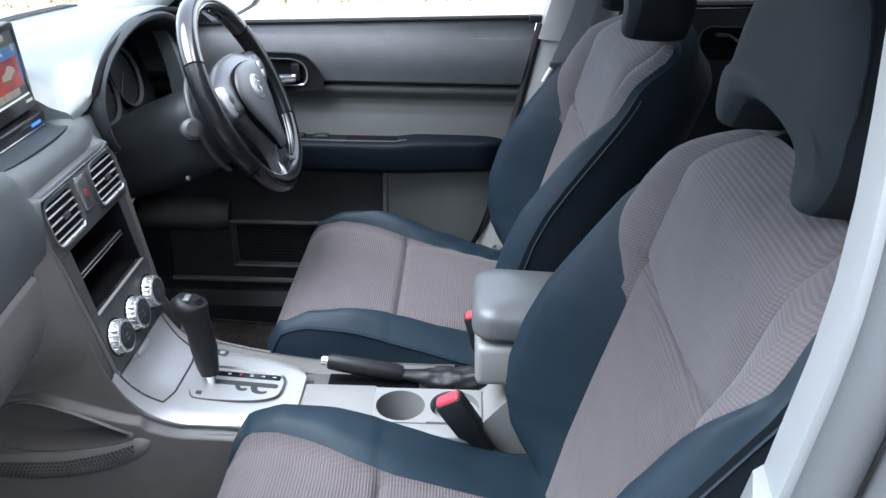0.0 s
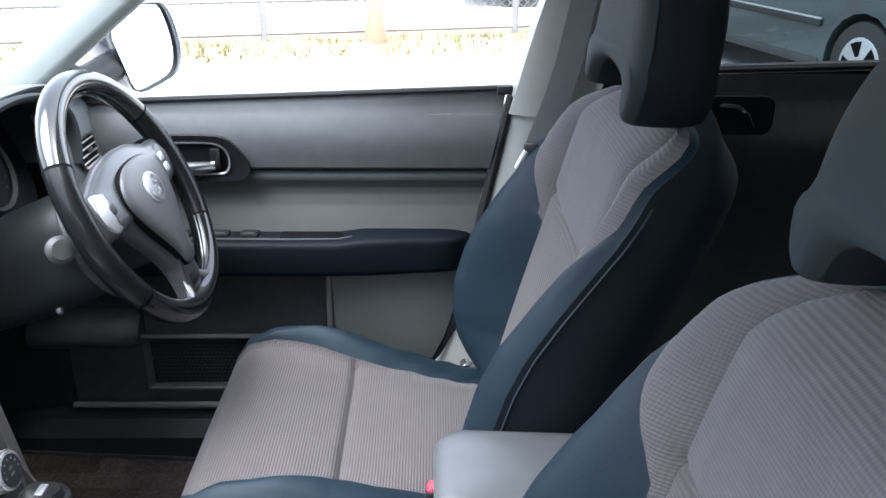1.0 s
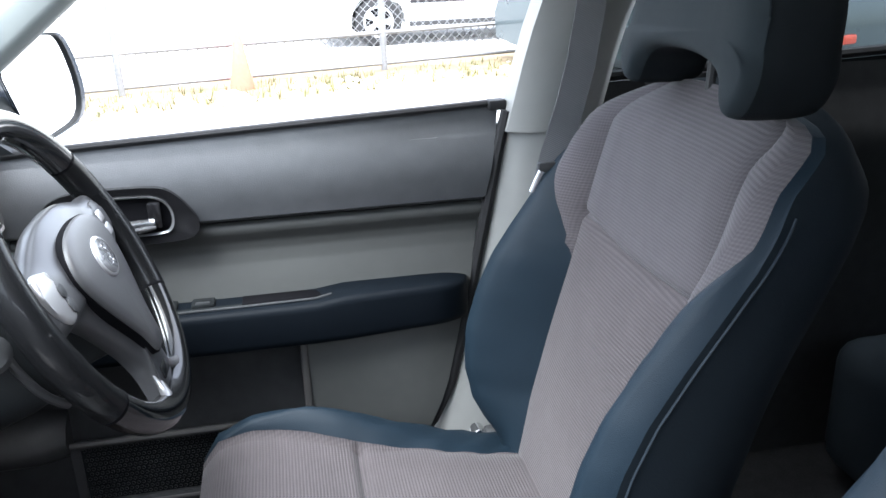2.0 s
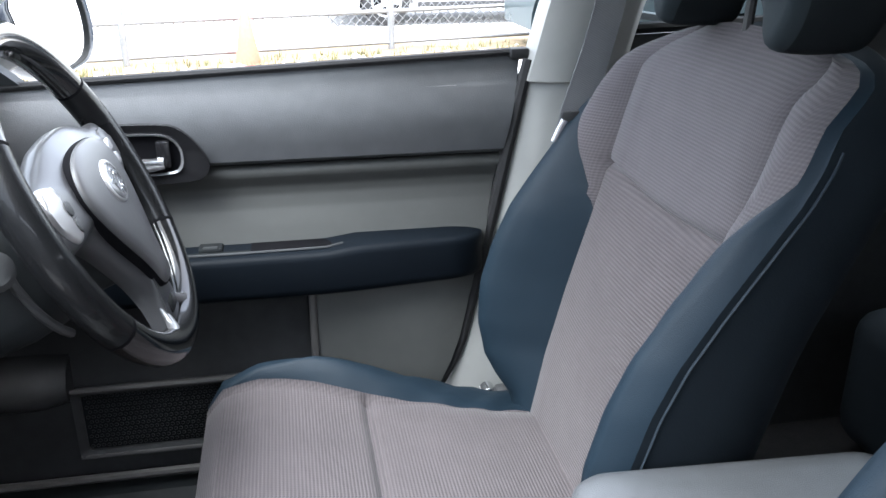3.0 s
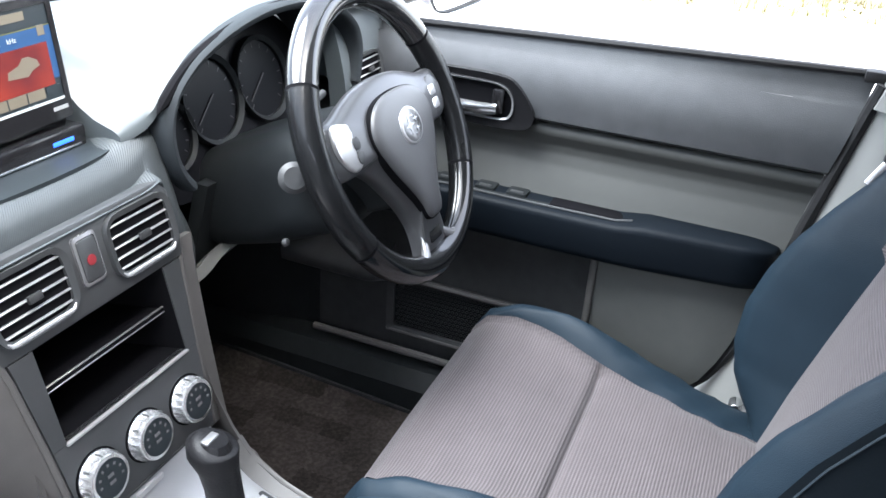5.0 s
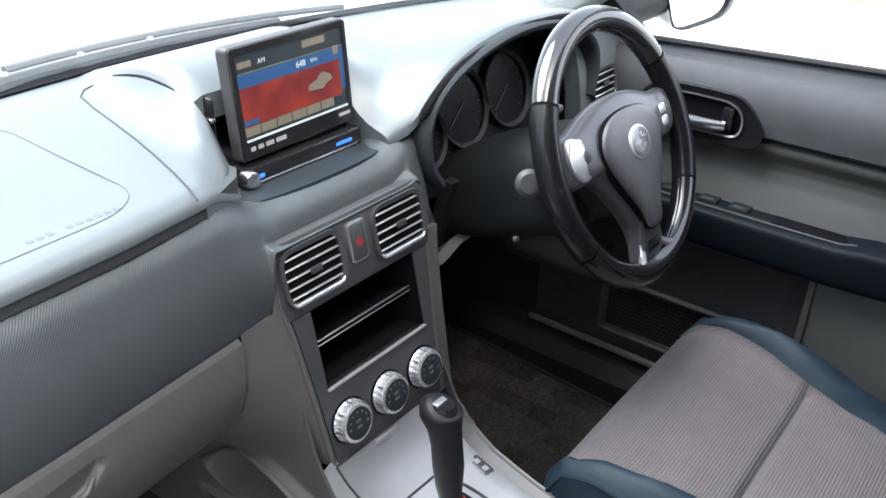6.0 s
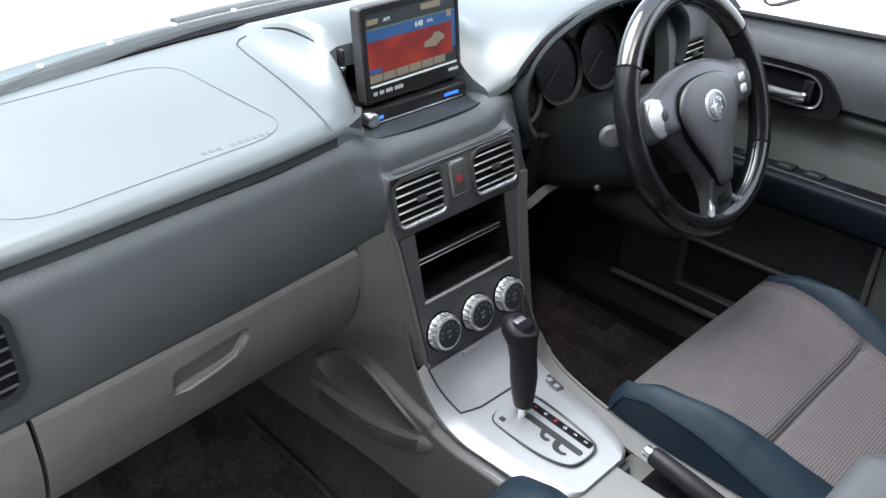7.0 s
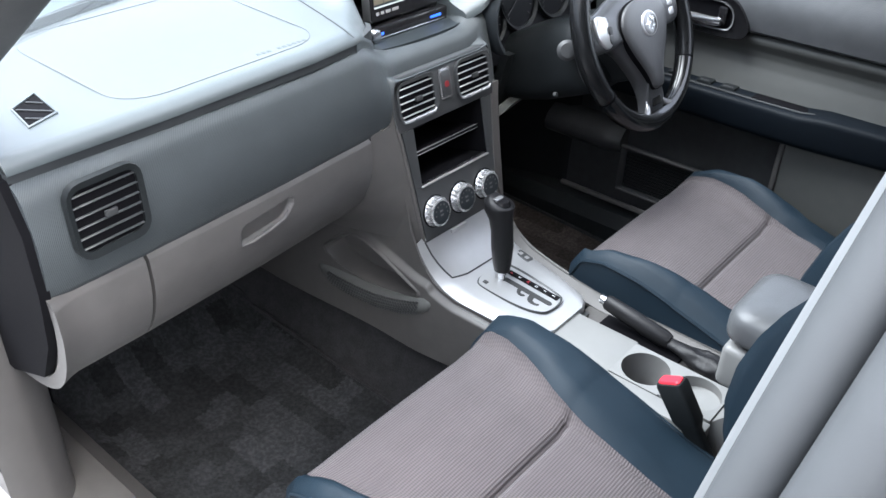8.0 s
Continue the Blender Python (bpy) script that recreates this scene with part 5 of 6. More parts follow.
for s in (-1, 1):
    bm = sheet(lambda x, v: cheek(s, x, v), steps(-0.5, -0.29, 12) + steps(-0.284, 0.02, 76) + steps(0.03, 0.46, 26), steps(0, 0.4, 24) + steps(0.41, 0.5, 6) + steps(0.51, 1, 34), (0, -s * 0.004, 0))
    if s < 0:
        # opening of the side pocket
        bmesh.ops.delete(bm, geom=[f for f in bm.faces if inset(WELL, (f.calc_center_median().x, f.calc_center_median().z)) > 0], context="FACES")
    part("side_panel", bm, GREY, console, "warm grey side panel", sharp=60)
side_y = lambda x: cheek(-1, x, 0.6)[1]
mid = (-0.14, 0.638)
near = lambda k, d: [(mid[0] + (x - mid[0]) * k, side_y(x) + d, mid[1] + (z - mid[1]) * k) for x, z in WELL]
bm = bmesh.new()
loft(bm, [near(1.04, 0.002), near(1.035, -0.003), near(0.99, -0.004), near(0.955, 0.0), near(0.93, 0.045)], False)
bm.faces.new([bm.verts.new(p) for p in near(0.94, 0.045)])
well = part("side_pocket", bm, GREY, console, "shallow grey side pocket", sharp=70)
# bulging tray along the pocket's foot, pricked with small dots
TRAY = [(-0.272, 0.588, 0.008), (-0.262, 0.578, 0.016), (-0.235, 0.572, 0.023), (-0.19, 0.57, 0.026), (-0.125, 0.573, 0.026), (-0.06, 0.59, 0.024), (-0.025, 0.604, 0.02), (-0.006, 0.613, 0.014), (0.002, 0.618, 0.006)]
bm = bmesh.new()
tube(bm, [(x, side_y(x) + 0.004, z) for x, z, q in TRAY], [q for x, z, q in TRAY], 20, 0.65, (0, 1, 0))
part("pocket_tray", bm, POCKET_GREY, well, sharp=70)
bm = bmesh.new()
for i in range(36):
    for j in range(6):
        x = -0.243 + i * 0.0062 + 0.0031 * (j % 2)
        zc, q = (curve([(p[0], p[k]) for p in TRAY], x) for k in (1, 2))
        a = radians(-50 + j * 14)
        y, z = side_y(x) + 0.004 - q * 0.65 * math.cos(a) - 0.0002, zc + q * math.sin(a)
        box(bm, x, x + 0.0042, y - 0.0004, y + 0.002, z, z + 0.0044)
tagged(part("pocket_dots", bm, DARK, well), kind="stuff")

# narrow decks that close the top along both sides
for s in (-1, 1):
    rim_y = lambda x: 0.128 - 0.02 * smooth(-0.05, 0.15, x)
    bm = sheet(lambda x, v: (x, s * (rim_y(x) - 0.034 * v), curve(TOPLINE, x) - 0.003 - 0.012 * v), steps(-0.02, 0.46, 30), steps(0, 1, 4), (0, 0, -0.006))
    part("side_deck", bm, GREY, console)
# silver top: sloping lid, gear plate
def plate_half(x):
    return curve([(-0.05, 0.108), (0.0, 0.106), (0.06, 0.102), (0.14, 0.092), (0.19, 0.078), (0.205, 0.066), (0.212, 0.05)], x)


def silver(x, u):
    z = curve([(-0.045, 0.722), (-0.03, 0.694), (-0.01, 0.67), (0.015, 0.652), (0.045, 0.642), (0.12, 0.634), (0.212, 0.626)], x)
    return (x, -0.014 + u * plate_half(x), z - 0.006 * smooth(0.9, 1.0, abs(u)))


bm = sheet(silver, steps(-0.045, 0.17, 20) + [0.18, 0.19, 0.198, 0.205, 0.209, 0.212], steps(-1, 1, 14) + [], (0, 0, -0.022))
top = part("gear_plate", bm, SILVER, console, "silver gear lever surround", sharp=50)
bm = sheet(lambda x, u: (lambda p: (p[0], p[1] - 0.0, p[2] - 0.014))(silver(min(x, 0.212), u * (1.06 + 0.0 * x))) if x < 0.212 else (x, -0.014 + u * 0.055, 0.612), steps(0.02, 0.21, 12) + [0.222], steps(-1, 1, 10), (0, 0, -0.02))
part("plate_edge", bm, STACK, top)
# lid seam of the front tray
bm = bmesh.new()
lidp = [(-0.04, -0.85), (0.012, -0.72), (0.02, -0.4), (0.022, 0.4), (0.018, 0.72), (-0.04, 0.85)]
seam = []
for (xa, ua), (xb, ub) in zip(lidp, lidp[1:]):
    for q in steps(0, 1, 4):
        p = silver(xa + (xb - xa) * q, ua + (ub - ua) * q)
        seam.append((p[0], p[1], p[2] + 0.0004))
tube(bm, seam + seam[:1], 0.0017, 6)
part("tray_seam", bm, DARK, top)
bm = bmesh.new()
box(bm, -0.036, -0.032, -0.04, 0.0, 0.706, 0.713)
part("tray_mark", bm, SATIN, top)
GM = axes((0.108, -0.012, 0.6385), (1, 0, -0.07), (0, 1, 0))
gate_line = soften([(-0.072, -0.044), (-0.05, -0.05), (0.03, -0.046), (0.068, -0.03), (0.075, -0.01), (0.075, 0.024), (0.062, 0.037), (-0.055, 0.046), (-0.074, 0.03)], 3)
gate_in = [(x * 0.955, y * 0.93) for x, y in gate_line]
gate = part("gate_frame", ringplate(gate_line, gate_in, -0.006, 0.0014, GM, -0.0025), STACK, top, "dark frame of the gear gate")
part("gate_plate", plate(gate_in, -0.006, -0.0016, GM), SILVER, gate)
bm = plate(rounded(0.012, 0.002, 0.106, 0.011, 0.005), -0.003, -0.0008, GM)
for outline in ([(-0.004, 0.002), (-0.004, -0.006), (0.002, -0.016), (0.012, -0.018), (0.018, -0.013), (0.016, -0.009), (0.009, -0.012), (0.004, -0.008), (0.006, 0.002)],
                [(0.022, 0.002), (0.022, -0.01), (0.028, -0.02), (0.04, -0.022), (0.05, -0.018), (0.05, -0.012), (0.041, -0.016), (0.033, -0.012), (0.033, 0.002)]):
    merge(bm, plate(soften(outline, 1), -0.003, -0.0009, GM))
part("gate_slot", bm, DARK, gate, "dark stepped gear slot")
strip = part("gear_strip", plate(rounded(0.009, 0.024, 0.112, 0.012, 0.003), -0.003, 0.0, GM), GLOSS_BLACK, gate, "black strip with gear letters")
for k, ch in enumerate("PRND32"):
    cu = bpy.data.curves.new("letter", "FONT")
    cu.body, cu.size, cu.extrude, cu.align_x, cu.align_y = ch, 0.0075, 0.0002, "CENTER", "CENTER"
    tmp = new("letter", cu)
    me = bpy.data.meshes.new_from_object(tmp)
    bpy.data.objects.remove(tmp)
    b2 = bmesh.new()
    b2.from_mesh(me)
    bpy.data.meshes.remove(me)
    b2.transform(GM @ Matrix.Translation((-0.038 + k * 0.0185, 0.024, 0.0003)) @ Matrix.Rotation(radians(90), 4, "Z"))
    part("gear_letter", b2, RED if k in (0, 2) else WHITE, strip)
bm = bmesh.new()
box(bm, -0.06, -0.051, -0.036, -0.028, -0.0025, 0.0005, 0.001)
bm.transform(GM)
part("lock_button", bm, DARK, gate)
rocker = part("rocker_switch", plate(rounded(0, 0, 0.036, 0.018, 0.004), 0.0, 0.004, axes((0.052, 0.073, 0.6385), (1, -0.16, -0.09), (0.16, 1, 0)), 0.0015), STACK, top, "grey rocker switch")
for dx in (-0.008, 0.008):
    part("switch_mark", plate(rounded(dx, 0, 0.008, 0.008, 0.001), 0.004, 0.0043, axes((0.052, 0.073, 0.6385), (1, -0.16, -0.09), (0.16, 1, 0))), SATIN, rocker)
# gear lever
LV = [(0.065, -0.012, 0.64), (0.062, -0.011, 0.665), (0.06, -0.01, 0.69), (0.056, -0.008, 0.73), (0.052, -0.007, 0.765), (0.046, -0.006, 0.792), (0.044, -0.006, 0.806)]
bm = bmesh.new()
tube(bm, [LV[0], LV[1]], 0.008, 12)
lever = part("gear_lever", bm, CHROME, console, "black leather gear lever with a chrome foot")
bm = bmesh.new()
tube(bm, [(0.063, -0.011, 0.655), (0.061, -0.01, 0.67), (0.058, -0.009, 0.705), (0.054, -0.008, 0.735), (0.049, -0.007, 0.758), (0.043, -0.006, 0.776), (0.042, -0.006, 0.786), (0.044, -0.006, 0.791)], [0.015, 0.018, 0.0215, 0.021, 0.023, 0.029, 0.028, 0.019], 18, 0.85, (0, 1, 0))
part("grip", bm, GAITER, lever, "black leather grip", sharp=70)
bm = bmesh.new()
tube(bm, [(0.044, -0.006, 0.785), (0.044, -0.006, 0.7935)], [0.021, 0.017], 16, 0.8, (0, 1, 0))
part("cap", bm, GLOSS_BLACK, lever)
bm = bmesh.new()
box(bm, 0.036, 0.046, -0.017, 0.003, 0.792, 0.7955, 0.0015)
part("cap_badge", bm, SATIN_DARK, lever)

# rear of the console: cup holders in a pale top
bm = bmesh.new()
cups = ((0.375, -0.035), (0.462, -0.032))
sq = lambda cx, cy, h: [(cx + h * max(-1, min(1, 1.42 * math.cos(q))), cy + h * max(-1, min(1, 1.42 * math.sin(q)))) for q in steps(0, 2 * math.pi, 32)[:-1]]
ci = lambda cx, cy, r: [(cx + r * math.cos(q), cy + r * math.sin(q)) for q in steps(0, 2 * math.pi, 32)[:-1]]
for cx, cy in cups:
    merge(bm, ringplate(sq(cx, cy, 0.0435), ci(cx, cy, 0.0395), 0.6, 0.622, Matrix.Identity(4)))
box(bm, 0.2, 0.332, -0.095, 0.02, 0.596, 0.62, 0.003)
box(bm, 0.33, 0.51, -0.112, -0.079, 0.598, 0.6215, 0.003)
box(bm, 0.33, 0.51, 0.0075, 0.012, 0.598, 0.6215)
part("cup_holder_top", bm, PALE_CONSOLE, console, "pale grey top with two cup holders")
for cx, cy in cups:
    bm = bmesh.new()
    loft(bm, [[(x, y, z) for x, y in ci(cx, cy, r)] for r, z in ((0.0395, 0.621), (0.037, 0.55), (0.036, 0.545))], False)
    bm.faces.new([bm.verts.new((x, y, 0.545)) for x, y in ci(cx, cy, 0.036)])
    part("cup_well", bm, CUP_GREY, console)
bm = bmesh.new()
box(bm, 0.2, 0.5, 0.012, 0.1, 0.575, 0.6, 0.006)
part("brake_trough", bm, GREY, console)
bm = prism([(0.43, 0.6), (0.5, 0.61), (0.55, 0.67), (0.57, 0.7), (0.78, 0.7), (0.78, 0.5), (0.43, 0.5)], "y", -0.07, 0.07, 0.008)
part("box_foot", bm, PALE_CONSOLE, console, "pale grey foot of the storage box")
bm = bmesh.new()
box(bm, 0.492, 0.8, -0.075, 0.075, 0.69, 0.762, 0.012, 3)
part("storage_box", bm, PALE_CONSOLE, console, "pale grey storage box")
def lid_ring(z, k):
    return [(0.645 + x * k[0], y * k[1], z + 0.01 * smooth(0.1, -0.16, x)) for x, y in rounded(0, 0, 0.32, 0.158, 0.034, 6)]
bm = bmesh.new()
loft(bm, [lid_ring(z, k) for z, k in ((0.764, (0.94, 0.93)), (0.766, (0.99, 0.985)), (0.772, (1.0, 1.0)), (0.792, (1.0, 1.0)), (0.801, (0.99, 0.98)), (0.808, (0.955, 0.925)), (0.813, (0.88, 0.8)), (0.817, (0.7, 0.55)), (0.818, (0.35, 0.25)))])
part("armrest_lid", bm, LID, console, "grey leather padded lid", sharp=60)

# hand brake
brake = thing("hand_brake", (0.45, 0.045, 0.6), "black hand brake lever lowered beside the cup holders", "hand brake")
bm = bmesh.new()
tube(bm, [(0.246, 0.05, 0.645), (0.25, 0.05, 0.6445), (0.3, 0.05, 0.636), (0.36, 0.05, 0.626), (0.372, 0.05, 0.624)], [0.011, 0.013, 0.0145, 0.0145, 0.012], 14, 1.1)
part("grip", bm, GAITER, brake, "black grip", sharp=60)
bm = bmesh.new()
tube(bm, [(0.36, 0.05, 0.626), (0.43, 0.05, 0.616)], 0.009, 10)
part("lever_arm", bm, GAITER, brake)
bm = bmesh.new()
cyl(bm, axes((0.248, 0.05, 0.6448), (0, 1, 0), (0.16, 0, 1)) @ Matrix.Rotation(math.pi, 4, "Y"), 0.0085, 0.0, 0.014, 12, 0.003)
part("button", bm, CHROME, brake, "chrome release button")
bm = bmesh.new()
fold_path = [(0.372 + 0.0058 * k, 0.05 - 0.006 * (k / 30), 0.6225 - 0.004 * smooth(0, 12, k) + 0.016 * smooth(14, 30, k)) for k in range(31)]
tube(bm, fold_path, [0.0115 + 0.014 * smooth(0, 16, k) + 0.001 * math.sin(k * 1.9) * smooth(3, 8, k) for k in range(31)], 28, 0.72)
for v in bm.verts:
    q = smooth(0.385, 0.43, v.co.x)
    v.co.z += (0.0022 * math.sin(v.co.y * 330 + v.co.x * 60) + 0.0012 * math.sin(v.co.x * 170 + v.co.y * 150)) * q
    v.co.y += 0.0016 * math.sin(v.co.x * 120 - v.co.z * 300) * q
part("gaiter", bm, GAITER, brake, "creased black leather gaiter", sharp=70)
bm = bmesh.new()
box(bm, 0.245, 0.4, 0.03, 0.072, 0.599, 0.605, 0.002)
part("gaiter_base", bm, PIT, brake, "black slot under the lever")

# ---- steering column and wheel ----
TILT_W = radians(24.7)
WM = axes((0.0625, 0.36, 1.0152), (0, 1, 0), (-math.sin(TILT_W), 0, math.cos(TILT_W)))
CM = axes((0.07, 0.362, 1.0), (0, 1, 0), (-0.39, 0, 0.92))
wheel = thing("steering_wheel", (0.0625, 0.36, 1.0152), "three-spoke black leather steering wheel with grey hub", "steering wheel")
R = 0.1755
def rim_arc(a0, a1, r, n):
    b = bmesh.new()
    tube(b, [(R * math.cos(q), R * math.sin(q), 0) for q in steps(radians(a0), radians(a1), n)], r, 14, 1.0, (0, 0, 1))
    b.transform(WM)
    return b
SMOOTH_RIM = material("worn_black_leather", (0.012, 0.0125, 0.0135), 0.16, var=0.15, bump=0.06, spec=0.36, coat=0.5)
PERFORATED = material("perforated_black_leather", (0.007, 0.0074, 0.008), 0.26, var=0.15, bump=0.3, bump_scale=700, spec=0.14, coat=0.2)
part("rim", rim_arc(-147, -33, 0.018, 34), LEATHER, wheel, "black leather rim", sharp=70)
part("rim_grip", rim_arc(-32, 32, 0.0182, 22), PERFORATED, wheel, "perforated leather grip", sharp=70)
part("rim_grip", rim_arc(148, 212, 0.0182, 22), PERFORATED, wheel, "perforated leather grip", sharp=70)
part("rim_top", rim_arc(33, 147, 0.018, 32), SMOOTH_RIM, wheel, "smooth worn upper rim", sharp=70)
for a in (32.5, 147.5, -32.5, -147.5):
    part("rim_seam", rim_arc(a - 0.6, a + 0.6, 0.0183, 2), PIT, wheel)


def mirrored(half):
    return half + [(-x, y) for x, y in half[::-1] if x > 1e-6]


def dome(outline, rings, lift=0.0):
    """A shallow dome over an outline: rings of (scale, height)."""
    b = bmesh.new()
    loft(b, [[(x * k, y * k + lift * (1 - k), z) for x, y in outline] for k, z in rings])
    b.transform(WM)
    return b


HUB_LINE = soften(mirrored([(0.0, 0.073), (0.045, 0.071), (0.08, 0.062), (0.115, 0.05), (0.162, 0.05), (0.168, -0.004), (0.14, -0.019), (0.106, -0.017), (0.08, -0.032), (0.056, -0.064), (0.036, -0.095), (0.027, -0.125), (0.03, -0.148), (0.037, -0.168), (0.0, -0.17)]), 2)
PAD_LINE = soften(mirrored([(0.0, 0.052), (0.04, 0.049), (0.066, 0.037), (0.08, 0.015), (0.074, -0.01), (0.056, -0.042), (0.036, -0.07), (0.023, -0.092), (0.018, -0.115), (0.0, -0.117)]), 2)
HUB_METAL = material("hub_graphite", (0.06, 0.061, 0.064), 0.3, 0.25, var=0.06)
HUB_GREY = material("hub_grey", (0.064, 0.064, 0.066), 0.42, var=0.06, bump=0.2)
hub = part("hub", dome(HUB_LINE, ((0.97, -0.016), (1.0, -0.01), (1.0, -0.003), (0.985, 0.001), (0.95, 0.004), (0.85, 0.008), (0.65, 0.013), (0.4, 0.016), (0.1, 0.017))), HUB_METAL, wheel, "graphite hub with three spokes", sharp=50)
part("pad_gap", dome([(x * 1.018, y * 1.015) for x, y in PAD_LINE], ((1.0, 0.002), (1.0, 0.0185), (0.96, 0.019), (0.1, 0.019))), PIT, hub)
part("hub_pad", dome(PAD_LINE, ((1.0, 0.01), (1.0, 0.019), (0.985, 0.0222), (0.95, 0.0242), (0.8, 0.0265), (0.5, 0.0285), (0.1, 0.029))), HUB_GREY, hub, "grey airbag pad", sharp=60)
part("back_shroud", plate([(x * 0.8, y * 0.8) for x, y in PAD_LINE], -0.1, -0.012, WM, 0.006, 2), COWL, wheel, "black rear shroud of the hub", sharp=50)
pod = part("switch_pod", plate(soften([(-0.139, 0.046), (-0.118, 0.047), (-0.1, 0.033), (-0.095, 0.01), (-0.1, -0.01), (-0.118, -0.016), (-0.138, -0.004), (-0.146, 0.022)], 2), 0.0, 0.0125, WM, 0.005, 3), SATIN, wheel, "silver crescent switch pod", sharp=60)
for y0, y1 in ((-0.008, 0.007), (0.009, 0.024)):
    part("button", plate(soften([(-0.112, y0), (-0.099, y0 + 0.001), (-0.099, y1), (-0.112, y1)], 1), 0.01, 0.0145, WM, 0.001), DARK, pod)
pod = part("switch_pod", plate(soften([(0.139, 0.04), (0.118, 0.044), (0.1, 0.036), (0.096, 0.012), (0.1, -0.008), (0.118, -0.014), (0.136, -0.004), (0.144, 0.02)], 2), 0.0, 0.0115, WM, 0.005, 3), HUB_METAL, wheel, "graphite switch pod", sharp=60)
for y in (0.005, 0.023):
    part("button", plate(rounded(0.115, y, 0.02, 0.014, 0.004), 0.009, 0.0135, WM, 0.0015), SATIN, pod)
part("spoke_badge", plate(rounded(0, -0.137, 0.034, 0.024, 0.004), -0.004, 0.0095, WM, 0.002), GLOSS_BLACK, wheel)
# satin pieces imitate the highlights on the glossy spoke foot
for x in (-1, 1):
    b = bmesh.new()
    tube(b, [(x * 0.024, -0.132, 0.002), (x * 0.028, -0.147, 0.004), (x * 0.038, -0.158, 0.006), (x * 0.056, -0.162, 0.008), (x * 0.075, -0.156, 0.008)], [0.003, 0.006, 0.0085, 0.0075, 0.003], 10, 0.8)
    b.transform(WM)
    part("spoke_glint", b, SATIN_DARK, wheel, "bright piece standing in for the highlight where the spoke meets the rim", sharp=60)
em = WM @ Matrix.Translation((0, 0.003, 0.028))
part("emblem", disc(0.024, 0.023, 0.0, 0.003, em @ Matrix.Diagonal((1.15, 1, 1, 1)), 28, 0.0015), SATIN, hub, "oval silver emblem")
part("emblem_field", disc(0.0205, 0.02, 0.003, 0.0034, em @ Matrix.Diagonal((1.15, 1, 1, 1)), 28), SATIN_DARK, hub)
bm = bmesh.new()
for px, py, r in ((-0.008, 0.001, 0.0125), (0.009, -0.006, 0.0065), (0.01, 0.006, 0.0065), (0.003, 0.011, 0.005), (0.002, -0.011, 0.005)):
    merge(bm, plate([(px + (r if k % 2 == 0 else r * 0.28) * math.cos(k * math.pi / 4), py + (r if k % 2 == 0 else r * 0.28) * math.sin(k * math.pi / 4)) for k in range(8)], 0.0034, 0.0044, em))
part("emblem_shapes", bm, CHROME, hub)

column = thing("steering_column", (-0.05, 0.36, 0.9), "black steering column cowl with stalks", "steering column")
bm = bmesh.new()
loft(bm, [[tuple(CM @ Vector((x * k, (y - 0.012) * k, z))) for x, y in rounded(0, 0, 0.17, 0.15, 0.05, 5)] for k, z in ((0.8, -0.065), (0.95, -0.075), (1.0, -0.11), (1.0, -0.2), (0.9, -0.29))])
part("cowl", bm, COWL, column, sharp=60)
CR = [tuple(CM @ Vector((0.098 * math.cos(q), 0.098 * math.sin(q) - 0.01, -0.075))) for q in steps(radians(95), radians(235), 14)]
bm = bmesh.new()
tube(bm, CR, 0.005, 8)
part("cowl_edge", bm, DARK, column)
for s in (-1, 1):
    bm = bmesh.new()
    tube(bm, [tuple(CM @ Vector(p)) for p in ((s * 0.07, 0.01, -0.1), (s * 0.1, 0.012, -0.09), (s * 0.125, 0.016, -0.075))], [0.011, 0.012, 0.013], 12)
    st = part("stalk", bm, COWL, column, "black column stalk")
    bm = bmesh.new()
    tube(bm, [tuple(CM @ Vector(p)) for p in ((s * 0.124, 0.016, -0.076), (s * 0.142, 0.018, -0.062), (s * 0.146, 0.0185, -0.058))], [0.0175, 0.019, 0.013], 18)
    part("stalk_end", bm, DARK, st)
bm = bmesh.new()
cyl(bm, axes((-0.02, 0.235, 0.895), (0, 1, 0), (-0.4, 0, 1)), 0.005, 0, 0.006, 10, 0.002)
part("ignition_key", bm, DARK, column)

# ---- flip-up display above the stack ----
unit = thing("car_stereo", (-0.22, 0.012, 1.02), "flip-up car stereo with its colour screen raised", "car stereo")
bm = bmesh.new()
box(bm, -0.34, -0.206, -0.082, 0.106, 1.016, 1.068, 0.004)
part("chassis", bm, GLOSS_BLACK, unit, "black stereo chassis")
bm = bmesh.new()
box(bm, -0.23, -0.185, -0.085, 0.109, 1.02, 1.056, 0.004)
face_bar = part("front_bar", bm, GLOSS_BLACK, unit, "glossy black front bar")
bm = bmesh.new()
box(bm, -0.1865, -0.1835, -0.066, 0.1, 1.0345, 1.0375, 0.001)
part("bright_strip", bm, CHROME, face_bar)
bm = bmesh.new()
cyl(bm, axes((-0.192, -0.079, 1.045), (0, 1, 0), (0, 0, 1)), 0.0105, 0, 0.016, 24, 0.003)
part("volume_knob", bm, CHROME, face_bar, "small chrome volume knob")
for y0, y1, z0 in ((-0.066, -0.056, 1.041), (0.062, 0.09, 1.042)):
    bm = bmesh.new()
    box(bm, -0.186, -0.184, y0, y1, z0, z0 + 0.0045, 0.0008)
    part("blue_light", bm, LED, face_bar, "blue lit key")
SC = axes((-0.2, 0.013, 1.127), (-0.03, 1, 0), (-0.09, 0, 1))
screen = part("screen_housing", plate(rounded(0, 0, 0.188, 0.13, 0.006), -0.016, 0.0, SC, 0.003), DARK, unit, "black screen housing")
part("bezel", ringplate(rounded(0, 0.0, 0.184, 0.126, 0.004), rounded(0, 0.006, 0.17, 0.098, 0.002), 0.0, 0.0025, SC), GLOSS_BLACK, screen, "glossy black bezel")


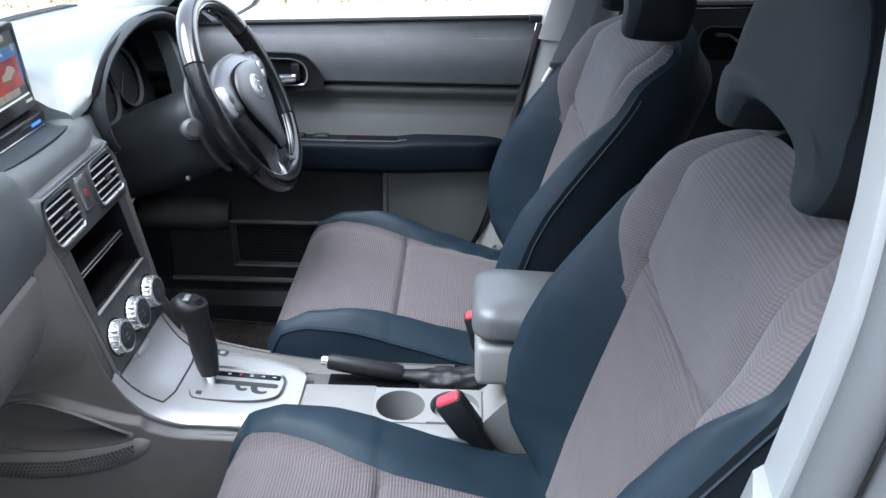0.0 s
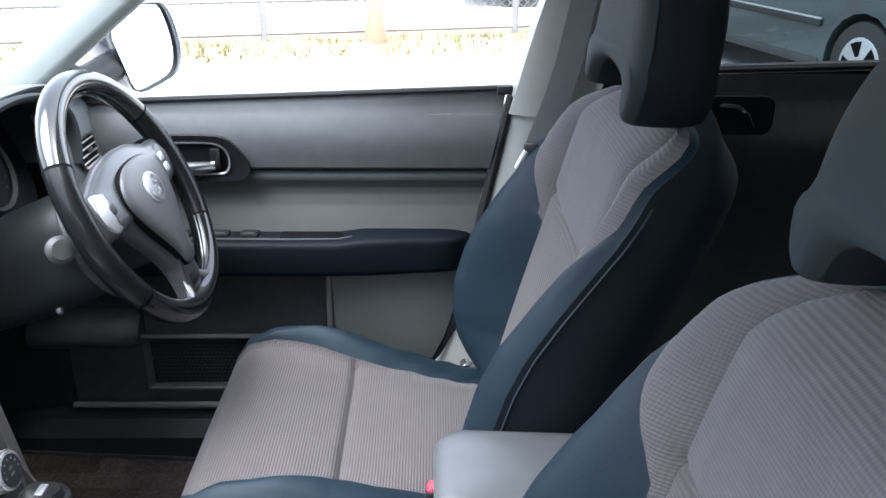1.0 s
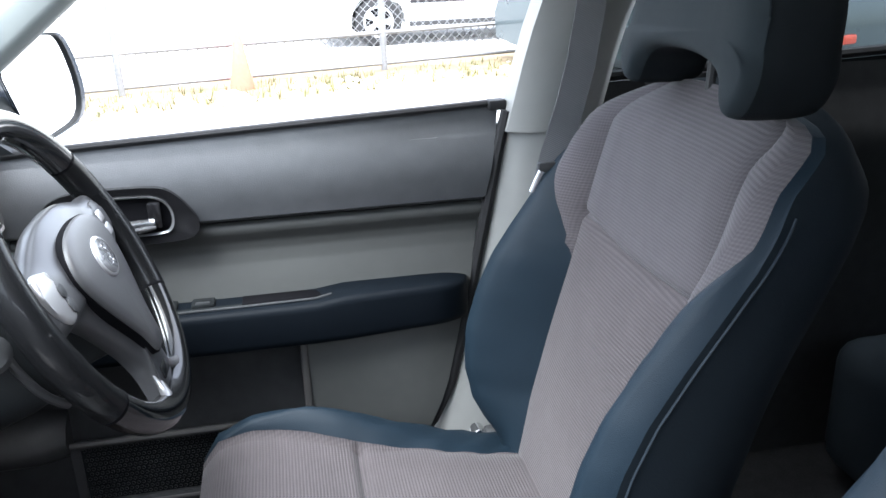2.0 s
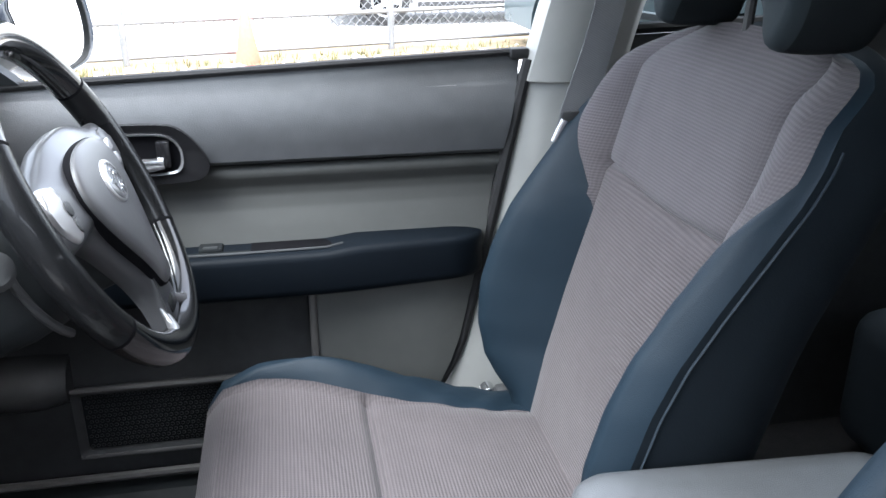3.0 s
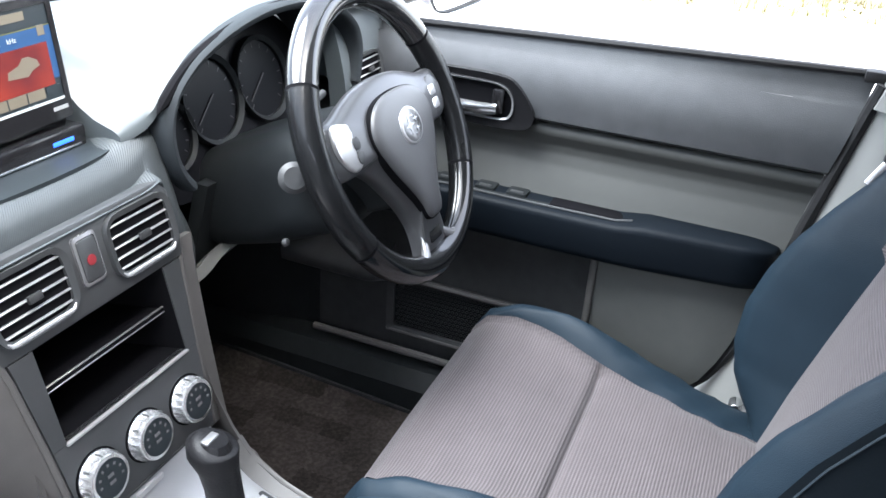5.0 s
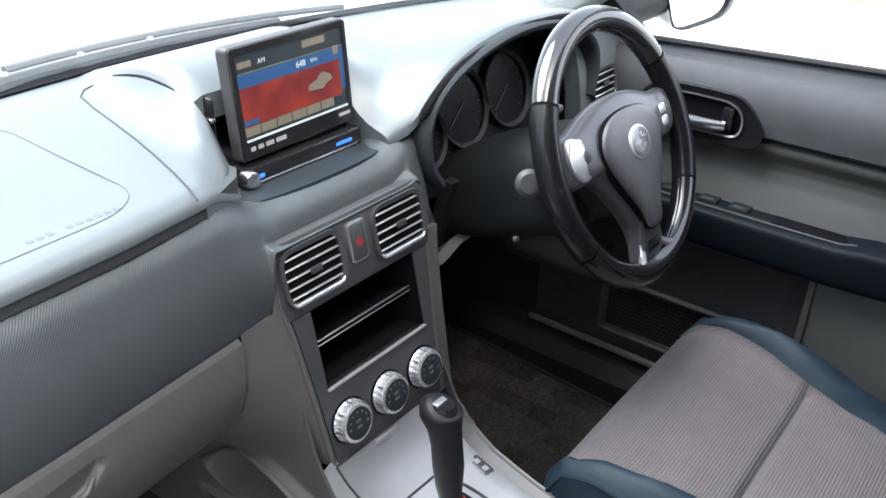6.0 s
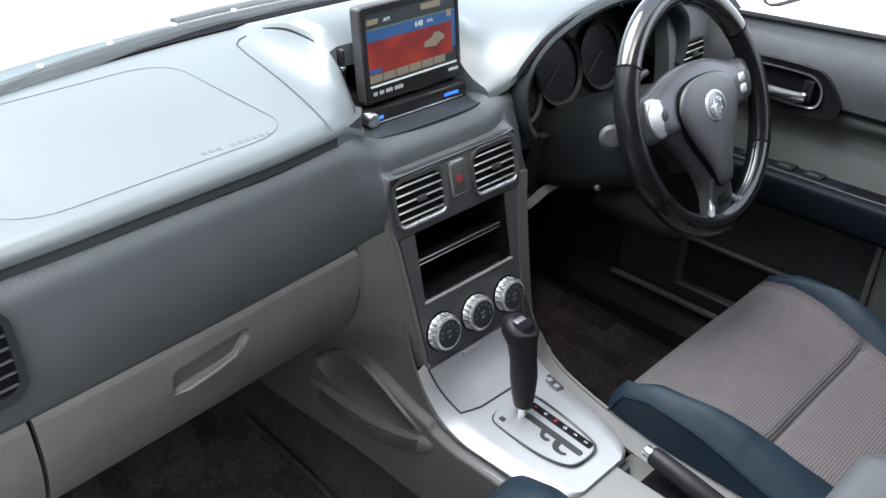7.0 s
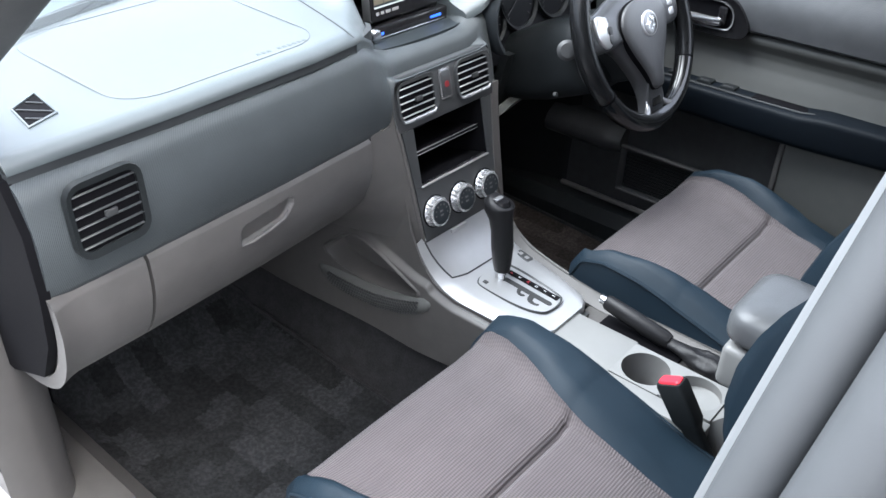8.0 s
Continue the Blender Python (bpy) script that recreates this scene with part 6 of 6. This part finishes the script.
def tile(x0, x1, y0, y1, mat, name, lift=0.0):
    b = bmesh.new()
    box(b, x0, x1, y0, y1, 0.0005 + lift, 0.0011 + lift)
    b.transform(SC)
    return part(name, b, mat, screen)


red = bpy.data.materials.new("screen_red_glow")
red.use_nodes = True
rn, rl = red.node_tree.nodes, red.node_tree.links
tc, nz, rp = rn.new("ShaderNodeTexCoord"), rn.new("ShaderNodeTexNoise"), rn.new("ShaderNodeValToRGB")
nz.inputs["Scale"].default_value = 14
rl.new(tc.outputs["Object"], nz.inputs["Vector"])
rl.new(nz.outputs[0], rp.inputs[0])
rp.color_ramp.elements[0].color, rp.color_ramp.elements[1].color = (0.045, 0.008, 0.01, 1), (0.15, 0.02, 0.012, 1)
rp.color_ramp.elements[0].position, rp.color_ramp.elements[1].position = 0.3, 0.7
pb = rn["Principled BSDF"]
rl.new(rp.outputs[0], pb.inputs["Emission Color"])
rl.new(rp.outputs[0], pb.inputs["Base Color"])
pb.inputs["Emission Strength"].default_value, pb.inputs["Roughness"].default_value = 0.16, 0.25
tile(-0.085, 0.085, -0.043, 0.055, SCREEN_DARK, "display")
tile(-0.085, 0.077, -0.026, 0.018, red, "display_picture", 0.0004)
tile(-0.085, 0.077, 0.018, 0.034, SCREEN_BLUE, "display_band", 0.0004)
tile(0.077, 0.085, -0.02, 0.034, SCREEN_BLUE, "display_band", 0.0004)
tile(-0.083, 0.085, 0.0335, 0.0345, LEAF, "display_line", 0.0006)
for k in range(6):
    tile(-0.084 + k * 0.0245, -0.0615 + k * 0.0245, -0.037, -0.0265, SCREEN_TAN, "display_key", 0.0005)
tile(0.063, 0.083, -0.034, -0.0265, SCREEN_DARK, "display_key", 0.0006)
tile(-0.086, 0.086, -0.0435, -0.0405, SCREEN_WHITE, "display_line", 0.0006)
tile(-0.082, -0.062, 0.04, 0.047, SCREEN_TAN, "display_badge", 0.0005)
tile(0.018, 0.056, 0.043, 0.0515, SCREEN_TAN, "display_badge", 0.0005)
tile(0.068, 0.077, 0.025, 0.035, SCREEN_TAN, "display_badge", 0.0008)
tile(-0.084, -0.062, -0.0245, -0.0185, SCREEN_BLUE, "display_badge", 0.0009)
bm = plate([(0.02, -0.009), (0.045, -0.011), (0.052, -0.006), (0.062, -0.003), (0.06, 0.003), (0.05, 0.008), (0.042, 0.008), (0.036, 0.002), (0.022, -0.002)], 0.001, 0.0018, SC)
part("display_shape", bm, SCREEN_TAN, screen)
for text, tx, ty, size in (("AM", -0.047, 0.043, 0.008), ("648", 0.012, 0.026, 0.0105), ("kHz", 0.034, 0.0265, 0.007)):
    cu = bpy.data.curves.new("writing", "FONT")
    cu.body, cu.size, cu.extrude, cu.align_x, cu.align_y = text, size, 0.0001, "CENTER", "CENTER"
    tmp = new("writing", cu)
    me = bpy.data.meshes.new_from_object(tmp)
    bpy.data.objects.remove(tmp)
    b2 = bmesh.new()
    b2.from_mesh(me)
    bpy.data.meshes.remove(me)
    b2.transform(SC @ Matrix.Translation((tx, ty, 0.0022)))
    part("writing", b2, SCREEN_WHITE, screen)
for x0, x1 in ((-0.081, -0.074), (-0.07, -0.062), (-0.058, -0.046), (-0.042, -0.026), (0.066, 0.086)):
    b = bmesh.new()
    box(b, x0, x1, -0.054 if x0 < 0 else -0.053, -0.049, 0.0025, 0.003)
    b.transform(SC)
    part("bezel_mark", b, SATIN, screen)
# hinge parts beside the screen
for y, z in ((-0.094, 1.108), (-0.094, 1.075)):
    bm = bmesh.new()
    box(bm, -0.232, -0.218, y - 0.004, y + 0.004, z, z + 0.005, 0.0015)
    part("hinge_lug", bm, CHROME, unit)
for y in (-0.09, 0.115):
    bm = bmesh.new()
    box(bm, -0.25, -0.222, y - 0.003, y + 0.003, 1.03, 1.135, 0.004)
    part("arm", bm, GLOSS_BLACK, unit)
# smooth tray let into the ledge in front of the display
tray_line = soften([(-0.205, -0.108), (-0.16, -0.112), (-0.15, -0.095), (-0.143, -0.03), (-0.143, 0.06), (-0.15, 0.108), (-0.163, 0.128), (-0.205, 0.128)], 2)
part("display_tray", plate(tray_line, 1.015, 1.0332, Matrix.Identity(4), 0.0015), TRAY_SLATE, dash, "smooth slate tray in front of the display", sharp=40)
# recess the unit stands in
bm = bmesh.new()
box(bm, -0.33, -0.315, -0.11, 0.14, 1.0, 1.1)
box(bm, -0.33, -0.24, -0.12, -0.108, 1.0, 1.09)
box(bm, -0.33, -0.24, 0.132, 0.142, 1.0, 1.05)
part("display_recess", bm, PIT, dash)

# ---- belts and buckles ----
def belt(points, width):
    b = bmesh.new()
    pts = [Vector(p) for p in points]
    rings = []
    for i, p in enumerate(pts):
        t = (pts[min(i + 1, len(pts) - 1)] - pts[max(i - 1, 0)]).normalized()
        out = Vector((0, -1, 0.15)) if p.y > 0 else Vector((0, 1, 0.15))
        side = t.cross(out).normalized()
        n = side.cross(t).normalized()
        rings.append([p + side * (width * a) + n * b2 for a, b2 in ((-0.5, 0.0007), (0.5, 0.0007), (0.5, -0.0007), (-0.5, -0.0007))])
    loft(b, rings)
    return b


db = thing("seat_belt", (0.68, 0.63, 0.5), "grey driver's seat belt hanging from the middle pillar", "seat belt", group="seat belts")
part("webbing", belt([(0.752, 0.625, 1.33), (0.728, 0.62, 1.26), (0.709, 0.61, 1.165), (0.692, 0.605, 1.105), (0.676, 0.6, 1.06), (0.664, 0.595, 1.03), (0.656, 0.592, 1.0), (0.65, 0.595, 0.9), (0.63, 0.6, 0.75), (0.6, 0.62, 0.5)], 0.043), WEB, db)
part("guide", prism(rounded(0.752, 1.31, 0.085, 0.05, 0.014), "y", 0.612, 0.65, 0.006), LIGHT, db, "pale plastic belt guide")
bm = bmesh.new()
box(bm, 0.636, 0.664, 0.572, 0.582, 1.018, 1.034, 0.004)
tng = part("tongue", bm, DARK, db, "black and steel belt tongue")
bm = bmesh.new()
tube(bm, [(0.642, 0.574, 1.021), (0.634, 0.572, 1.006), (0.627, 0.57, 0.992)], 0.006, 8, 0.3, (0, 1, 0))
part("tongue_blade", bm, CHROME, tng)
pbelt = thing("seat_belt", (0.74, -0.64, 0.5), "grey passenger seat belt on the middle pillar", "seat belt", group="seat belts")
part("webbing", belt([(0.79, -0.645, 1.42), (0.775, -0.645, 1.3), (0.77, -0.65, 1.1), (0.76, -0.655, 0.9), (0.75, -0.655, 0.55)], 0.047), WEB, pbelt)


def buckle(top, foot, label):
    t, f0 = Vector(top), Vector(foot)
    ob = thing("seat_belt_buckle", foot, label, "belt buckle", group="belt buckles")
    up = (t - f0).normalized()
    across = (Vector((1, 0, 0)) - up * up.x).normalized()
    L = (t - f0).length
    m = axes(f0, across, up) @ Matrix.Rotation(radians(-90), 4, "X")
    rings = lambda ws: [[(x, y, z) for x, y in rounded(0, 0, w, d, 0.005, 3)] for w, d, z in ws]
    b = bmesh.new()
    loft(b, rings([(0.028, 0.016, 0.0), (0.03, 0.018, L * 0.45), (0.036, 0.022, L * 0.5), (0.042, 0.026, L * 0.56), (0.043, 0.027, L - 0.006), (0.04, 0.024, L - 0.001)]))
    b.transform(m)
    part("body", b, COWL, ob, "black buckle body", sharp=45)
    b = bmesh.new()
    loft(b, rings([(0.036, 0.018, L - 0.008), (0.036, 0.018, L + 0.001), (0.032, 0.015, L + 0.003)]))
    b.transform(m)
    part("button", b, RED, ob, "red release button")
    return ob


buckle((0.452, -0.127, 0.705), (0.53, -0.108, 0.57), "black seat belt buckle with a red button beside the passenger seat")
buckle((0.494, 0.09, 0.722), (0.53, 0.1, 0.58), "black seat belt buckle with a red button beside the driver's seat")

# ---- floor mats ----
def mat_material(name, tone):
    m = material(name, tone, 0.95, var=0.3, scale=220, bump=0.9, bump_scale=700, spec=0.1)
    n, l = m.node_tree.nodes, m.node_tree.links
    b = n["Principled BSDF"]
    tex = n.new("ShaderNodeTexCoord")
    wob = n.new("ShaderNodeTexNoise")
    wob.inputs["Scale"].default_value = 190
    wob.inputs["Detail"].default_value = 6
    l.new(tex.outputs["Object"], wob.inputs["Vector"])
    br = n.new("ShaderNodeTexBrick")
    br.offset, br.squash = 0.37, 1.0
    br.inputs["Scale"].default_value = 1.0
    br.inputs["Brick Width"].default_value, br.inputs["Row Height"].default_value = 0.05, 0.045
    br.inputs["Mortar Size"].default_value = 0.0
    br.inputs["Color1"].default_value, br.inputs["Color2"].default_value, br.inputs["Mortar"].default_value = (1.3, 1.3, 1.33, 1), (0.62, 0.62, 0.62, 1), (0.62, 0.62, 0.62, 1)
    warp = n.new("ShaderNodeVectorMath")
    warp.operation = "MULTIPLY_ADD"
    warp.inputs[1].default_value = (0.018, 0.018, 0.0)
    l.new(wob.outputs["Color"], warp.inputs[0])
    l.new(tex.outputs["Object"], warp.inputs[2])
    l.new(warp.outputs[0], br.inputs["Vector"])
    old = b.inputs["Base Color"].links[0].from_socket
    mul = n.new("ShaderNodeVectorMath")
    mul.operation = "MULTIPLY"
    l.new(old, mul.inputs[0])
    l.new(br.outputs["Color"], mul.inputs[1])
    # pale flecks in the pile
    fleck, sharp_fleck, lit = n.new("ShaderNodeTexNoise"), n.new("ShaderNodeMapRange"), n.new("ShaderNodeVectorMath")
    fleck.inputs["Scale"].default_value, fleck.inputs["Detail"].default_value = 120, 5
    l.new(tex.outputs["Object"], fleck.inputs["Vector"])
    sharp_fleck.inputs["From Min"].default_value, sharp_fleck.inputs["From Max"].default_value = 0.42, 0.62
    sharp_fleck.inputs["To Min"].default_value, sharp_fleck.inputs["To Max"].default_value = 0.82, 1.25
    l.new(fleck.outputs[0], sharp_fleck.inputs["Value"])
    lit.operation = "SCALE"
    l.new(mul.outputs[0], lit.inputs[0])
    l.new(sharp_fleck.outputs[0], lit.inputs["Scale"])
    l.new(lit.outputs[0], b.inputs["Base Color"])
    return m


def floor_mat(y0, y1, tone, label):
    ob = thing("floor_mat", (-0.2, (y0 + y1) / 2, 0.35), label, "floor mat", group="floor mats")
    yc, w = (y0 + y1) / 2, (y1 - y0)
    out = rounded(-0.2, yc, 0.66, w, 0.05, 5)
    b = bmesh.new()
    loft(b, [[(cx, cy, floor_height(cx, cy) + h) for cx, cy in out] for h in (0.002, 0.014)], False)
    inner = lambda k: [(-0.2 + (x + 0.2) * k, yc + (y - yc) * k) for x, y in out]
    loft(b, [[(x, y, floor_height(x, y) + 0.014) for x, y in inner(k)] for k in (1.0, 0.8, 0.55, 0.3, 0.001)], False)
    part("mat_cloth", b, mat_material("mat_cloth_" + label.split()[0], tone), ob)
    b = bmesh.new()
    tube(b, [(x, y, floor_height(x, y) + 0.013) for x, y in out + out[:1]], 0.005, 6)
    part("mat_edge", b, CARPET, ob)
    return ob


floor_mat(-0.62, -0.172, (0.024, 0.025, 0.026), "charcoal patterned floor mat in the passenger footwell")
floor_mat(0.2, 0.62, (0.045, 0.038, 0.034), "brownish patterned floor mat in the driver's footwell")
pedals = thing("pedals", (-0.5, 0.3, 0.4), "black pedals in the driver's footwell", "pedals")
for y, w in ((0.2, 0.06), (0.32, 0.1)):
    bm = bmesh.new()
    box(bm, -0.53, -0.515, y - w / 2, y + w / 2, 0.44, 0.53, 0.004)
    part("pedal", bm, RUBBER, pedals)

# ---- wing mirror ----
wm = thing("wing_mirror", (-0.08, 0.86, 1.05), "slate wing mirror outside the driver's window", "wing mirror")
MM = axes((-0.095, 0.925, 1.142), (0.42, 0.907, 0), (0.0, 0.0, 1))
GLASS_LINE = soften([(-0.093, 0.032), (-0.055, 0.06), (-0.031, 0.07), (0.036, 0.068), (0.054, 0.06), (0.069, 0.03), (0.081, -0.015), (0.079, -0.052), (0.062, -0.074), (0.02, -0.084), (-0.032, -0.092), (-0.052, -0.08), (-0.07, -0.03)], 1)
rim_ring = lambda kx, ky, d, z: [tuple(MM @ Vector((x * kx + d, y * ky - d * 0.1, z))) for x, y in GLASS_LINE]
bm = bmesh.new()
loft(bm, [rim_ring(*q) for q in ((1.01, 1.01, 0.0, 0.004), (1.04, 1.04, 0.001, 0.012), (1.1, 1.06, 0.009, 0.013), (1.15, 1.09, 0.017, 0.004), (1.17, 1.1, 0.019, -0.012), (1.14, 1.07, 0.017, -0.03), (1.03, 0.98, 0.01, -0.07), (0.5, 0.5, 0.0, -0.105))])
housing = part("housing", bm, MIRROR_SHELL, wm, "slate mirror housing", sharp=50)
bm = bmesh.new()
loft(bm, [rim_ring(*q) for q in ((1.0, 1.0, 0.0, 0.007), (1.025, 1.025, 0.001, 0.0145), (1.045, 1.045, 0.002, 0.0145), (1.06, 1.055, 0.003, 0.008))], False)
part("inner_edge", bm, COWL, housing, "black inner edge")
part("mirror_glass", plate(GLASS_LINE, 0.006, 0.009, MM), MIRROR, wm, "mirror glass")
bm = bmesh.new()
tube(bm, [(-0.17, 0.74, 1.09), (-0.16, 0.8, 1.09), (-0.14, 0.87, 1.1)], [0.035, 0.03, 0.03], 10)
part("stalk", bm, COWL, wm)
bm = prism([(-0.3, 1.07), (-0.09, 1.07), (-0.16, 1.13), (-0.19, 1.14)], "y", 0.72, 0.75, 0.004)
part("corner_plate", bm, COWL, wm, "black triangular corner plate")

# ---- beyond the driver's window ----
fence_y = lambda x: 7.95 + 0.24 * x
bm = bmesh.new()
rows = grid(bm, lambda x, v: (x, fence_y(x) - 0.95 + 0.1 * math.sin(x * 2.3) + v * 1.6, 0.004 + 0.05 * math.sin(v * math.pi) * (0.6 + 0.4 * math.sin(x * 5))), steps(-14, 16, 120), steps(0, 1, 8))
solid("verge", bm, GRASS, "dry grassy verge along the fence", "verge", kind="structure")
random.seed(4)
blades = bmesh.new()
for k in range(900):
    x = random.uniform(-6, 7)
    y = fence_y(x) - random.uniform(0.0, 0.9)
    for q in range(4):
        a, h = random.uniform(0, 6.28), random.uniform(0.04, 0.14)
        dx, dy = 0.05 * math.cos(a), 0.05 * math.sin(a)
        vs = [blades.verts.new(p) for p in ((x - dy * 0.12, y + dx * 0.12, 0.0), (x + dy * 0.12, y - dx * 0.12, 0.0), (x + dx, y + dy, h))]
        blades.faces.new(vs)
solid("grass", blades, LEAF, "tufts of dry and green grass on the verge", "grass", kind="stuff")
stone_bm = bmesh.new()
for k in range(260):
    x = random.uniform(-5, 6)
    y = fence_y(x) - random.uniform(0.3, 0.95)
    b = bmesh.new()
    r = random.uniform(0.02, 0.07)
    bmesh.ops.create_icosphere(b, subdivisions=1, radius=r, matrix=Matrix.Translation((x, y, r * 0.3)) @ Matrix.Diagonal((random.uniform(0.7, 1.4), random.uniform(0.7, 1.2), 0.7, 1)))
    merge(stone_bm, b)
solid("stones", stone_bm, STONE, "loose pale stones at the edge of the verge", "stones", kind="stuff")

fence = thing("fence", (1.0, fence_y(1.0), 0.0), "galvanised chain-link fence with rails behind the verge", "fence")
for x in (-6.2, -3.68, -1.16, 1.36, 3.88, 6.4):
    bm = bmesh.new()
    cyl(bm, Matrix.Translation((x, fence_y(x), 0)), 0.035, -0.05, 1.55, 12)
    part("post", bm, FENCE_STEEL, fence)
for z in (0.11, 0.42, 1.5):
    bm = bmesh.new()
    tube(bm, [(x, fence_y(x), z) for x in (-8, 0, 8)], 0.022, 8)
    part("rail", bm, FENCE_STEEL, fence)
bm = bmesh.new()
def strand(bm, a, b, r=0.0035):
    a, b = Vector(a), Vector(b)
    n = Vector((0, 1, 0))
    s = (b - a).cross(n).normalized() * r
    bm.faces.new([bm.verts.new(p) for p in (a - s, a + s, b + s, b - s)])
for k in range(-60, 90):
    x0 = k * 0.09
    for s in (-1, 1):
        x1 = x0 + s * 1.35
        strand(bm, (x0, fence_y(x0), 0.12), (x1, fence_y(x1), 1.47))
tagged(part("chain_link", bm, FENCE_STEEL, fence, "diamond wire mesh"), kind="stuff")

cone = thing("traffic_cone", (-0.07, 7.68, 0), "faded orange traffic cone on the asphalt", "traffic cone")
bm = bmesh.new()
box(bm, -0.22, 0.08, 7.53, 7.83, 0.0, 0.03, 0.01)
part("base", bm, ORANGE, cone)
part("cone", disc(0.12, 0.025, 0.03, 0.58, Matrix.Translation((-0.07, 7.68, 0)), 24, 0.004), ORANGE, cone)


# ---- parked cars ----
def parked_car(at, heading, paint, label, length=4.3):
    """A saloon: at is its rear wheel on the near side, heading its forward direction in degrees; x runs forward, y to its left."""
    ob = thing("parked_car", (at[0], at[1], 0), label, "car", group="parked cars")
    m = Matrix.Translation((at[0], at[1], 0)) @ Matrix.Rotation(radians(heading), 4, "Z")
    rear, nose, W = -0.85, length - 0.85, 1.68
    wb = length - 1.75
    def side():
        out = [(rear + 0.03, 0.35)]
        for cx in (0.0, wb):
            out += [(cx - 0.36, 0.24)] + [(cx + 0.35 * math.cos(q), 0.32 + 0.35 * math.sin(q)) for q in steps(math.pi * 1.03, -0.03 * math.pi, 10)] + [(cx + 0.36, 0.24)]
        out += [(nose, 0.3), (nose + 0.03, 0.55), (nose - 0.1, 0.78), (nose - 1.0, 0.92), (rear + 0.5, 0.98), (rear + 0.05, 0.95), (rear - 0.03, 0.7)]
        return out
    b = bmesh.new()
    loft(b, [[(x, y, z) for x, z in side()] for y in (0.0, -W)])
    bmesh.ops.bevel(b, geom=[e for e in b.edges if e.is_manifold and e.calc_face_angle(0) > 1.2], offset=0.03, segments=2, affect="EDGES", profile=0.5)
    b.transform(m)
    body = part("body", b, paint, ob, sharp=30)
    b = bmesh.new()
    base = [(rear + 0.15, -0.08), (nose - 1.05, -0.08), (nose - 1.05, -W + 0.08), (rear + 0.15, -W + 0.08)]
    top = [(rear + 0.55, -0.22), (nose - 1.9, -0.22), (nose - 1.9, -W + 0.22), (rear + 0.55, -W + 0.22)]
    loft(b, [[(x, y, 0.94) for x, y in base], [(x, y, 1.4) for x, y in top]])
    b.transform(m)
    part("windows", b, GLOSS_BLACK, ob, "dark car windows")
    b = bmesh.new()
    loft(b, [[(x * 1.0, y, 1.4) for x, y in top], [(x, y * 0.98 - 0.01, 1.44) for x, y in top]])
    b.transform(m)
    part("roof", b, paint, ob)
    for x0, x1 in ((0.42, wb - 0.42), (rear + 0.1, -0.42)):
        b = bmesh.new()
        box(b, x0, x1, 0.0, 0.018, 0.525, 0.575, 0.006)
        b.transform(m)
        part("side_moulding", b, RUBBER, body, "black side moulding")
        b = bmesh.new()
        box(b, x0, x1, 0.0, 0.02, 0.574, 0.588, 0.003)
        b.transform(m)
        part("moulding_strip", b, STEEL, body, "bright strip along the moulding")
    b = bmesh.new()
    box(b, 0.4, wb - 0.4, -0.02, 0.012, 0.235, 0.3, 0.008)
    b.transform(m)
    part("sill", b, DARK, body)
    b = bmesh.new()
    box(b, rear - 0.04, rear + 0.07, -0.2, 0.012, 0.62, 0.68, 0.015)
    b.transform(m)
    part("tail_lamp", b, LAMP_RED, body, "red tail lamp")
    for cx in (0.0, wb):
        for y in (-0.1, -W + 0.1):
            wmx = m @ Matrix.Translation((cx, y, 0.31)) @ Matrix.Rotation(radians(-90 if y > -0.5 else 90), 4, "X")
            tyre = part("wheel", disc(0.31, 0.31, -0.1, 0.085, wmx, 28, 0.03), RUBBER, ob, "black tyre on a pale alloy rim")
            part("rim", disc(0.2, 0.19, 0.085, 0.09, wmx, 24), STEEL, tyre)
            for q in range(5):
                b = bmesh.new()
                b.faces.new([b.verts.new(p) for p in ((0.07, -0.016, 0.0925), (0.165, -0.055, 0.0925), (0.172, 0.0, 0.0925), (0.165, 0.055, 0.0925), (0.07, 0.016, 0.0925))])
                b.transform(wmx @ Matrix.Rotation(radians(72 * q), 4, "Z"))
                part("rim_gap", b, PIT, tyre)
    return ob


parked_car((3.42, 5.04), 104, CAR_DARK, "dark blue saloon parked across the yard")
parked_car((4.15, 10.6), 180, CAR_PALE, "pale saloon parked behind the fence")
